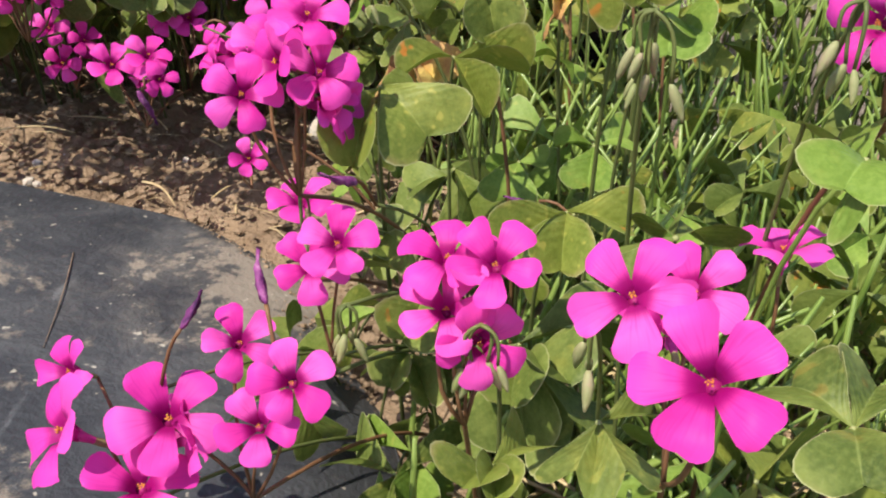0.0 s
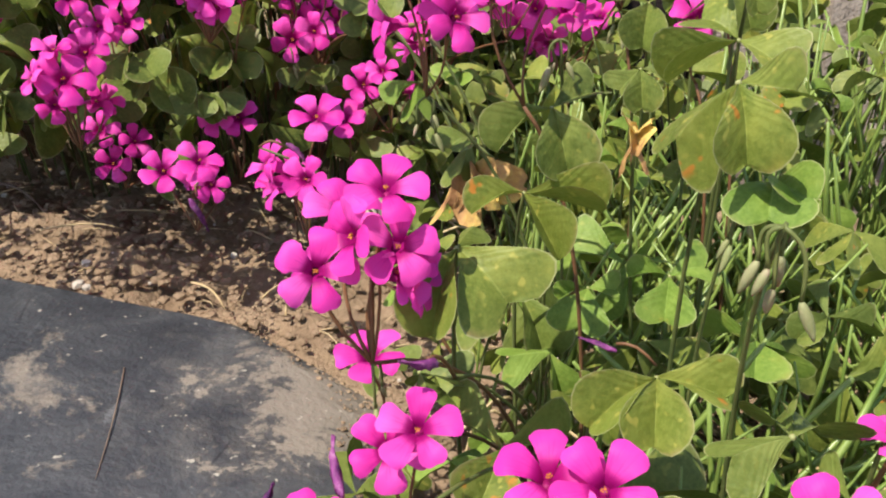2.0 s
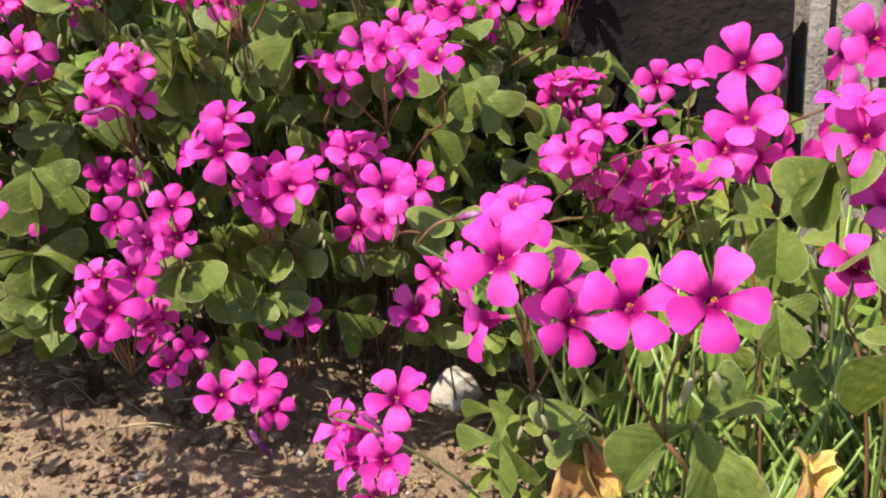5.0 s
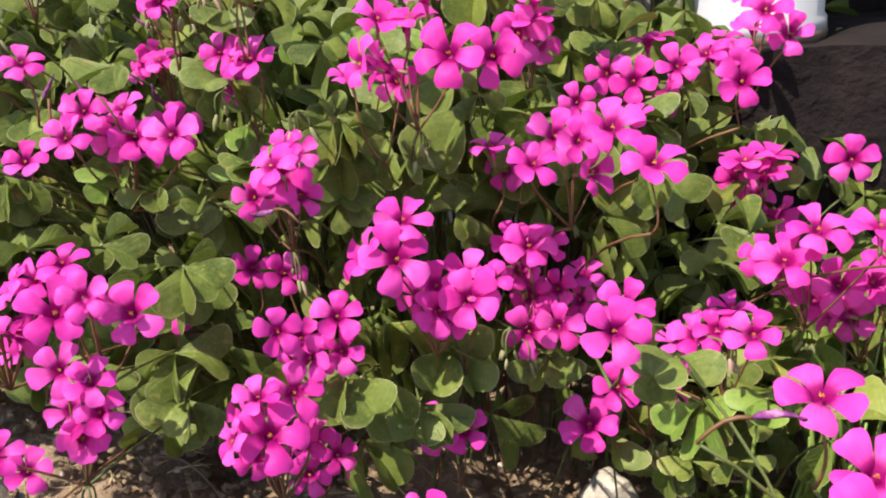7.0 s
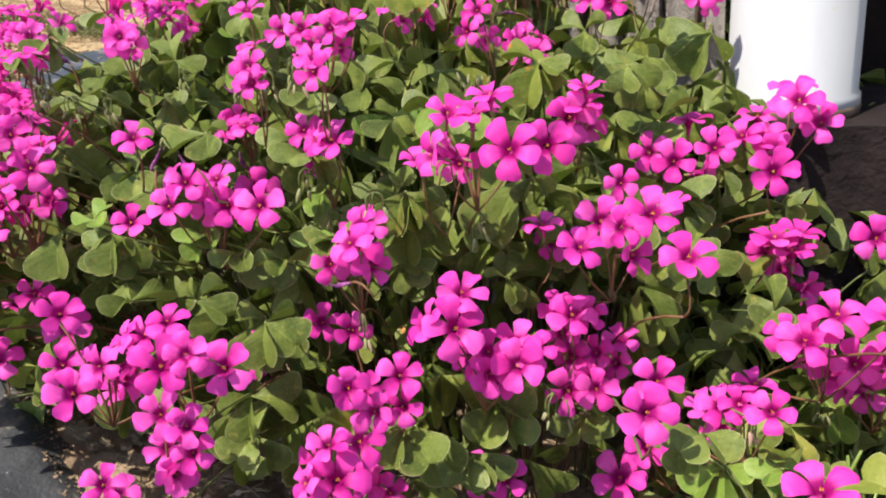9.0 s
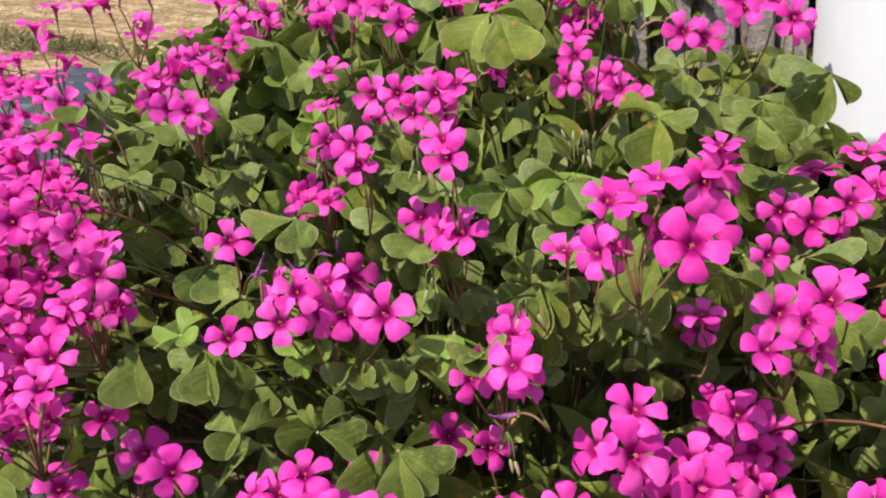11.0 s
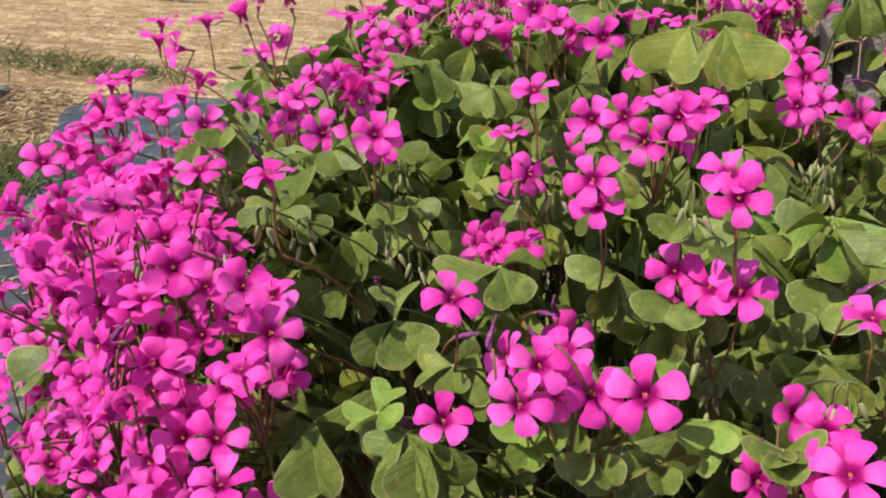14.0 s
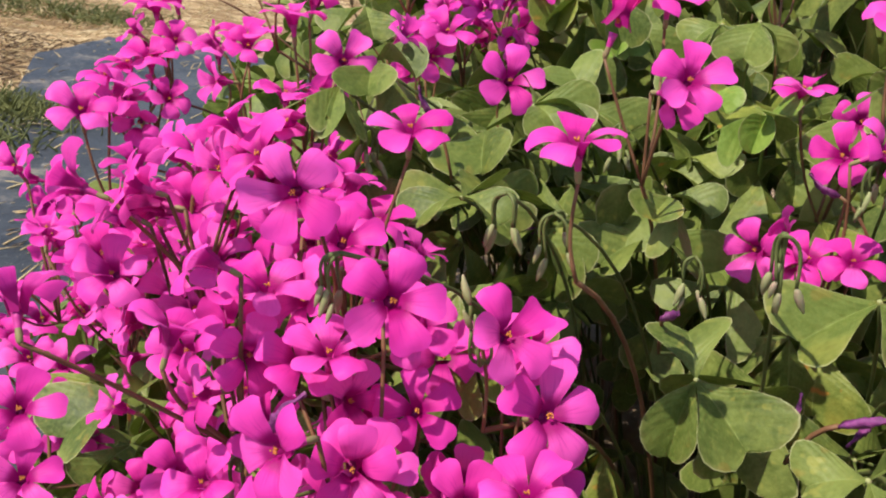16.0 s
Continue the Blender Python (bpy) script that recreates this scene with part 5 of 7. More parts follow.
flower_cluster([
    (-0.3841, 0.4761, 0.1929, 0.20, -0.34, 0.92, 27, 16.2, 3),
    (-0.3769, 0.4829, 0.1848, -0.41, -0.67, 0.62, 71, 15.4, 12),
    (-0.3778, 0.4963, 0.1905, 0.10, -0.36, 0.93, 57, 18.4, -3),
    (-0.3691, 0.4908, 0.1977, 0.37, -0.30, 0.88, 5, 17.8, 0),
    (-0.3897, 0.4951, 0.1814, 0.13, -0.38, 0.91, 46, 13.6, 4),
    (-0.3934, 0.4856, 0.1740, -0.33, -0.45, 0.83, 61, 15.7, 0),
    (-0.3944, 0.4781, 0.2015, 0.11, 0.15, 0.98, 56, 15.5, 0),
    (-0.3916, 0.5073, 0.1870, 0.21, -0.47, 0.86, 3, 21.1, -2),
], 0.026, (-0.325, 0.532))
flower_cluster([
    (-0.3771, 0.4773, 0.1640, -0.80, -0.60, 0.02, 7, 15.4, 7),
], 0.016, (-0.321, 0.522))
flower_cluster([
    (-0.3270, 0.4792, 0.2291, 0.03, -0.03, 1.00, 68, 18.2, 1),
    (-0.3327, 0.4800, 0.2269, 0.15, -0.08, 0.99, 53, 20.3, 5),
    (-0.3208, 0.4889, 0.2311, 0.31, 0.44, 0.84, 52, 14.8, 0),
    (-0.3139, 0.4870, 0.2419, 0.48, -0.82, 0.31, 48, 16.2, 1),
    (-0.3232, 0.4856, 0.2097, -0.20, 0.43, 0.88, 57, 14.6, 20),
    (-0.3389, 0.4882, 0.2074, 0.73, -0.25, 0.63, 38, 16.7, 11),
], 0.026, (-0.275, 0.514), buds=3)
flower_cluster([
    (-0.4099, 0.4818, 0.1811, -0.04, 0.07, 1.00, 18, 16.4, 1),
    (-0.4075, 0.4984, 0.1925, 0.10, -0.34, 0.93, 36, 16.0, 6),
    (-0.4295, 0.4939, 0.1930, 0.10, -0.35, 0.93, 44, 14.7, 2),
    (-0.4143, 0.5104, 0.1965, 0.11, -0.85, 0.52, 67, 14.9, 7),
    (-0.4212, 0.5071, 0.2103, -0.17, -0.45, 0.88, 12, 15.0, 19),
    (-0.3954, 0.5128, 0.1957, 0.16, -0.23, 0.96, 56, 23.0, -1),
], 0.026, (-0.347, 0.529))
flower_cluster([
    (-0.4153, 0.4914, 0.1396, -0.00, 0.25, 0.97, 20, 14.7, 5),
    (-0.4102, 0.4917, 0.1274, 0.68, -0.20, 0.71, 15, 16.9, 1),
    (-0.4058, 0.5061, 0.1336, -0.35, 0.34, 0.87, 52, 15.0, 5),
    (-0.4180, 0.5089, 0.1446, 0.36, -0.28, 0.89, 15, 19.7, 1),
], 0.026, (-0.357, 0.517))
flower_cluster([
    (-0.3003, 0.4933, 0.2464, 0.76, -0.18, 0.62, 30, 14.3, 18),
], 0.016, (-0.275, 0.534))
flower_cluster([
    (-0.0102, 0.4951, 0.1763, -0.12, -0.90, 0.42, 54, 20.6, 5),
    (-0.0208, 0.5020, 0.1788, -0.21, -0.88, 0.42, 35, 18.9, 4),
    (0.0084, 0.5104, 0.1788, -0.01, -0.90, 0.44, 42, 20.1, -1),
], 0.026, (-0.035, 0.525))
flower_cluster([
    (-0.3599, 0.4963, 0.1877, -0.42, -0.19, 0.89, 39, 14.7, 2),
    (-0.3670, 0.4991, 0.2039, 0.26, 0.26, 0.93, 13, 17.0, 1),
    (-0.3677, 0.5104, 0.1987, 0.34, -0.39, 0.86, 38, 23.0, 0),
    (-0.3782, 0.5114, 0.1995, 0.01, -0.18, 0.98, 34, 21.0, 3),
    (-0.3601, 0.5148, 0.1873, -0.16, -0.19, 0.97, 12, 16.3, 7),
    (-0.3744, 0.5125, 0.1839, -0.54, -0.39, 0.74, 65, 16.3, 11),
    (-0.3733, 0.5237, 0.1962, -0.08, 0.48, 0.88, 22, 16.0, 2),
    (-0.3643, 0.5286, 0.1965, 0.12, -0.12, 0.98, 39, 20.2, 5),
], 0.026, (-0.318, 0.542))
flower_cluster([
    (0.0345, 0.4982, 0.1410, -0.10, -0.19, 0.98, 20, 23.0, -1),
    (0.0425, 0.5002, 0.1342, -0.09, -0.08, 0.99, 61, 23.0, 5),
    (0.0476, 0.5117, 0.1386, 0.05, -0.07, 1.00, 41, 23.0, 0),
    (0.0316, 0.5101, 0.1283, -0.56, -0.79, 0.25, 18, 18.5, 4),
    (0.0418, 0.5154, 0.1194, 0.26, -0.79, 0.56, 66, 18.7, 1),
], 0.026, (0.005, 0.527))
flower_cluster([
    (-0.2050, 0.4994, 0.2328, -0.01, -0.16, 0.99, 59, 15.5, -3),
    (-0.1866, 0.5137, 0.2214, -0.03, -0.94, 0.33, 7, 15.5, -2),
], 0.026, (-0.178, 0.540))
flower_cluster([
    (-0.2751, 0.5028, 0.2344, 0.35, -0.87, 0.34, 68, 18.8, 6),
], 0.016, (-0.240, 0.524))
flower_cluster([
    (-0.3954, 0.5049, 0.2274, 0.30, -0.47, 0.83, 71, 20.4, 6),
    (-0.3868, 0.5127, 0.2320, 0.51, 0.12, 0.85, 43, 16.1, 20),
], 0.026, (-0.324, 0.541))
flower_cluster([
    (-0.3867, 0.5055, 0.1736, -0.33, -0.21, 0.92, 31, 14.9, 9),
    (-0.4022, 0.5126, 0.1595, -0.09, -0.52, 0.85, 10, 16.7, -1),
], 0.026, (-0.328, 0.531))
flower_cluster([
    (-0.3428, 0.5060, 0.1984, 0.01, -0.21, 0.98, 64, 15.7, 13),
    (-0.3463, 0.5201, 0.1808, 0.01, -0.97, 0.26, 56, 16.6, 13),
    (-0.3528, 0.5342, 0.1899, -0.40, -0.79, 0.46, 51, 16.3, 2),
], 0.026, (-0.310, 0.554))
flower_cluster([
    (-0.1331, 0.5081, 0.2414, 0.91, -0.34, 0.22, 47, 15.5, 11),
], 0.016, (-0.131, 0.526))
flower_cluster([
    (-0.3371, 0.5098, 0.2309, 0.14, -0.08, 0.99, 31, 17.7, 3),
    (-0.3341, 0.5120, 0.2512, 0.03, -0.05, 1.00, 54, 18.6, 0),
    (-0.3298, 0.5214, 0.2549, 0.22, 0.42, 0.88, 54, 16.1, 9),
], 0.026, (-0.300, 0.541), buds=3)
flower_cluster([
    (-0.4355, 0.5106, 0.1530, 0.28, -0.36, 0.89, 14, 15.3, 1),
    (-0.4461, 0.5181, 0.1505, 0.25, -0.61, 0.75, 27, 15.2, -2),
    (-0.4494, 0.5204, 0.1635, 0.14, -0.07, 0.99, 7, 16.2, 10),
    (-0.4387, 0.5308, 0.1506, 0.25, -0.27, 0.93, 50, 20.9, 5),
], 0.026, (-0.387, 0.539))
flower_cluster([
    (-0.1720, 0.5131, 0.2619, 0.06, -0.95, 0.30, 57, 15.5, 3),
], 0.016, (-0.179, 0.541))
flower_cluster([
    (0.0438, 0.5165, 0.1989, -0.24, -0.76, 0.60, 2, 21.7, -3),
    (0.0541, 0.5195, 0.1879, -0.21, -0.84, 0.51, 69, 19.5, 6),
    (0.0436, 0.5361, 0.2008, 0.03, -0.14, 0.99, 27, 22.7, 6),
    (0.0328, 0.5268, 0.1805, -0.07, -0.40, 0.91, 55, 20.6, 3),
    (0.0214, 0.5247, 0.1816, -0.24, -0.55, 0.80, 40, 20.6, 3),
], 0.026, (-0.002, 0.550))
flower_cluster([
    (-0.1055, 0.5204, 0.2335, -0.40, -0.86, 0.32, 33, 15.5, 0),
    (-0.1015, 0.5283, 0.2425, -0.23, -0.84, 0.50, 1, 16.0, -1),
    (-0.0833, 0.5285, 0.2273, -0.44, -0.89, 0.12, 67, 15.5, 3),
], 0.026, (-0.098, 0.547))
flower_cluster([
    (-0.0216, 0.5263, 0.2604, -0.09, -0.42, 0.90, 35, 19.4, 3),
    (-0.0309, 0.5503, 0.2602, 0.01, -0.94, 0.35, 37, 20.6, -3),
], 0.026, (-0.051, 0.570))
flower_cluster([
    (-0.0026, 0.5268, 0.1890, 0.01, -0.02, 1.00, 45, 23.0, -3),
], 0.016, (-0.038, 0.554))
flower_cluster([
    (-0.3834, 0.5273, 0.1972, -0.72, 0.43, 0.54, 20, 16.3, 12),
    (-0.3782, 0.5380, 0.1984, -0.43, 0.27, 0.86, 44, 15.2, 25),
    (-0.3973, 0.5285, 0.2000, 0.02, 0.43, 0.90, 63, 16.2, 7),
], 0.026, (-0.336, 0.557))
flower_cluster([
    (0.0846, 0.5290, 0.1305, -0.08, -0.95, 0.32, 14, 22.8, 3),
], 0.016, (0.031, 0.544))
flower_cluster([
    (-0.2085, 0.5344, 0.2602, -0.23, -0.14, 0.96, 11, 17.7, 58),
    (-0.1978, 0.5391, 0.2723, 0.21, -0.91, 0.36, 54, 18.2, 6),
], 0.026, (-0.197, 0.561))
flower_cluster([
    (-0.3561, 0.5346, 0.2406, 0.27, -0.65, 0.71, 47, 14.8, 6),
    (-0.3598, 0.5447, 0.2429, 0.11, -0.13, 0.99, 56, 21.9, 5),
    (-0.3711, 0.5435, 0.2407, -0.60, -0.15, 0.79, 65, 14.3, 24),
], 0.026, (-0.327, 0.556))
flower_cluster([
    (-0.3451, 0.5353, 0.2664, -0.64, -0.73, 0.23, 65, 15.5, 10),
    (-0.3604, 0.5497, 0.2706, 0.06, -0.01, 1.00, 33, 18.1, -1),
], 0.026, (-0.308, 0.568))
flower_cluster([
    (-0.3239, 0.5377, 0.2040, 0.35, -0.29, 0.89, 37, 16.8, 26),
    (-0.3350, 0.5392, 0.2058, -0.72, -0.19, 0.66, 46, 16.4, 13),
    (-0.3456, 0.5459, 0.1999, -0.55, -0.37, 0.75, 15, 13.6, 4),
    (-0.3424, 0.5631, 0.1993, -0.22, 0.50, 0.84, 51, 16.9, 15),
], 0.026, (-0.291, 0.565))
flower_cluster([
    (-0.2964, 0.5402, 0.2436, 0.24, -0.50, 0.83, 29, 17.4, 0),
    (-0.3009, 0.5403, 0.2357, 0.73, -0.67, 0.14, 30, 15.5, 4),
    (-0.3076, 0.5480, 0.2448, 0.03, -0.22, 0.98, 44, 15.5, -2),
], 0.026, (-0.264, 0.563))
flower_cluster([
    (-0.0753, 0.5412, 0.2207, -0.05, -0.82, 0.58, 28, 15.5, 4),
], 0.016, (-0.099, 0.559))
flower_cluster([
    (-0.4335, 0.5459, 0.1932, -0.61, -0.64, 0.47, 42, 23.0, -1),
    (-0.4374, 0.5581, 0.1867, 0.22, -0.40, 0.89, 62, 14.8, 13),
    (-0.4493, 0.5571, 0.1809, -0.74, -0.65, 0.15, 8, 13.9, 0),
    (-0.4559, 0.5628, 0.1910, -0.82, -0.45, 0.35, 35, 16.7, 6),
], 0.026, (-0.374, 0.582))
flower_cluster([
    (-0.3193, 0.5474, 0.2761, -0.19, -0.19, 0.96, 69, 15.5, 58),
    (-0.3121, 0.5488, 0.2829, 0.24, -0.02, 0.97, 69, 15.5, 58),
    (-0.2993, 0.5491, 0.2811, -0.14, -0.22, 0.96, 4, 15.5, 58),
], 0.026, (-0.290, 0.568))
flower_cluster([
    (-0.4325, 0.5487, 0.1538, -0.38, 0.49, 0.78, 38, 14.8, 2),
    (-0.4453, 0.5495, 0.1589, -0.56, 0.27, 0.78, 9, 15.4, 2),
], 0.026, (-0.387, 0.555))
flower_cluster([
    (-0.1002, 0.5487, 0.2496, 0.04, -0.46, 0.89, 8, 15.5, 3),
], 0.016, (-0.096, 0.555))
flower_cluster([
    (-0.4115, 0.5488, 0.2207, 0.12, -0.67, 0.73, 43, 16.2, 6),
    (-0.4155, 0.5561, 0.2296, 0.13, -0.05, 0.99, 60, 18.2, 0),
    (-0.4113, 0.5610, 0.2201, 0.27, -0.27, 0.92, 35, 15.5, 4),
    (-0.4123, 0.5660, 0.2327, 0.05, -0.19, 0.98, 30, 23.0, -3),
    (-0.4046, 0.5681, 0.2337, 0.19, -0.24, 0.95, 52, 21.2, 6),
    (-0.4026, 0.5690, 0.2204, 0.57, 0.26, 0.78, 31, 15.9, 16),
    (-0.3965, 0.5616, 0.2201, 0.63, -0.58, 0.52, 35, 15.0, 4),
    (-0.3977, 0.5751, 0.2387, 0.58, -0.47, 0.67, 69, 16.2, 5),
], 0.026, (-0.344, 0.579), buds=3)
flower_cluster([
    (-0.1538, 0.5627, 0.2647, -0.07, -0.10, 0.99, 21, 15.7, 6),
], 0.016, (-0.157, 0.573))
flower_cluster([
    (-0.3823, 0.5743, 0.2354, 0.13, -0.18, 0.97, 21, 18.6, 6),
], 0.016, (-0.329, 0.586))
flower_cluster([
    (0.0493, 0.5792, 0.1852, -0.11, -0.26, 0.96, 12, 23.0, 2),
    (0.0360, 0.5917, 0.1784, -0.07, -0.12, 0.99, 45, 23.0, 2),
], 0.026, (0.015, 0.600))
flower_cluster([
    (-0.0516, 0.5806, 0.2437, -0.19, -0.89, 0.41, 32, 19.7, 0),
    (-0.0412, 0.5847, 0.2401, -0.04, -0.95, 0.31, 33, 19.8, -3),
], 0.026, (-0.073, 0.595))
flower_cluster([
    (-0.4167, 0.5808, 0.2418, -0.68, -0.25, 0.69, 35, 15.6, 2),
    (-0.4079, 0.5837, 0.2503, 0.03, -0.01, 1.00, 12, 21.7, -3),
    (-0.4162, 0.5940, 0.2494, -0.63, -0.22, 0.75, 19, 14.4, 14),
    (-0.4061, 0.5970, 0.2518, -0.02, -0.07, 1.00, 71, 20.9, 1),
], 0.026, (-0.355, 0.610), buds=3)
flower_cluster([
    (-0.1277, 0.5890, 0.2656, 0.33, -0.09, 0.94, 26, 18.2, 58),
    (-0.1206, 0.5964, 0.2708, -0.10, -0.69, 0.72, 63, 19.1, -2),
    (-0.1409, 0.5963, 0.2606, -0.11, -0.12, 0.99, 3, 15.8, -2),
], 0.026, (-0.143, 0.591))
flower_cluster([
    (-0.1627, 0.5928, 0.2644, -0.12, -0.08, 0.99, 3, 15.5, 5),
], 0.016, (-0.160, 0.609))
flower_cluster([
    (-0.0210, 0.5979, 0.2509, -0.15, -0.93, 0.33, 17, 20.1, 6),
], 0.016, (-0.046, 0.596))
flower_cluster([
    (-0.3712, 0.6209, 0.2746, -0.03, -0.06, 1.00, 0, 19.9, 5),
], 0.016, (-0.324, 0.630))
flower_cluster([
    (-0.2589, 0.6222, 0.2757, 0.07, -0.57, 0.82, 53, 21.7, 4),
    (-0.2690, 0.6248, 0.2627, 0.28, -0.86, 0.42, 43, 16.6, 6),
], 0.026, (-0.242, 0.632))
flower_cluster([
    (0.0075, 0.6236, 0.2420, -0.14, -0.89, 0.43, 6, 23.0, 1),
    (0.0115, 0.6278, 0.2349, 0.53, -0.84, 0.09, 25, 18.3, 4),
], 0.026, (-0.037, 0.617))
flower_cluster([
    (-0.2991, 0.6326, 0.2717, 0.13, -0.05, 0.99, 41, 23.0, -3),
    (-0.2945, 0.6574, 0.2709, -0.07, -0.20, 0.98, 66, 17.9, 6),
], 0.026, (-0.266, 0.642))
flower_cluster([
    (-0.3240, 0.6391, 0.2543, 0.04, -0.19, 0.98, 70, 17.6, -3),
    (-0.3507, 0.6392, 0.2550, 0.00, -0.12, 0.99, 22, 23.0, 5),
], 0.026, (-0.282, 0.638))
flower_cluster([
    (-0.4256, 0.6759, 0.2746, 0.10, -0.06, 0.99, 66, 23.0, -3),
], 0.016, (-0.361, 0.660))

# ---- the leaves that stand out ----
leaf((0.0079, 0.5520, 0.2254), (((-0.0224, -0.0031, -0.0042), 3), ((-0.0125, -0.0158, -0.0192), 0), ((0.0060, -0.0080, -0.0138), 8)), "green", (0.008, 0.587), (-0.10, -0.50, 0.86))
leaf((-0.0223, 0.5400, 0.2170), (((-0.0144, -0.0039, -0.0066), 1), ((0.0049, -0.0118, -0.0130), 0), ((-0.0085, -0.0119, -0.0137), 7)), "green", (-0.022, 0.575), (-0.10, -0.50, 0.86))
leaf((-0.0647, 0.4300, 0.1854), (((-0.0083, 0.0059, 0.0072), 1), ((0.0071, -0.0039, -0.0054), 0), ((-0.0042, -0.0080, -0.0081), 4)), "green", (-0.065, 0.465), (-0.10, -0.50, 0.86))
leaf((-0.0308, 0.5000, 0.2181), (((-0.0021, -0.0073, -0.0104), 3), ((0.0112, -0.0062, -0.0098), 0), ((-0.0102, 0.0000, 0.0015), 1)), "green", (-0.031, 0.535), (-0.10, -0.50, 0.86))
leaf((-0.0722, 0.5000, 0.2175), (((-0.0053, -0.0078, -0.0116), 1), ((0.0096, -0.0046, -0.0102), 0), ((0.0056, 0.0040, 0.0063), 3)), "old", (-0.072, 0.535), (-0.10, -0.50, 0.86))
leaf((-0.0077, 0.4700, 0.1469), (((0.0126, -0.0064, -0.0060), 1), ((0.0028, -0.0139, -0.0129), 0), ((-0.0108, -0.0020, -0.0042), 2)), "green", (-0.008, 0.505), (-0.10, -0.50, 0.86))
leaf((-0.2223, 0.3900, 0.1739), (((0.0031, -0.0120, -0.0118), 1), ((0.0130, -0.0056, -0.0139), 0), ((-0.0069, -0.0075, -0.0030), 3)), "green", (-0.222, 0.425), (-0.10, -0.50, 0.86))
leaf((0.0791, 0.1828, 0.1351), (((-0.0136, -0.0047, -0.0099), 7), ((0.0002, -0.0119, -0.0134), 0), ((0.0131, 0.0020, -0.0027), 1)), "old", (0.079, 0.218), (-0.10, -0.50, 0.86))
leaf((0.0917, 0.2292, 0.1334), (((-0.0179, -0.0047, -0.0088), 8), ((0.0089, -0.0109, -0.0048), 1), ((-0.0085, 0.0077, 0.0055), 3)), "old", (0.092, 0.264), (-0.10, -0.50, 0.86))
leaf((0.0940, 0.2320, 0.1460), (((0.0010, -0.0055, -0.0069), 0), ((-0.0062, 0.0011, 0.0002), 6), ((0.0077, -0.0007, -0.0002), 1)), "green", (0.094, 0.267), (-0.10, -0.50, 0.86))
leaf((0.0503, 0.2386, 0.1161), (((-0.0157, -0.0060, -0.0086), 2), ((0.0037, -0.0142, -0.0137), 0), ((0.0123, 0.0050, 0.0033), 1)), "green", (0.050, 0.274), (-0.10, -0.50, 0.86))
leaf((0.0430, 0.2291, 0.0973), (((-0.0141, -0.0054, -0.0021), 2), ((0.0199, -0.0080, -0.0024), 8), ((0.0083, -0.0176, -0.0115), 8)), "old", (0.043, 0.264), (-0.10, -0.50, 0.86))
leaf((0.0276, 0.1819, 0.1038), (((0.0117, -0.0108, -0.0084), 3), ((-0.0058, -0.0154, -0.0112), 2), ((0.0039, 0.0049, 0.0038), 7)), "old", (0.028, 0.217), (-0.10, -0.50, 0.86))
leaf((0.0667, 0.1745, 0.0782), (((-0.0154, -0.0089, -0.0050), 2), ((-0.0029, -0.0155, -0.0069), 0), ((0.0143, -0.0071, -0.0005), 4)), "old", (0.067, 0.209), (-0.10, -0.50, 0.86))
leaf((0.0823, 0.2379, 0.0694), (((-0.0032, -0.0116, -0.0094), 1), ((0.0115, 0.0013, 0.0028), 3), ((-0.0114, 0.0013, 0.0004), 2)), "fresh", (0.082, 0.273), (-0.10, -0.50, 0.86))
leaf((0.0623, 0.2501, 0.0600), (((-0.0042, -0.0108, -0.0085), 3), ((0.0089, -0.0023, 0.0005), 1), ((-0.0094, -0.0013, -0.0023), 2)), "fresh", (0.062, 0.285), (-0.10, -0.50, 0.86))
leaf((0.0843, 0.3089, 0.1090), (((-0.0005, -0.0110, -0.0115), 0), ((-0.0083, -0.0041, -0.0068), 1), ((0.0090, -0.0038, -0.0030), 6)), "green", (0.084, 0.344), (-0.10, -0.50, 0.86))
leaf((0.0887, 0.3251, 0.1271), (((-0.0042, -0.0145, -0.0129), 0), ((-0.0123, 0.0023, 0.0022), 1), ((0.0109, 0.0031, 0.0054), 3)), "green", (0.089, 0.360), (-0.10, -0.50, 0.86))
leaf((-0.1165, 0.4360, 0.1706), (((0.0007, -0.0152, -0.0190), 0), ((-0.0130, -0.0110, -0.0085), 3), ((0.0106, 0.0029, -0.0082), 1)), "green", (-0.117, 0.471), (-0.10, -0.50, 0.86))
leaf((-0.0759, 0.4471, 0.1374), (((0.0061, -0.0070, -0.0115), 6), ((-0.0094, -0.0026, 0.0069), 1), ((0.0149, 0.0078, 0.0028), 3)), "green", (-0.076, 0.482), (-0.10, -0.50, 0.86))
leaf((-0.1089, 0.3958, 0.0945), (((-0.0046, -0.0184, -0.0107), 1), ((0.0164, -0.0130, -0.0144), 0), ((-0.0123, -0.0076, -0.0009), 3)), "green", (-0.109, 0.431), (-0.10, -0.50, 0.86))
leaf((-0.1698, 0.4035, 0.1339), (((0.0117, -0.0075, -0.0152), 1), ((-0.0015, -0.0185, -0.0174), 0), ((-0.0100, -0.0053, 0.0040), 6)), "green", (-0.170, 0.439), (-0.10, -0.50, 0.86))
leaf((-0.0021, 0.4811, 0.1413), (((0.0133, -0.0081, -0.0130), 3), ((-0.0117, -0.0030, -0.0044), 0), ((0.0043, 0.0065, 0.0093), 1)), "green", (-0.002, 0.516), (-0.10, -0.50, 0.86))
leaf((-0.2514, 0.4001, 0.1710), (((0.0044, -0.0159, -0.0146), 6), ((0.0198, 0.0017, -0.0024), 4), ((-0.0084, 0.0044, 0.0052), 2)), "green", (-0.231, 0.435), (-0.10, -0.50, 0.86))
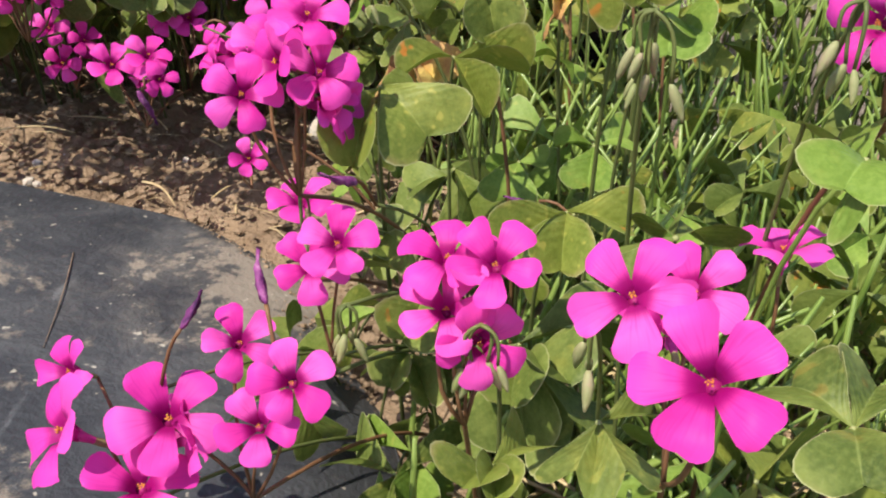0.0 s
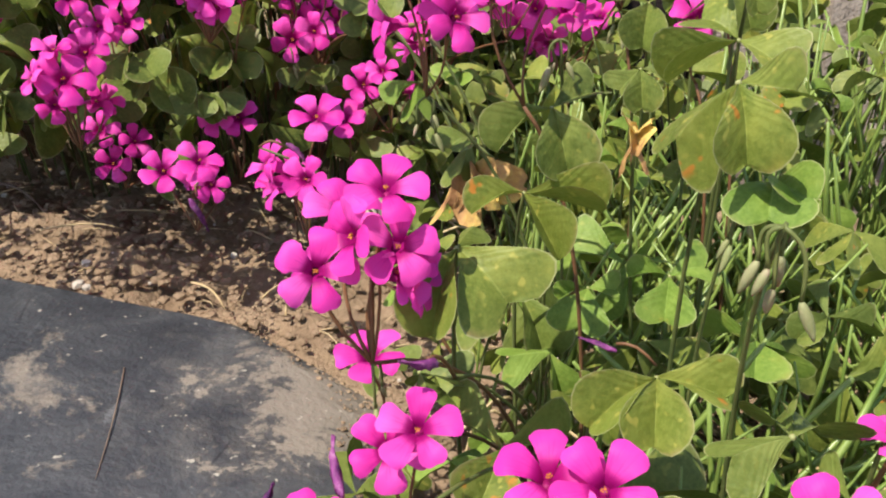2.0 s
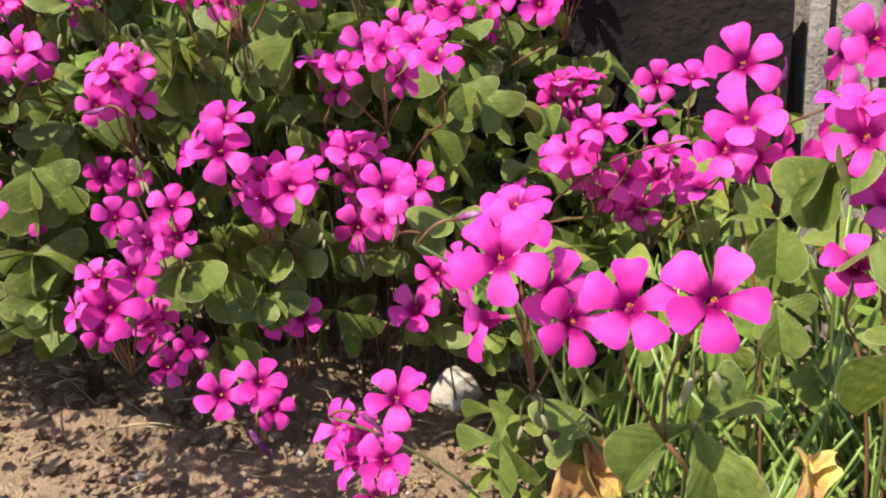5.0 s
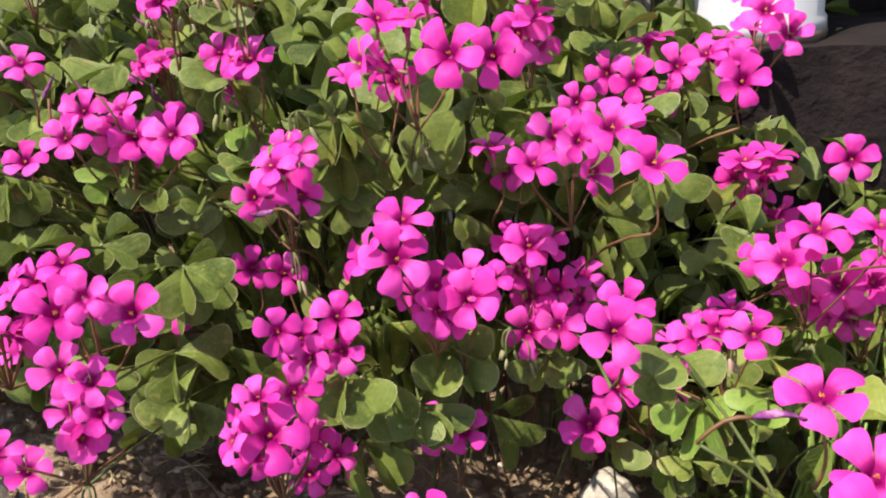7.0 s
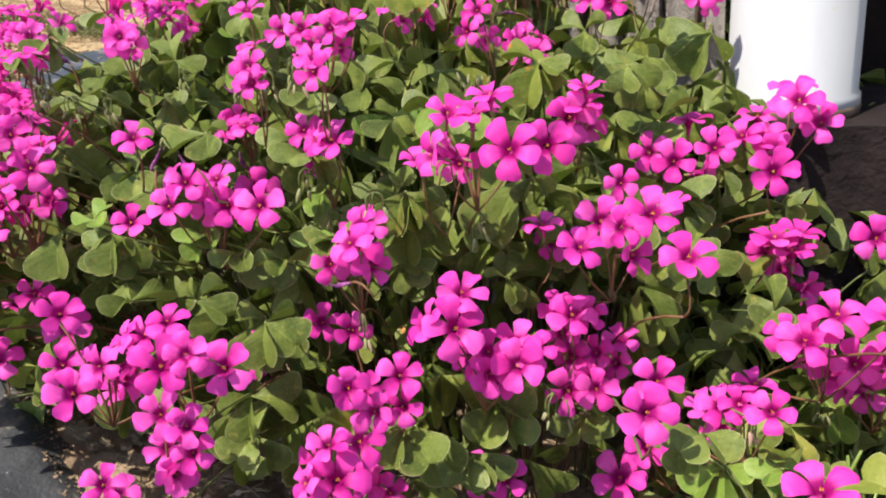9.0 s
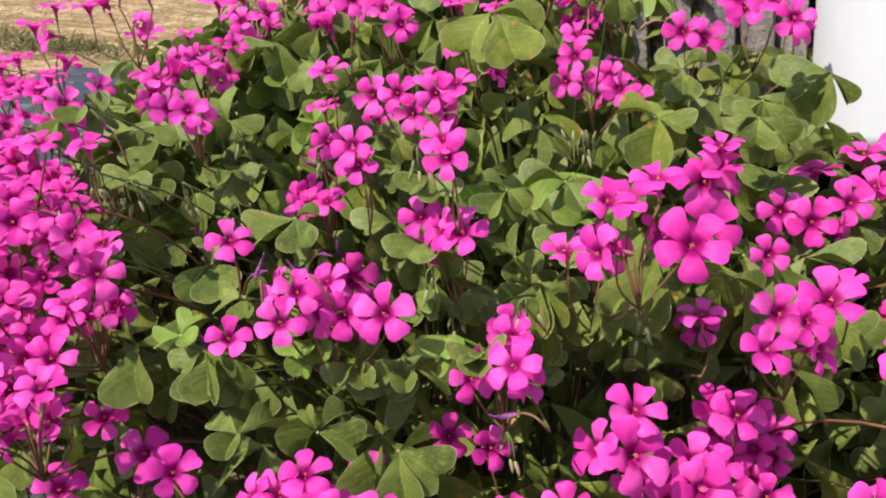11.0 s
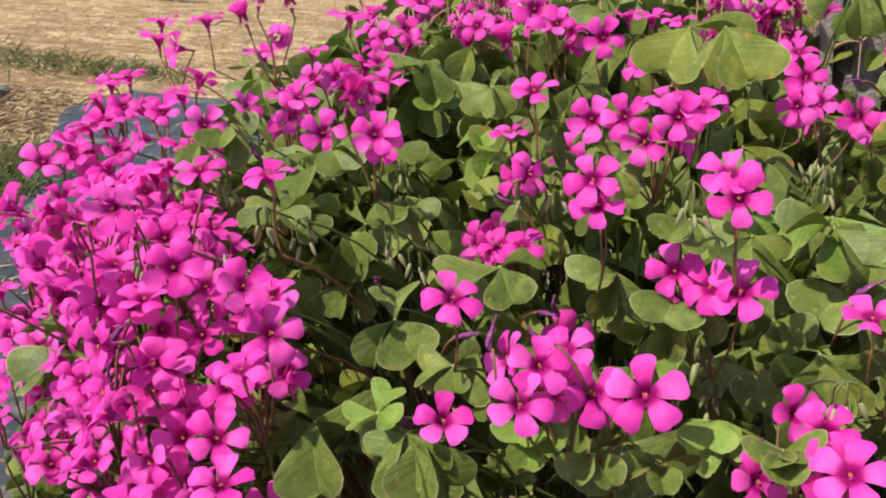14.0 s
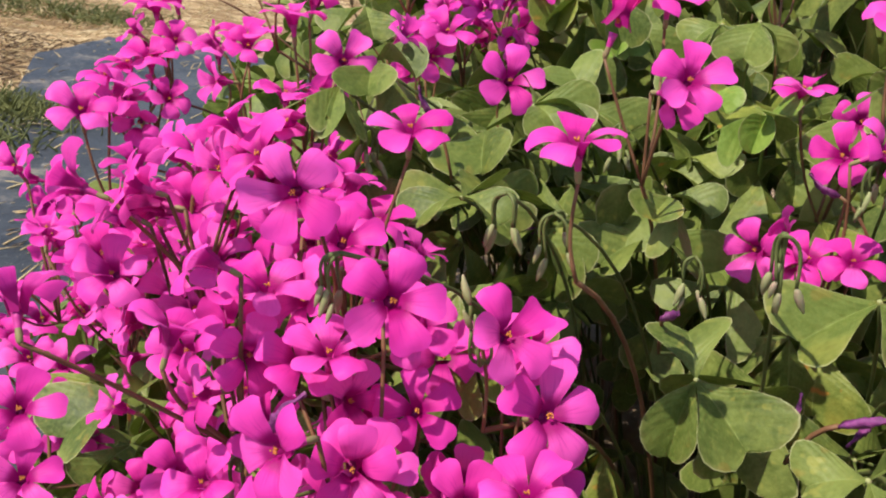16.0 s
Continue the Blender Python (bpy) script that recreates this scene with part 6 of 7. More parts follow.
leaf((-0.2348, 0.4330, 0.1881), (((0.0092, -0.0139, -0.0089), 1), ((-0.0064, -0.0119, -0.0103), 2), ((-0.0012, 0.0103, 0.0079), 3)), "green", (-0.215, 0.468), (-0.10, -0.50, 0.86))
leaf((-0.2024, 0.4380, 0.2031), (((-0.0166, -0.0041, -0.0079), 1), ((0.0054, -0.0113, -0.0090), 1), ((0.0095, 0.0002, 0.0015), 2)), "green", (-0.182, 0.473), (-0.10, -0.50, 0.86))
leaf((-0.2118, 0.4050, 0.1863), (((-0.0107, 0.0001, -0.0015), 3), ((0.0016, -0.0078, -0.0052), 1), ((0.0075, 0.0023, 0.0038), 2)), "green", (-0.192, 0.440), (-0.10, -0.50, 0.86))
leaf((-0.2766, 0.4300, 0.1909), (((-0.0117, 0.0026, 0.0074), 3), ((0.0069, -0.0039, -0.0039), 1), ((-0.0042, -0.0075, -0.0062), 3)), "old", (-0.257, 0.465), (-0.10, -0.50, 0.86))
leaf((-0.2303, 0.3920, 0.1786), (((0.0035, 0.0049, 0.0063), 3), ((-0.0083, -0.0027, -0.0018), 1), ((0.0068, -0.0053, -0.0003), 1)), "fresh", (-0.210, 0.427), (-0.10, -0.50, 0.86))
leaf((-0.2176, 0.3910, 0.1720), (((-0.0143, -0.0070, -0.0036), 3), ((-0.0003, -0.0151, -0.0105), 0), ((0.0056, -0.0073, -0.0058), 4)), "green", (-0.198, 0.426), (-0.10, -0.50, 0.86))
leaf((-0.2554, 0.5171, 0.2249), (((-0.0075, -0.0108, -0.0130), 8), ((0.0133, -0.0028, -0.0072), 1), ((-0.0060, 0.0064, 0.0117), 3)), "green", (-0.235, 0.552), (-0.10, -0.50, 0.86))
leaf((-0.2393, 0.4970, 0.1963), (((-0.0147, -0.0080, -0.0073), 1), ((0.0155, -0.0099, -0.0089), 4), ((-0.0029, 0.0090, 0.0092), 8)), "green", (-0.219, 0.532), (-0.10, -0.50, 0.86))
leaf((-0.2177, 0.5479, 0.2426), (((-0.0019, -0.0082, -0.0115), 0), ((-0.0101, -0.0033, -0.0047), 3), ((0.0082, -0.0058, -0.0112), 6)), "green", (-0.198, 0.583), (-0.10, -0.50, 0.86))
leaf((-0.2819, 0.4840, 0.2080), (((-0.0168, -0.0059, -0.0028), 1), ((0.0101, -0.0054, -0.0079), 1), ((0.0148, 0.0046, -0.0007), 2)), "green", (-0.262, 0.519), (-0.10, -0.50, 0.86))
leaf((-0.1116, 0.4239, 0.1772), (((-0.0034, -0.0143, -0.0100), 4), ((-0.0156, -0.0039, -0.0038), 8), ((0.0137, -0.0024, 0.0003), 2)), "green", (-0.112, 0.459), (-0.10, -0.50, 0.86))
leaf((-0.1028, 0.4718, 0.2064), (((-0.0175, -0.0019, -0.0005), 5), ((0.0063, -0.0160, -0.0124), 3), ((0.0026, -0.0086, -0.0074), 8)), "fresh", (-0.103, 0.507), (-0.10, -0.50, 0.86))
leaf((-0.1275, 0.4640, 0.2032), (((-0.0099, 0.0008, 0.0045), 2), ((0.0075, -0.0078, -0.0059), 0), ((-0.0082, -0.0079, -0.0081), 1)), "green", (-0.127, 0.499), (-0.10, -0.50, 0.86))
leaf((-0.1312, 0.5110, 0.2629), (((-0.0094, -0.0070, -0.0144), 5), ((0.0079, -0.0122, -0.0190), 1), ((0.0160, -0.0016, -0.0037), 7)), "old", (-0.131, 0.546), (-0.10, -0.50, 0.86))
leaf((-0.0690, 0.4981, 0.2206), (((-0.0051, -0.0160, -0.0176), 0), ((-0.0160, 0.0043, 0.0032), 2), ((0.0110, -0.0075, -0.0042), 1)), "old", (-0.069, 0.533), (-0.10, -0.50, 0.86))
leaf((-0.0532, 0.5670, 0.2278), (((-0.0005, -0.0111, -0.0132), 1), ((-0.0131, 0.0021, 0.0046), 3), ((0.0110, -0.0021, 0.0048), 0)), "green", (-0.053, 0.602), (-0.10, -0.50, 0.86))
leaf((-0.1686, 0.4670, 0.2243), (((0.0084, -0.0017, -0.0015), 3), ((0.0040, -0.0060, -0.0080), 0), ((-0.0074, 0.0001, 0.0029), 2)), "green", (-0.169, 0.502), (-0.10, -0.50, 0.86))
leaf((-0.0776, 0.4380, 0.1410), (((0.0077, 0.0057, 0.0066), 3), ((0.0057, -0.0072, -0.0082), 0), ((-0.0088, -0.0020, 0.0010), 2)), "green", (-0.078, 0.473), (-0.10, -0.50, 0.86))
leaf((-0.1145, 0.4261, 0.1810), (((-0.0035, -0.0147, -0.0139), 0), ((0.0109, -0.0038, -0.0086), 1), ((0.0070, -0.0110, -0.0139), 8)), "green", (-0.115, 0.461), (-0.10, -0.50, 0.86))
leaf((-0.1579, 0.3780, 0.1444), (((0.0040, -0.0138, -0.0119), 0), ((0.0146, -0.0042, -0.0076), 1), ((0.0099, 0.0053, 0.0016), 8)), "green", (-0.158, 0.413), (-0.10, -0.50, 0.86))
leaf((-0.1811, 0.3720, 0.1547), (((0.0123, 0.0010, -0.0062), 1), ((0.0079, 0.0087, 0.0030), 0), ((-0.0043, 0.0032, 0.0068), 2)), "green", (-0.181, 0.407), (-0.10, -0.50, 0.86))
leaf((-0.1069, 0.3748, 0.1054), (((-0.0025, -0.0148, -0.0074), 0), ((0.0129, -0.0121, -0.0080), 1), ((-0.0122, -0.0060, -0.0006), 3)), "green", (-0.107, 0.410), (-0.10, -0.50, 0.86))
leaf((0.0247, 0.4992, 0.1128), (((0.0030, 0.0123, 0.0140), 1), ((0.0066, -0.0165, -0.0139), 3), ((0.0122, -0.0009, 0.0032), 8)), "green", (0.025, 0.534), (-0.10, -0.50, 0.86))
leaf((-0.0837, 0.5417, 0.2715), ((-0.0141, -0.0073, -0.0087), (0.0022, -0.0079, -0.0172), (0.0078, -0.0152, -0.0075)), "green", (-0.100, 0.561), (-0.06, -0.27, 0.96))
leaf((-0.2328, 0.5996, 0.2551), ((-0.0039, -0.0114, -0.0139), (0.0093, -0.0060, -0.0150), (0.0165, -0.0080, -0.0025)), "green", (-0.212, 0.600), (0.05, -0.27, 0.96))
leaf((-0.2127, 0.5188, 0.2460), ((-0.0056, -0.0073, -0.0092), (0.0054, -0.0045, -0.0099), (-0.0027, 0.0118, 0.0029)), "green", (-0.202, 0.554), (0.04, -0.27, 0.96))
leaf((-0.3083, 0.4927, 0.2405), ((0.0109, -0.0028, -0.0101), (0.0010, -0.0134, -0.0069), (0.0130, -0.0074, -0.0012)), "green", (-0.259, 0.524), (0.12, -0.24, 0.96))
leaf((-0.3319, 0.5852, 0.2474), ((-0.0091, -0.0105, -0.0088), (0.0053, -0.0096, -0.0120), (0.0023, 0.0156, 0.0009)), "green", (-0.288, 0.598), (0.11, -0.25, 0.96))
leaf((-0.1174, 0.5101, 0.2165), ((-0.0126, 0.0078, 0.0047), (0.0077, -0.0116, -0.0064), (0.0094, 0.0119, -0.0006)), "green", (-0.127, 0.539), (-0.04, -0.26, 0.96))
leaf((-0.1700, 0.4817, 0.2218), ((0.0125, -0.0054, -0.0018), (0.0035, 0.0121, 0.0051), (-0.0032, -0.0130, -0.0026)), "green", (-0.176, 0.520), (0.01, -0.26, 0.97))
leaf((-0.1054, 0.4581, 0.2072), ((-0.0157, -0.0048, 0.0014), (0.0071, -0.0119, -0.0089), (0.0129, 0.0087, -0.0008)), "green", (-0.106, 0.501), (-0.05, -0.25, 0.97))
leaf((-0.1682, 0.4492, 0.1960), ((-0.0111, -0.0101, 0.0025), (-0.0056, -0.0092, -0.0110), (0.0026, -0.0101, -0.0113)), "green", (-0.162, 0.487), (0.00, -0.25, 0.97))
leaf((-0.1528, 0.4357, 0.1778), ((-0.0065, -0.0110, -0.0004), (0.0070, 0.0108, -0.0009), (0.0042, -0.0110, -0.0035)), "fresh", (-0.142, 0.467), (-0.01, -0.23, 0.97))
leaf((-0.1409, 0.4411, 0.1722), ((0.0039, -0.0104, -0.0056), (-0.0055, -0.0111, -0.0003), (0.0089, 0.0087, -0.0018)), "green", (-0.156, 0.472), (-0.02, -0.23, 0.97))
leaf((-0.1445, 0.4082, 0.1696), ((0.0073, -0.0091, 0.0037), (0.0032, -0.0118, -0.0028), (-0.0022, -0.0119, -0.0015)), "fresh", (-0.148, 0.456), (-0.02, -0.22, 0.97))
leaf((-0.1582, 0.4024, 0.1589), ((-0.0092, -0.0080, 0.0019), (0.0011, -0.0127, -0.0009), (0.0090, 0.0079, -0.0025)), "green", (-0.168, 0.460), (-0.01, -0.21, 0.98))
leaf((-0.1907, 0.4049, 0.1678), ((-0.0019, -0.0112, -0.0061), (0.0063, -0.0111, 0.0000), (-0.0044, -0.0115, 0.0029)), "fresh", (-0.176, 0.452), (0.03, -0.22, 0.98))
leaf((-0.2217, 0.5348, 0.2243), ((-0.0062, 0.0100, 0.0030), (0.0028, 0.0119, 0.0013), (0.0040, -0.0115, -0.0024)), "fresh", (-0.202, 0.556), (0.05, -0.26, 0.96))
leaf((-0.2479, 0.5798, 0.2350), ((0.0068, -0.0097, -0.0038), (-0.0017, -0.0113, -0.0046), (0.0014, 0.0125, 0.0009)), "fresh", (-0.222, 0.585), (0.06, -0.27, 0.96))
leaf((-0.1863, 0.4864, 0.2364), ((-0.0106, -0.0067, -0.0023), (-0.0030, -0.0108, -0.0064), (0.0011, 0.0117, 0.0039)), "green", (-0.179, 0.530), (0.02, -0.27, 0.96))
leaf((-0.1755, 0.4008, 0.1629), ((-0.0050, -0.0114, -0.0015), (0.0060, -0.0099, -0.0034), (0.0070, 0.0097, -0.0019)), "green", (-0.177, 0.464), (0.01, -0.22, 0.98))
leaf((-0.1302, 0.3869, 0.1738), ((0.0053, -0.0105, 0.0036), (-0.0064, -0.0106, 0.0016), (-0.0006, -0.0126, -0.0010)), "green", (-0.147, 0.461), (-0.04, -0.22, 0.98))
leaf((-0.0903, 0.4441, 0.1654), ((-0.0051, -0.0102, -0.0056), (0.0011, -0.0125, -0.0006), (0.0041, 0.0111, 0.0040)), "green", (-0.117, 0.485), (-0.07, -0.22, 0.97))
leaf((-0.2763, 0.5121, 0.2145), ((-0.0066, -0.0092, -0.0066), (0.0072, -0.0043, -0.0102), (0.0060, 0.0107, 0.0021)), "green", (-0.246, 0.528), (0.09, -0.25, 0.96))
leaf((-0.2375, 0.4732, 0.2127), ((-0.0052, -0.0106, -0.0029), (0.0094, -0.0077, -0.0019), (0.0020, -0.0102, -0.0069)), "green", (-0.230, 0.498), (0.07, -0.25, 0.97))
leaf((-0.1488, 0.4268, 0.2197), ((-0.0075, -0.0091, -0.0035), (0.0050, -0.0108, -0.0045), (0.0036, 0.0113, 0.0033)), "green", (-0.156, 0.461), (-0.02, -0.25, 0.97))
leaf((-0.1237, 0.4426, 0.1840), ((-0.0051, 0.0107, 0.0046), (0.0075, -0.0101, -0.0024), (0.0016, -0.0111, -0.0055)), "green", (-0.125, 0.488), (-0.04, -0.24, 0.97))
leaf((-0.1393, 0.5576, 0.2603), ((-0.0120, -0.0113, -0.0167), (0.0109, -0.0092, -0.0198), (0.0221, -0.0052, -0.0090)), "old", (-0.128, 0.580), (0.05, -0.27, 0.96))
leaf((-0.0165, 0.5235, 0.1890), ((0.0156, 0.0083, 0.0091), (-0.0136, -0.0136, -0.0036), (0.0003, -0.0180, -0.0080)), "green", (-0.031, 0.549), (-0.03, -0.25, 0.97))
leaf((-0.0701, 0.5956, 0.2630), ((-0.0060, -0.0076, -0.0129), (0.0053, -0.0065, -0.0138), (0.0083, -0.0127, -0.0025)), "fresh", (-0.089, 0.614), (0.00, -0.28, 0.96))
leaf((-0.2844, 0.4725, 0.2120), ((0.0105, -0.0080, -0.0033), (-0.0113, -0.0076, -0.0028), (0.0055, 0.0121, -0.0004)), "green", (-0.245, 0.516), (0.04, -0.25, 0.97))
leaf((-0.3142, 0.4824, 0.2362), ((-0.0070, -0.0106, -0.0009), (-0.0016, -0.0111, -0.0050), (0.0044, -0.0117, -0.0036)), "green", (-0.290, 0.522), (0.08, -0.26, 0.96))
leaf((-0.3120, 0.5339, 0.2211), ((-0.0040, -0.0091, -0.0104), (0.0091, -0.0108, -0.0033), (0.0025, -0.0070, -0.0128)), "green", (-0.266, 0.555), (0.06, -0.26, 0.96))
leaf((-0.2688, 0.4915, 0.2298), ((0.0144, -0.0047, -0.0022), (0.0078, -0.0122, -0.0048), (0.0018, 0.0150, -0.0012)), "green", (-0.234, 0.529), (0.02, -0.27, 0.96))
leaf((-0.2108, 0.5088, 0.2239), ((-0.0134, -0.0047, -0.0019), (-0.0054, -0.0108, -0.0067), (0.0032, -0.0133, 0.0024)), "fresh", (-0.206, 0.543), (-0.04, -0.26, 0.96))
leaf((-0.1801, 0.4994, 0.2213), ((-0.0050, -0.0106, -0.0047), (0.0002, -0.0127, -0.0001), (0.0017, 0.0119, 0.0020)), "green", (-0.183, 0.541), (-0.08, -0.25, 0.96))
leaf((0.0807, 0.1401, 0.0892), ((-0.0118, -0.0026, -0.0022), (0.0001, 0.0113, -0.0043), (0.0092, 0.0081, -0.0041)), "green", (0.094, 0.176), (-0.08, -0.18, 0.98))
leaf((0.0170, 0.2033, 0.0619), ((0.0119, -0.0043, -0.0003), (0.0078, 0.0098, -0.0015), (0.0031, -0.0120, 0.0019)), "green", (0.054, 0.247), (0.01, -0.21, 0.98))
leaf((0.0661, 0.1200, 0.0655), ((-0.0057, -0.0103, -0.0028), (0.0113, 0.0047, -0.0014), (0.0034, -0.0120, -0.0012)), "green", (0.077, 0.160), (-0.04, -0.19, 0.98))
leaf((0.0485, 0.1166, 0.0593), ((0.0078, 0.0096, -0.0021), (-0.0056, -0.0105, 0.0048), (0.0003, -0.0117, 0.0042)), "old", (0.055, 0.157), (-0.01, -0.18, 0.98))
leaf((0.1004, 0.1068, 0.0746), ((-0.0068, 0.0122, 0.0014), (0.0086, 0.0109, 0.0012), (-0.0039, -0.0131, 0.0003)), "green", (0.111, 0.149), (-0.10, -0.18, 0.98))
leaf((0.0586, 0.1722, 0.0422), ((0.0120, -0.0184, -0.0063), (-0.0052, -0.0212, 0.0034), (0.0088, -0.0182, 0.0082)), "green", (0.066, 0.202), (-0.02, -0.20, 0.98))
leaf((0.1019, 0.1236, 0.1097), ((0.0012, 0.0125, -0.0021), (-0.0073, -0.0101, -0.0000), (-0.0038, -0.0124, 0.0001)), "fresh", (0.101, 0.163), (-0.11, -0.22, 0.97))
leaf((0.0876, 0.1824, 0.1160), ((-0.0045, -0.0118, -0.0032), (-0.0026, 0.0123, 0.0002), (0.0019, -0.0120, 0.0006)), "fresh", (0.090, 0.210), (-0.06, -0.25, 0.97))
leaf((0.0317, 0.1807, 0.0380), ((0.0068, -0.0108, -0.0069), (-0.0046, -0.0127, -0.0006), (0.0095, -0.0098, 0.0034)), "green", (0.039, 0.209), (0.01, -0.20, 0.98))
leaf((-0.1672, 0.4288, 0.1502), ((-0.0029, -0.0214, -0.0034), (0.0205, -0.0032, -0.0092), (0.0100, -0.0167, -0.0089)), "green", (-0.161, 0.465), (0.13, -0.24, 0.96))
leaf((0.1017, 0.3171, 0.1448), ((-0.0146, -0.0092, -0.0076), (-0.0094, -0.0096, -0.0149), (-0.0026, -0.0190, -0.0011)), "green", (0.102, 0.318), (-0.07, -0.25, 0.97))
leaf((0.1055, 0.2809, 0.1395), ((-0.0138, -0.0082, -0.0040), (0.0012, -0.0118, -0.0126), (0.0112, 0.0127, -0.0010)), "green", (0.102, 0.289), (-0.09, -0.24, 0.97))
leaf((0.0287, 0.2788, 0.0882), ((-0.0075, -0.0205, -0.0049), (0.0074, -0.0203, -0.0072), (0.0131, -0.0170, -0.0080)), "dead", (0.061, 0.284), (0.00, -0.22, 0.98))
leaf((0.0299, 0.4559, 0.1220), ((-0.0016, 0.0075, 0.0136), (0.0103, 0.0114, 0.0006), (-0.0074, -0.0124, -0.0016)), "green", (-0.023, 0.500), (0.00, -0.26, 0.97))
leaf((0.0294, 0.2781, 0.0963), ((-0.0071, -0.0110, 0.0016), (0.0076, 0.0102, -0.0043), (-0.0035, -0.0106, -0.0084)), "green", (0.061, 0.284), (0.00, -0.22, 0.98))
leaf((0.0707, 0.2344, 0.1104), ((-0.0020, -0.0128, -0.0008), (-0.0033, -0.0119, -0.0001), (-0.0013, -0.0116, 0.0034)), "dead", (0.082, 0.252), (-0.05, -0.21, 0.98))
leaf((-0.0892, 0.3971, 0.0834), ((0.0140, -0.0060, -0.0106), (0.0090, -0.0125, -0.0098), (-0.0003, -0.0168, -0.0050)), "green", (-0.111, 0.461), (0.09, -0.23, 0.97))
leaf((-0.1742, 0.3901, 0.0887), ((-0.0038, -0.0156, -0.0028), (0.0097, -0.0062, -0.0127), (-0.0093, 0.0136, 0.0026)), "green", (-0.172, 0.445), (0.14, -0.21, 0.97))
leaf((-0.0056, 0.3486, 0.1259), ((-0.0056, -0.0087, -0.0102), (-0.0077, -0.0117, 0.0004), (0.0081, -0.0116, -0.0025)), "green", (0.042, 0.319), (0.03, -0.25, 0.97))
leaf((-0.2069, 0.3713, 0.1537), ((0.0088, 0.0126, -0.0028), (-0.0078, 0.0110, 0.0055), (0.0006, -0.0155, 0.0006)), "green", (-0.184, 0.447), (0.15, -0.20, 0.97))
leaf((-0.1200, 0.4369, 0.1464), ((-0.0080, -0.0077, -0.0049), (0.0055, -0.0086, -0.0077), (0.0100, -0.0077, 0.0004)), "green", (-0.122, 0.477), (0.06, -0.24, 0.97))
leaf((-0.1340, 0.4773, 0.2011), ((-0.0114, -0.0099, -0.0067), (0.0050, -0.0067, -0.0143), (0.0145, -0.0053, -0.0020)), "fresh", (-0.128, 0.507), (0.07, -0.26, 0.96))
leaf((-0.1706, 0.3850, 0.1096), (((0.0022, -0.0136, -0.0128), 4), ((0.0168, 0.0058, -0.0044), 3), ((-0.0087, -0.0103, -0.0030), 2)), "green", (-0.171, 0.420), (-0.10, -0.50, 0.86))
leaf((-0.0789, 0.4073, 0.0987), ((0.0123, -0.0144, -0.0102), (-0.0034, -0.0197, -0.0059), (0.0160, -0.0125, 0.0034)), "green", (-0.104, 0.450), (0.03, -0.22, 0.98))
leaf((-0.0240, 0.5121, 0.2089), ((-0.0065, -0.0070, -0.0109), (0.0022, -0.0048, -0.0126), (0.0124, -0.0047, -0.0023)), "green", (-0.039, 0.548), (-0.02, -0.27, 0.96))
leaf((-0.0780, 0.4656, 0.1425), ((-0.0143, -0.0073, -0.0010), (-0.0050, 0.0092, 0.0110), (0.0034, 0.0129, 0.0076)), "old", (-0.087, 0.498), (0.03, -0.25, 0.97))
leaf((-0.1529, 0.4251, 0.1964), ((-0.0032, -0.0094, -0.0134), (-0.0040, -0.0153, 0.0010), (0.0099, -0.0062, -0.0105)), "green", (-0.165, 0.469), (0.10, -0.25, 0.96))
leaf((0.0064, 0.3930, 0.0866), ((-0.0123, -0.0087, -0.0072), (0.0051, -0.0149, 0.0023), (-0.0006, -0.0155, -0.0055)), "fresh", (-0.024, 0.455), (-0.04, -0.21, 0.98))
leaf((0.0252, 0.3856, 0.0923), ((-0.0093, -0.0078, 0.0006), (-0.0023, -0.0115, -0.0039), (0.0059, 0.0115, -0.0010)), "fresh", (-0.004, 0.446), (-0.06, -0.21, 0.98))
leaf((-0.0446, 0.4271, 0.0867), ((0.0076, -0.0124, -0.0060), (-0.0096, -0.0104, -0.0081), (0.0040, 0.0154, -0.0011)), "green", (-0.081, 0.467), (0.00, -0.22, 0.98))

# ---- buds and spent flowers ----
bud_cluster((0.0704, 0.1272, 0.1185), (0.082, 0.166), 5, 0.0073)
bud_cluster((0.0465, 0.1174, 0.0741), (0.050, 0.158), 4, 0.0076)
bud_cluster((0.0634, 0.1180, 0.0747), (0.071, 0.158), 3, 0.0079)
bud_cluster((0.0233, 0.1396, 0.0644), (0.058, 0.215), 5, 0.0082)
bud_cluster((0.0967, 0.1224, 0.1205), (0.099, 0.162), 3, 0.0079)
withered_flower((-0.0059, 0.1435, 0.0726), (0.042, 0.217), (0.55, -0.02, 0.72), 0.0084)
withered_flower((0.0204, 0.1550, 0.0941), (0.056, 0.222), (-0.19, -0.38, 0.14), 0.0102)
withered_flower((0.0067, 0.1467, 0.0785), (0.049, 0.218), (-0.11, 0.25, 0.42), 0.0104)
bud_cluster((0.0522, 0.2398, 0.1206), (0.055, 0.256), 3, 0.0077)
bud_cluster((0.0821, 0.1795, 0.1021), (0.082, 0.208), 3, 0.0075)
withered_flower((0.0605, 0.2127, 0.0637), (0.072, 0.234), (-0.51, 0.20, -0.11), 0.0090)
withered_flower((-0.0786, 0.3420, 0.0480), (-0.086, 0.459), (0.05, -0.1, -1.0), 0.0150)
bud_cluster((-0.0532, 0.3787, 0.1088), (-0.082, 0.448), 5, 0.0056)
withered_flower((-0.0246, 0.2834, 0.0908), (0.031, 0.287), (0.27, -0.03, -0.19), 0.0093)
withered_flower((0.0072, 0.2819, 0.1470), (0.049, 0.286), (0.44, 0.01, -0.02), 0.0092)
withered_flower((0.0909, 0.3383, 0.1653), (0.092, 0.335), (-0.08, -0.26, 0.64), 0.0086)
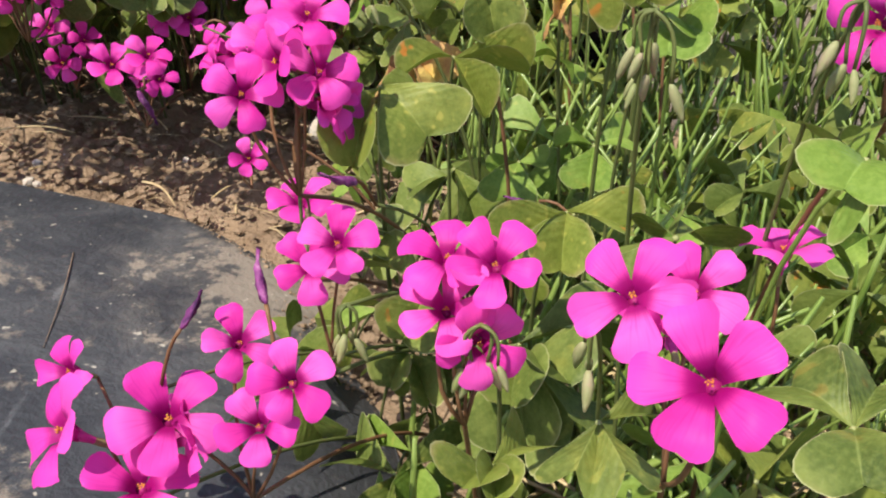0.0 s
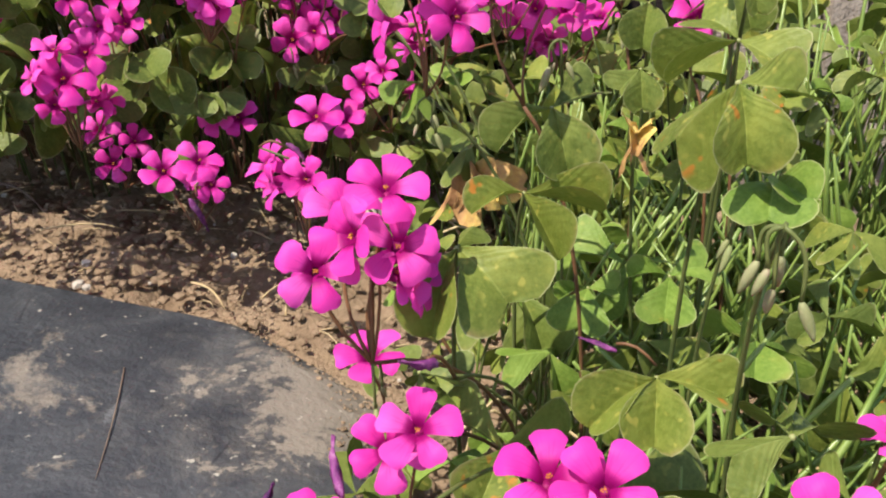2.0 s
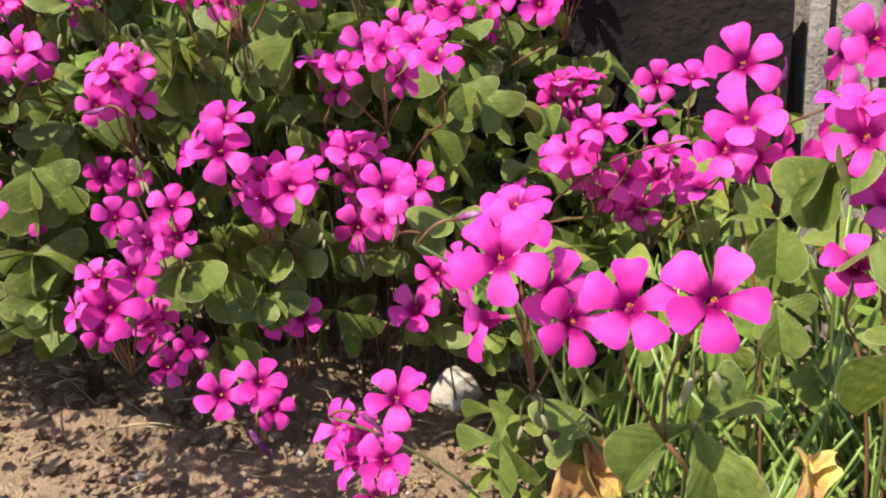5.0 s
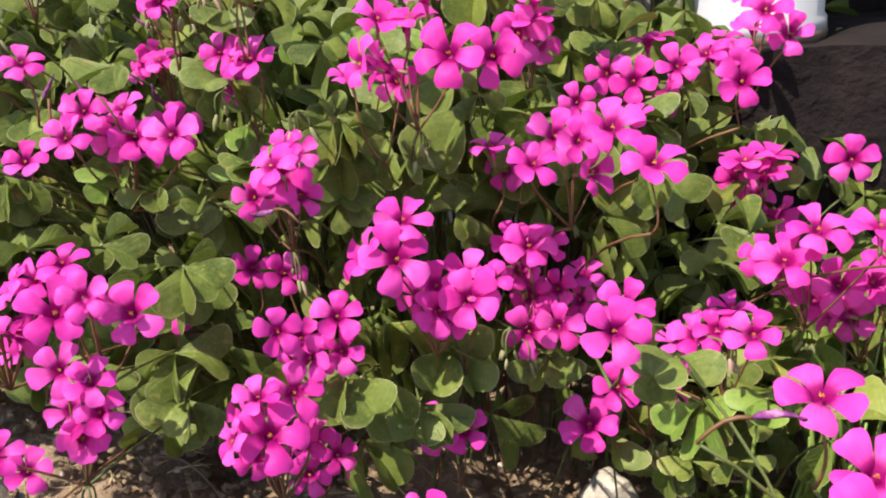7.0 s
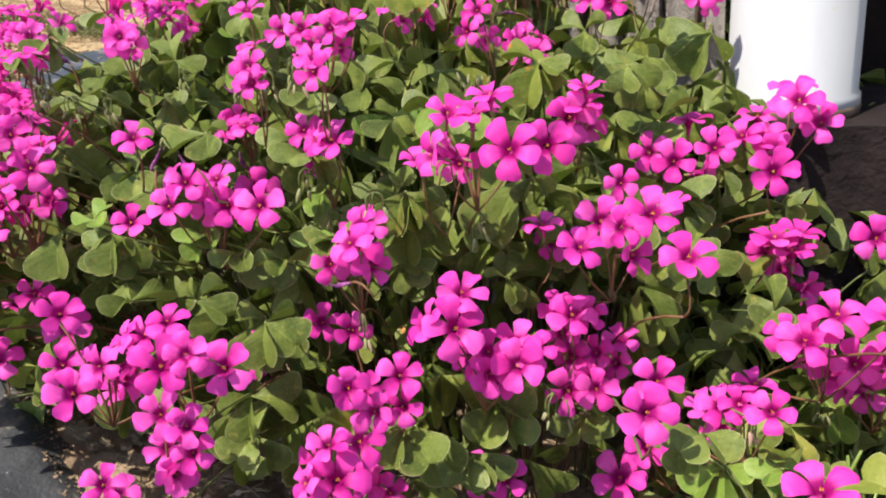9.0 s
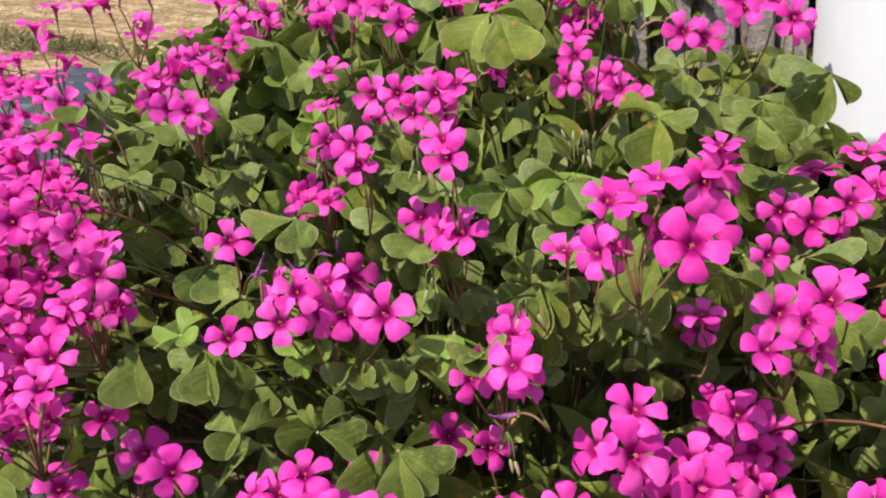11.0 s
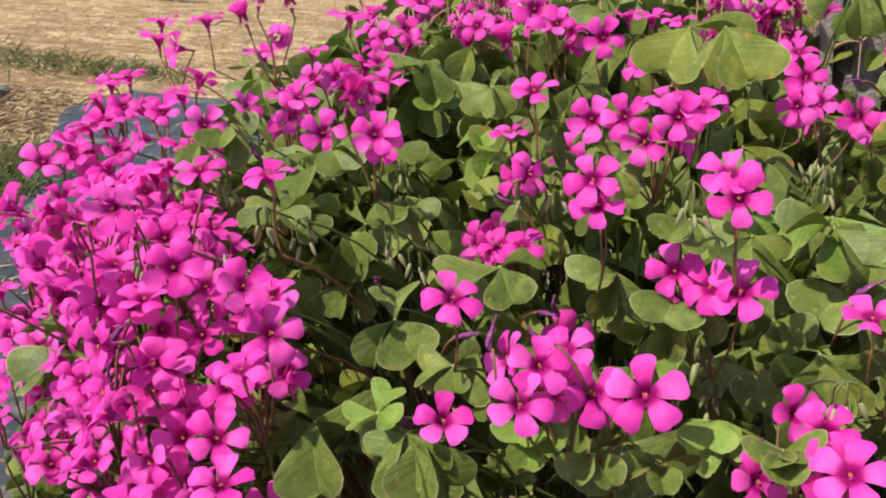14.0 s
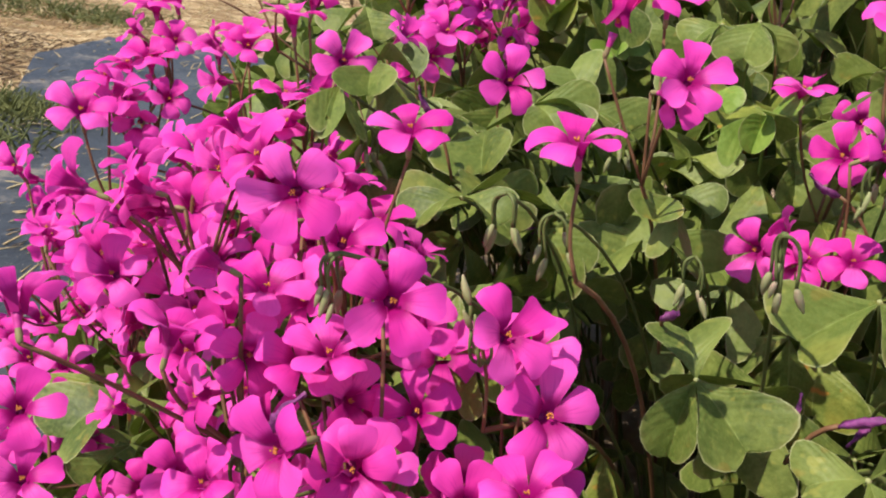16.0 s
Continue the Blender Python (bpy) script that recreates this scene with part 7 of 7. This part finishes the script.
bud_cluster((-0.0524, 0.4168, 0.0858), (-0.087, 0.473), 4, 0.0061)
bud_cluster((0.0127, 0.3817, 0.1018), (-0.033, 0.465), 4, 0.0065)
bud_cluster((-0.1163, 0.3903, 0.1784), (-0.124, 0.448), 5, 0.0069)
withered_flower((-0.1221, 0.3649, 0.1656), (-0.140, 0.461), (-0.44, 0.20, -0.14), 0.0089)
bud_cluster((-0.1027, 0.5027, 0.2145), (-0.124, 0.532), 5, 0.0060, -1.0)
withered_flower((-0.2103, 0.4138, 0.1917), (-0.190, 0.465), (0.51, -0.41, 0.40), 0.0095)
bud_cluster((-0.2274, 0.4071, 0.2141), (-0.216, 0.446), 5, 0.0056)
withered_flower((-0.1873, 0.4248, 0.1940), (-0.176, 0.479), (0.48, -0.35, 0.16), 0.0088)
bud_cluster((-0.0376, 0.4742, 0.1191), (-0.052, 0.517), 3, 0.0068)
bud_cluster((-0.1560, 0.4644, 0.1565), (-0.163, 0.500), 3, 0.0072)
bud_cluster((-0.2700, 0.4280, 0.2140), (-0.258, 0.479), 5, 0.0062)
bud_cluster((-0.2474, 0.5073, 0.2102), (-0.211, 0.536), 4, 0.0063)
bud_cluster((-0.0975, 0.5098, 0.2139), (-0.122, 0.526), 4, 0.0067, -1.0)
bud_cluster((-0.0980, 0.5038, 0.2035), (-0.116, 0.523), 4, 0.0066)
bud_cluster((-0.1495, 0.4115, 0.2219), (-0.156, 0.456), 4, 0.0069)
bud_cluster((-0.1975, 0.4639, 0.2108), (-0.192, 0.505), 4, 0.0064)
withered_flower((-0.1986, 0.3896, 0.2028), (-0.183, 0.449), (-0.04, 0.15, 0.26), 0.0081)
withered_flower((-0.1866, 0.3918, 0.2015), (-0.173, 0.445), (-0.62, 0.22, 0.42), 0.0085)
withered_flower((-0.1849, 0.4359, 0.1911), (-0.186, 0.488), (0.16, -0.45, 0.71), 0.0096)
withered_flower((-0.2262, 0.4004, 0.1750), (-0.199, 0.455), (-0.81, -0.14, 0.79), 0.0103)
withered_flower((-0.0987, 0.4440, 0.1928), (-0.100, 0.491), (0.17, -0.06, 0.26), 0.0102)
withered_flower((-0.2692, 0.4988, 0.1972), (-0.247, 0.536), (-0.99, -0.41, 0.36), 0.0102)
withered_flower((-0.2413, 0.4350, 0.2004), (-0.215, 0.489), (-0.03, -0.59, 0.38), 0.0098)
bud_cluster((-0.1471, 0.4055, 0.1836), (-0.148, 0.464), 3, 0.0072)
withered_flower((-0.0867, 0.5254, 0.2406), (-0.107, 0.551), (-0.23, -0.11, 0.03), 0.0083)
bud_cluster((-0.2727, 0.4071, 0.2152), (-0.237, 0.456), 4, 0.0062, -1.0)
bud_cluster((-0.2621, 0.4360, 0.2079), (-0.229, 0.479), 4, 0.0062)
bud_cluster((-0.3099, 0.4862, 0.2144), (-0.283, 0.514), 5, 0.0075)
bud_cluster((-0.1871, 0.4749, 0.2111), (-0.183, 0.501), 5, 0.0072)
bud_cluster((-0.2329, 0.4596, 0.1914), (-0.218, 0.498), 4, 0.0069)
withered_flower((-0.3017, 0.3946, 0.2000), (-0.275, 0.454), (0.42, -0.12, 0.85), 0.0100)
withered_flower((-0.2050, 0.4733, 0.2157), (-0.202, 0.512), (-0.84, 0.04, 0.62), 0.0088)
withered_flower((-0.2110, 0.4558, 0.1696), (-0.187, 0.500), (0.44, -0.12, 0.85), 0.0083)
withered_flower((-0.1957, 0.4562, 0.1627), (-0.174, 0.487), (-0.46, -0.58, -0.24), 0.0091)
bud_cluster((-0.2933, 0.4004, 0.2123), (-0.248, 0.448), 4, 0.0069)
withered_flower((-0.2928, 0.4818, 0.2328), (-0.252, 0.515), (-0.24, -0.06, 0.68), 0.0085)

# ---- filling growth under the placed leaves ----
CANOPY = ((-0.46, 0.50, 0.07), (-0.41, 0.53, 0.11), (-0.33, 0.45, 0.14), (-0.28, 0.50, 0.20), (-0.23, 0.60, 0.23), (-0.19, 0.42, 0.15), (-0.13, 0.44, 0.17), (-0.08, 0.50, 0.20), (-0.05, 0.58, 0.23), (0.0, 0.52, 0.19), (0.03, 0.47, 0.14), (0.09, 0.50, 0.13), (-0.30, 0.70, 0.235), (-0.15, 0.66, 0.265), (-0.22, 0.76, 0.265), (-0.07, 0.70, 0.27), (-0.38, 0.66, 0.14))


def canopy(x, y):
    """Height of the leaf canopy of the mound over the slope."""
    s = w = 0.0
    for a, b, h in CANOPY:
        k = 1.0 / (1e-4 + (x - a) ** 2 + (y - b) ** 2) ** 2
        s, w = s + k * h, w + k
    front = 0.405 + 0.08 * max(0.0, x + 0.04) / 0.2 + 0.10 * max(0.0, -0.36 - x) / 0.1
    f = min(1.0, max(0.0, (y - front) / 0.05)) * min(1.0, max(0.0, (x + 0.49) / 0.05)) * min(1.0, max(0.0, (0.86 - y) / 0.05))
    return s / w * math.sqrt(f)


def right_canopy(x, y):
    """Height of the looser plant beside the path."""
    if not (-0.01 < x < 0.36 and 0.03 < y < 0.56):
        return 0.0
    edge = min(1.0, (x + 0.01) / 0.05, (y - 0.03) / 0.04)
    back = 0.05 * min(1.0, max(0.0, (y - 0.36) / 0.10)) * min(1.0, max(0.0, (x - 0.10) / 0.06))
    return (0.07 + back + 0.05 * min(1.0, max(0.0, (y - 0.12) / 0.25))) * math.sqrt(max(0.0, edge))


# rough way from the mound to the camera; keeps placed leaves in view
TO_CAMERA = Vector((0.12, -0.80, 0.58)).normalized()


def hides_from_camera(p, gap=0.017, reach=0.09):
    """True where a fill leaf at p would hide an open flower or placed leaf in the camera's view."""
    # most heads face the camera, so their facing serves as line of sight
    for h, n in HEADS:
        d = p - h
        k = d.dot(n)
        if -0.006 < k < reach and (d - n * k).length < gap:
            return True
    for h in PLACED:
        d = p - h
        k = d.dot(TO_CAMERA)
        if -0.004 < k < 0.08 and (d - TO_CAMERA * k).length < 0.013:
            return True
    return False


def carpet(name, label, leaves, seed):
    """Many small leaves on their stalks in one mesh. leaves: hub, size, kind index, lean, turn, dip."""
    r = random.Random(seed)
    shapes = [leaflet_shape(k, 10, 2) for k in range(8)]
    verts, faces, uvs, mats = [], [], [], []
    for hub, size, kind, lean, turn, dip in leaves:
        hub = Vector(hub)
        q = Vector((lean[0], lean[1], 1)).to_track_quat("Z", "Y").to_matrix()
        for k in range(3):
            sv, sf, su = shapes[r.randrange(8)]
            m = q @ Matrix.Rotation(radians(turn + 120 * k + r.uniform(-12, 12)), 3, "Z") @ Matrix.Rotation(math.atan(dip) + r.uniform(-0.2, 0.2), 3, "Y") @ Matrix.Rotation(r.uniform(-0.3, 0.3), 3, "X")
            b = len(verts)
            verts += [hub + (m @ Vector(p)) * size for p in sv]
            faces += [tuple(i + b for i in f) for f in sf]
            uvs += su
            mats += [kind] * len(sf)
        foot = Vector((hub.x + r.uniform(-0.015, 0.015), hub.y + r.uniform(0.01, 0.035), 0))
        foot.z = max(ground_z(foot.x, foot.y) - 0.004, hub.z - r.uniform(0.03, 0.05))
        tv, tf = tube(bend(foot, hub, (0, 0.006, 0), 4), [0.0006, 0.0005, 0.0005, 0.0004], 3)
        b = len(verts)
        verts += tv
        faces += [tuple(i + b for i in f) for f in tf]
        uvs += [(0.3, 0.3)] * len(tv)
        mats += [3] * len(tf)
    me = mesh(name, verts, faces, LEAF, uvs)
    for mat in (LEAF_OLD, LEAF_FRESH, STEM):
        me.materials.append(mat)
    crease(me, uvs)
    me.polygons.foreach_set("material_index", np.array(mats, dtype=np.int32))
    return tagged(new(name, me), label, "foliage", kind="stuff")


def fill_mound(count, low_count):
    r = random.Random(11)
    done = 0
    while done < count:
        x, y = r.uniform(-0.48, 0.12), r.uniform(0.36, 0.84)
        h = canopy(x, y)
        p = Vector((x, y, ground_z(x, y) + h - r.uniform(0.005, 0.035)))
        if h < 0.07 or hides_from_camera(p, 0.015, 0.05):
            continue
        loose_leaf(p, r.uniform(0.015, 0.024), "green" if r.random() < 0.85 else "old", (r.uniform(-0.4, 0.4), r.uniform(-0.6, 0.2)), r.uniform(0, 120), r.uniform(0.4, 1.2))
        done += 1
    low = []
    while len(low) < low_count:
        x, y = r.uniform(-0.48, 0.12), r.uniform(0.355, 0.84)
        h = canopy(x, y)
        if h < 0.05:
            continue
        p = Vector((x, y, ground_z(x, y) + max(0.05 + 0.5 * (0.46 - y) if y < 0.46 else 0.015, h - (r.uniform(0.0, 0.03) if len(low) < 650 else r.uniform(0.02, 0.13)))))
        if hides_from_camera(p, 0.012, 0.035) or (y < 0.47 and p.z < 0.13 and r.random() < 0.6):
            continue
        low.append((p, r.uniform(0.015, 0.023), 0 if r.random() < 0.85 else 1, (r.uniform(-0.45, 0.45), r.uniform(-0.6, 0.2)), r.uniform(0, 120), r.uniform(0.35, 1.3)))
    carpet("mound_foliage", "dense shaded sorrel leaves filling the inside of the mound", low, 21)


def fill_right(count, low_count, stems):
    r = random.Random(12)
    done = 0
    while done < count:
        x, y = r.uniform(0.0, 0.34), r.uniform(0.08, 0.55)
        if done > 34:
            x, y = r.uniform(0.17, 0.34), r.uniform(0.44, 0.56)
        h = right_canopy(x, y)
        p = Vector((x, y, ground_z(x, y) + h - r.uniform(0.0, 0.05)))
        if h < 0.05 or hides_from_camera(p, 0.02, 0.12) or (p - Vector((0.04, 0.02, 0.16))).length < 0.12:
            continue
        kind = ("old", "old", "green", "fresh")[r.randrange(4)]
        loose_leaf(p, r.uniform(0.012, 0.016) if kind == "fresh" else r.uniform(0.017, 0.026), kind, (r.uniform(-0.6, 0.4), r.uniform(-0.8, 0.2)), r.uniform(0, 120), r.uniform(0.1, 0.7))
        done += 1
    low = []
    while len(low) < low_count:
        x, y = r.uniform(-0.005, 0.36), r.uniform(0.06, 0.56)
        h = right_canopy(x, y)
        if h < 0.03:
            continue
        p = Vector((x, y, ground_z(x, y) + max(0.012, h * r.uniform(0.15, 1.0))))
        if hides_from_camera(p, 0.016, 0.09) or (p - Vector((0.04, 0.02, 0.16))).length < 0.10:
            continue
        low.append((p, r.uniform(0.009, 0.019), (1, 1, 2, 1, 0)[r.randrange(5)], (r.uniform(-0.6, 0.6), r.uniform(-0.8, 0.3)), r.uniform(0, 120), r.uniform(0.0, 0.6)))
    carpet("low_clover_foliage", "small bright green clover-like leaves between the stems", low, 22)
    blades, dry = [], []
    for k in range(stems):
        x, y = r.uniform(0.03, 0.36), r.uniform(0.13, 0.47)
        h = right_canopy(x, y) * r.uniform(0.5, 1.05)
        a = Vector((x, y, ground_z(x, y) - 0.004))
        lean = r.gauss(-0.012, 0.034)
        b = a + Vector((abs(lean) if x + lean < 0.045 else lean, r.gauss(-0.006, 0.028), h))
        w = r.uniform(0.0006, 0.0015)
        sway = Vector((r.gauss(0, 0.004), r.gauss(0, 0.004), 0))
        if k < 300:
            one = thing("green_stem", a, "upright pale green juicy stem without a leaf", "stem", "green stems")
            stalk("stalk", one, (0, 0, 0), b - a, w * 1.2, w * 0.5, GRASSY, sway, 6)
        else:
            blades.append(tube(bend(a, b, sway, 5), [w * 1.2, w * 1.1, w, w * 0.9, w * 0.5], 4))
        if k % 2:
            c = Vector((x + r.uniform(-0.03, 0.03), y, ground_z(x, y) + r.uniform(0.002, 0.015)))
            t = r.uniform(0, 6.28)
            e = c + Vector((math.cos(t), math.sin(t), r.uniform(-0.1, 0.4))) * r.uniform(0.015, 0.05)
            dry.append(tube(bend(c, e, (0, 0, r.uniform(0, 0.008)), 4), 0.0007, 3))
    tagged(new("green_stems", mesh("green_stems", *joined(blades), GRASSY)), "thicket of upright pale green juicy stems", "stems", kind="stuff")
    tagged(new("dry_stems", mesh("dry_stems", *joined(dry), STRAW)), "dry straw-coloured stems lying at the foot of the plants", "straw", kind="stuff")


def back_clusters(count):
    """Flower heads that stand over the back of the mound."""
    r = random.Random(51)
    for k in range(count):
        x, y = r.uniform(-0.31, -0.04), r.uniform(0.58, 0.76)
        z = ground_z(x, y) + canopy(x, y) + r.uniform(0.0, 0.034)
        heads = []
        for q in range(r.randint(3, 5)):
            a = q * 1.4 + r.random()
            d = r.uniform(0.006, 0.014)
            n = Vector((0.7 * math.cos(a) - 0.1, 0.7 * math.sin(a) - 0.4, 0.75)).normalized()
            heads.append((x + d * math.cos(a), y + d * math.sin(a), z + r.uniform(-0.006, 0.006), n.x, n.y, n.z, r.uniform(0, 72), r.uniform(14, 17), r.uniform(-3, 25)))
        flower_cluster(heads, 0.022, (x + r.uniform(-0.02, 0.02), y + r.uniform(-0.01, 0.02)))


back_clusters(20)
fill_mound(150, 1680)
fill_right(50, 410, 900)

# ---- loose soil, straw and grass ----


def crumbs(name, label, count, area, size, mat, seed, flat=0.7, spill=0.0):
    """Loose lumps strewn over the ground, in one mesh. spill: how far they lie out on the sheet instead."""
    r = random.Random(seed)
    bm = bmesh.new()
    bmesh.ops.create_icosphere(bm, subdivisions=1, radius=1)
    sv, sf = [Vector(v.co) for v in bm.verts], [tuple(v.index for v in f.verts) for f in bm.faces]
    bm.free()
    pieces = []
    while len(pieces) < count:
        x, y = r.uniform(area[0], area[1]), r.uniform(area[2], area[3])
        if spill:
            x = sheet_right(y) + 0.004 - spill * r.random() ** 2.2
        elif x < sheet_right(y) + 0.004:
            continue
        s = size * r.random() ** 4 + 0.0004
        c = Vector((x, y, (sheet_z(x, y, sheet_right(y)) if spill else ground_z(x, y)) + s * 0.15))
        m = Matrix.Rotation(r.uniform(0, 6.28), 3, "Z")
        pieces.append(([c + m @ Vector((p.x * s * r.uniform(0.7, 1.3), p.y * s * r.uniform(0.7, 1.2), p.z * s * flat * r.uniform(0.7, 1.2))) for p in sv], sf))
    tagged(new(name, mesh(name, *joined(pieces), mat, smooth=False)), label, "soil", kind="stuff")


crumbs("soil_crumbs", "loose brown soil crumbs on the bare strip", 6500, (-0.42, 0.16, 0.16, 0.52), 0.0032, GROUND, 31, 0.6)
crumbs("spilled_soil", "fine brown soil spilled over the edge of the black sheet", 3000, (-0.42, 0.0, 0.24, 0.60), 0.0012, GROUND, 33, 0.45, 0.03)
crumbs("pale_grit", "pale grit and tiny stones strewn over the soil", 70, (-0.36, 0.12, 0.2, 0.50), 0.003, STONE, 32, 0.8)


def strewn(name, label, count, spot, length, width, lift, mat, seed, category):
    """Thin dry or green blades in one mesh. spot(r) gives x, y; lift: how steeply they stand."""
    r = random.Random(seed)
    pieces = []
    for k in range(count):
        x, y = spot(r)
        a = r.uniform(0, 6.28)
        L = length * r.uniform(0.4, 1.2)
        s = r.uniform(0, lift)
        p = Vector((x, y, ground_z(x, y) + 0.001))
        d = Vector((math.cos(a) * math.cos(s), math.sin(a) * math.cos(s), math.sin(s))) * L
        w = width * r.uniform(0.5, 1.3)
        pieces.append(tube(bend(p, p + d, (r.gauss(0, 0.08) * L, r.gauss(0, 0.08) * L, 0.06 * L), 4), [w, w, w * 0.8, w * 0.2], 3))
    tagged(new(name, mesh(name, *joined(pieces), mat)), label, category, kind="stuff")


def field_spot(r):
    while True:
        d = 0.9 + 3.6 * r.random() ** 1.6
        a = radians(r.uniform(86, 150))
        x, y = d * math.cos(a), d * math.sin(a)
        if -0.8 * x + 0.75 * y > 0.95 + 0.2 * noise.noise((x * 3, y * 3, 0)):
            return x, y


TUFTS = ((-0.83, 1.05, 0.050), (-0.82, 1.08, 0.030), (-1.31, 1.74, 0.090), (-1.09, 1.73, 0.070), (-0.79, 0.96, 0.030))


def tuft_spot(r):
    cx, cy, s = TUFTS[r.randrange(len(TUFTS))]
    return r.gauss(cx, s), r.gauss(cy, s * 0.7)


ROTTED = plain("rotted_brown_stalk", [(0.3, (0.07, 0.045, 0.028)), (0.7, (0.20, 0.13, 0.075))], 60, 0.9, 0.4, 0.001)


def debris_spot(r):
    return r.gauss(-0.60, 0.05), r.gauss(0.76, 0.05)


strewn("dry_grass", "dry straw-coloured cut grass covering the field", 14000, field_spot, 0.028, 0.0009, 0.45, STRAW, 41, "dry grass")
strewn("grass_tuft", "short dull green grass tufts in the dry field", 2600, tuft_spot, 0.030, 0.0010, 1.0, BLADE, 42, "grass")
def edge_spot(r):
    y = r.uniform(0.72, 1.5)
    return sheet_left(y) + r.gauss(-0.08, 0.07), y


strewn("dark_litter", "dark brown rotted stalks and crumbs along the sheet's edge", 1500, edge_spot, 0.018, 0.0009, 0.4, ROTTED, 46, "litter")
strewn("straw_litter", "brown straw and crumbled soil scattered on the sheet", 500, debris_spot, 0.022, 0.0007, 0.4, CLOD, 43, "litter")


def soil_spot(r):
    while True:
        x, y = r.uniform(-0.42, 0.1), r.uniform(0.3, 0.5)
        if x > sheet_right(y):
            return x, y


strewn("soil_litter", "fine dry stalk bits on the soil", 160, soil_spot, 0.02, 0.0004, 0.3, STRAW, 44, "litter")


DRY = plain("dry_brown_stalk", [(0.3, (0.20, 0.10, 0.06)), (0.7, (0.44, 0.29, 0.20))], 80, 0.7, 0.3, 0.0005)


def back_stalks(count):
    """Thin dry stalks and seed pods that stand at the back of the mound."""
    r = random.Random(45)
    pieces = []
    for k in range(count):
        x, y = r.uniform(-0.32, -0.04), r.uniform(0.66, 0.80)
        h = canopy(x, y) + r.uniform(-0.03, 0.030)
        a = Vector((x, y, ground_z(x, y)))
        b = a + Vector((r.gauss(0, 0.02), r.gauss(0, 0.02), h))
        pieces.append(tube(bend(a, b, (r.gauss(0, 0.006), 0, 0), 5), [0.0006, 0.0005, 0.0005, 0.0004, 0.0003], 3))
        for q in range(2):
            e = b + Vector((r.gauss(0, 0.008), r.gauss(0, 0.008), r.uniform(-0.012, 0.004)))
            pieces.append(tube(bend(b, e, (0, 0, 0.003), 4), [0.0003, 0.0006, 0.0012, 0.0003], 4))
    tagged(new("dry_stalks", mesh("dry_stalks", *joined(pieces), DRY)), "thin brown spent stalks with small dry pods", "stalks", kind="stuff")


back_stalks(220)


def far_edging():
    """A dark board on edge along the far side of the dry field."""
    v, f = rough_box(-0.9, 0.9, -0.03, 0.03, -0.05, 0.13, 0.05, 0.008, 12)
    m = Matrix.Translation((-2.60, 2.95, ground_z(-2.4, 2.95))) @ Matrix.Rotation(radians(33), 4, "Z")
    tagged(new("edging_board", mesh("edging_board", [m @ q for q in v], f, TIMBER, smooth=False)), "dark brown edging board beyond the dry grass", "edging")


far_edging()


def twig(a, b, bow, thick, mat, label):
    a, b = (Vector((x, y, sheet_z(x, y, sheet_right(y)) + thick if x < sheet_right(y) else ground_z(x, y) + 0.004)) for x, y in (a, b))
    v, f = tube(bend((0, 0, 0), b - a, bow, 8), [thick, thick, thick * 0.95, thick * 0.9, thick * 0.85, thick * 0.75, thick * 0.6, thick * 0.4], 5)
    thing("twig", a, label, "twig", "twigs", me=mesh("twig", v, f, mat))


twig((-0.098, 0.372), (-0.078, 0.352), (0.001, 0.002, 0.002), 0.0006, STRAW, "short dry stalk lying on the bare soil")
twig((-0.18, 0.405), (-0.145, 0.418), (0.002, 0.003, 0.002), 0.0005, STRAW, "short dry stalk lying on the bare soil")
twig((-0.50, 0.52), (-0.44, 0.49), (0.0, 0.004, 0.002), 0.0006, TWIG, "thin dark curved stalk lying on the black sheet")
twig((-0.23, 0.45), (-0.19, 0.43), (0.0, 0.004, 0.004), 0.0007, TWIG, "thin dark twig lying on the soil by the plants")
# rod added in place of a crack line in the sheet
twig((-0.0984, 0.2935), (-0.0862, 0.235), (0.0008, 0.0, 0.0), 0.0003, TWIG, "dark thin rod standing in for a crack in the black sheet")
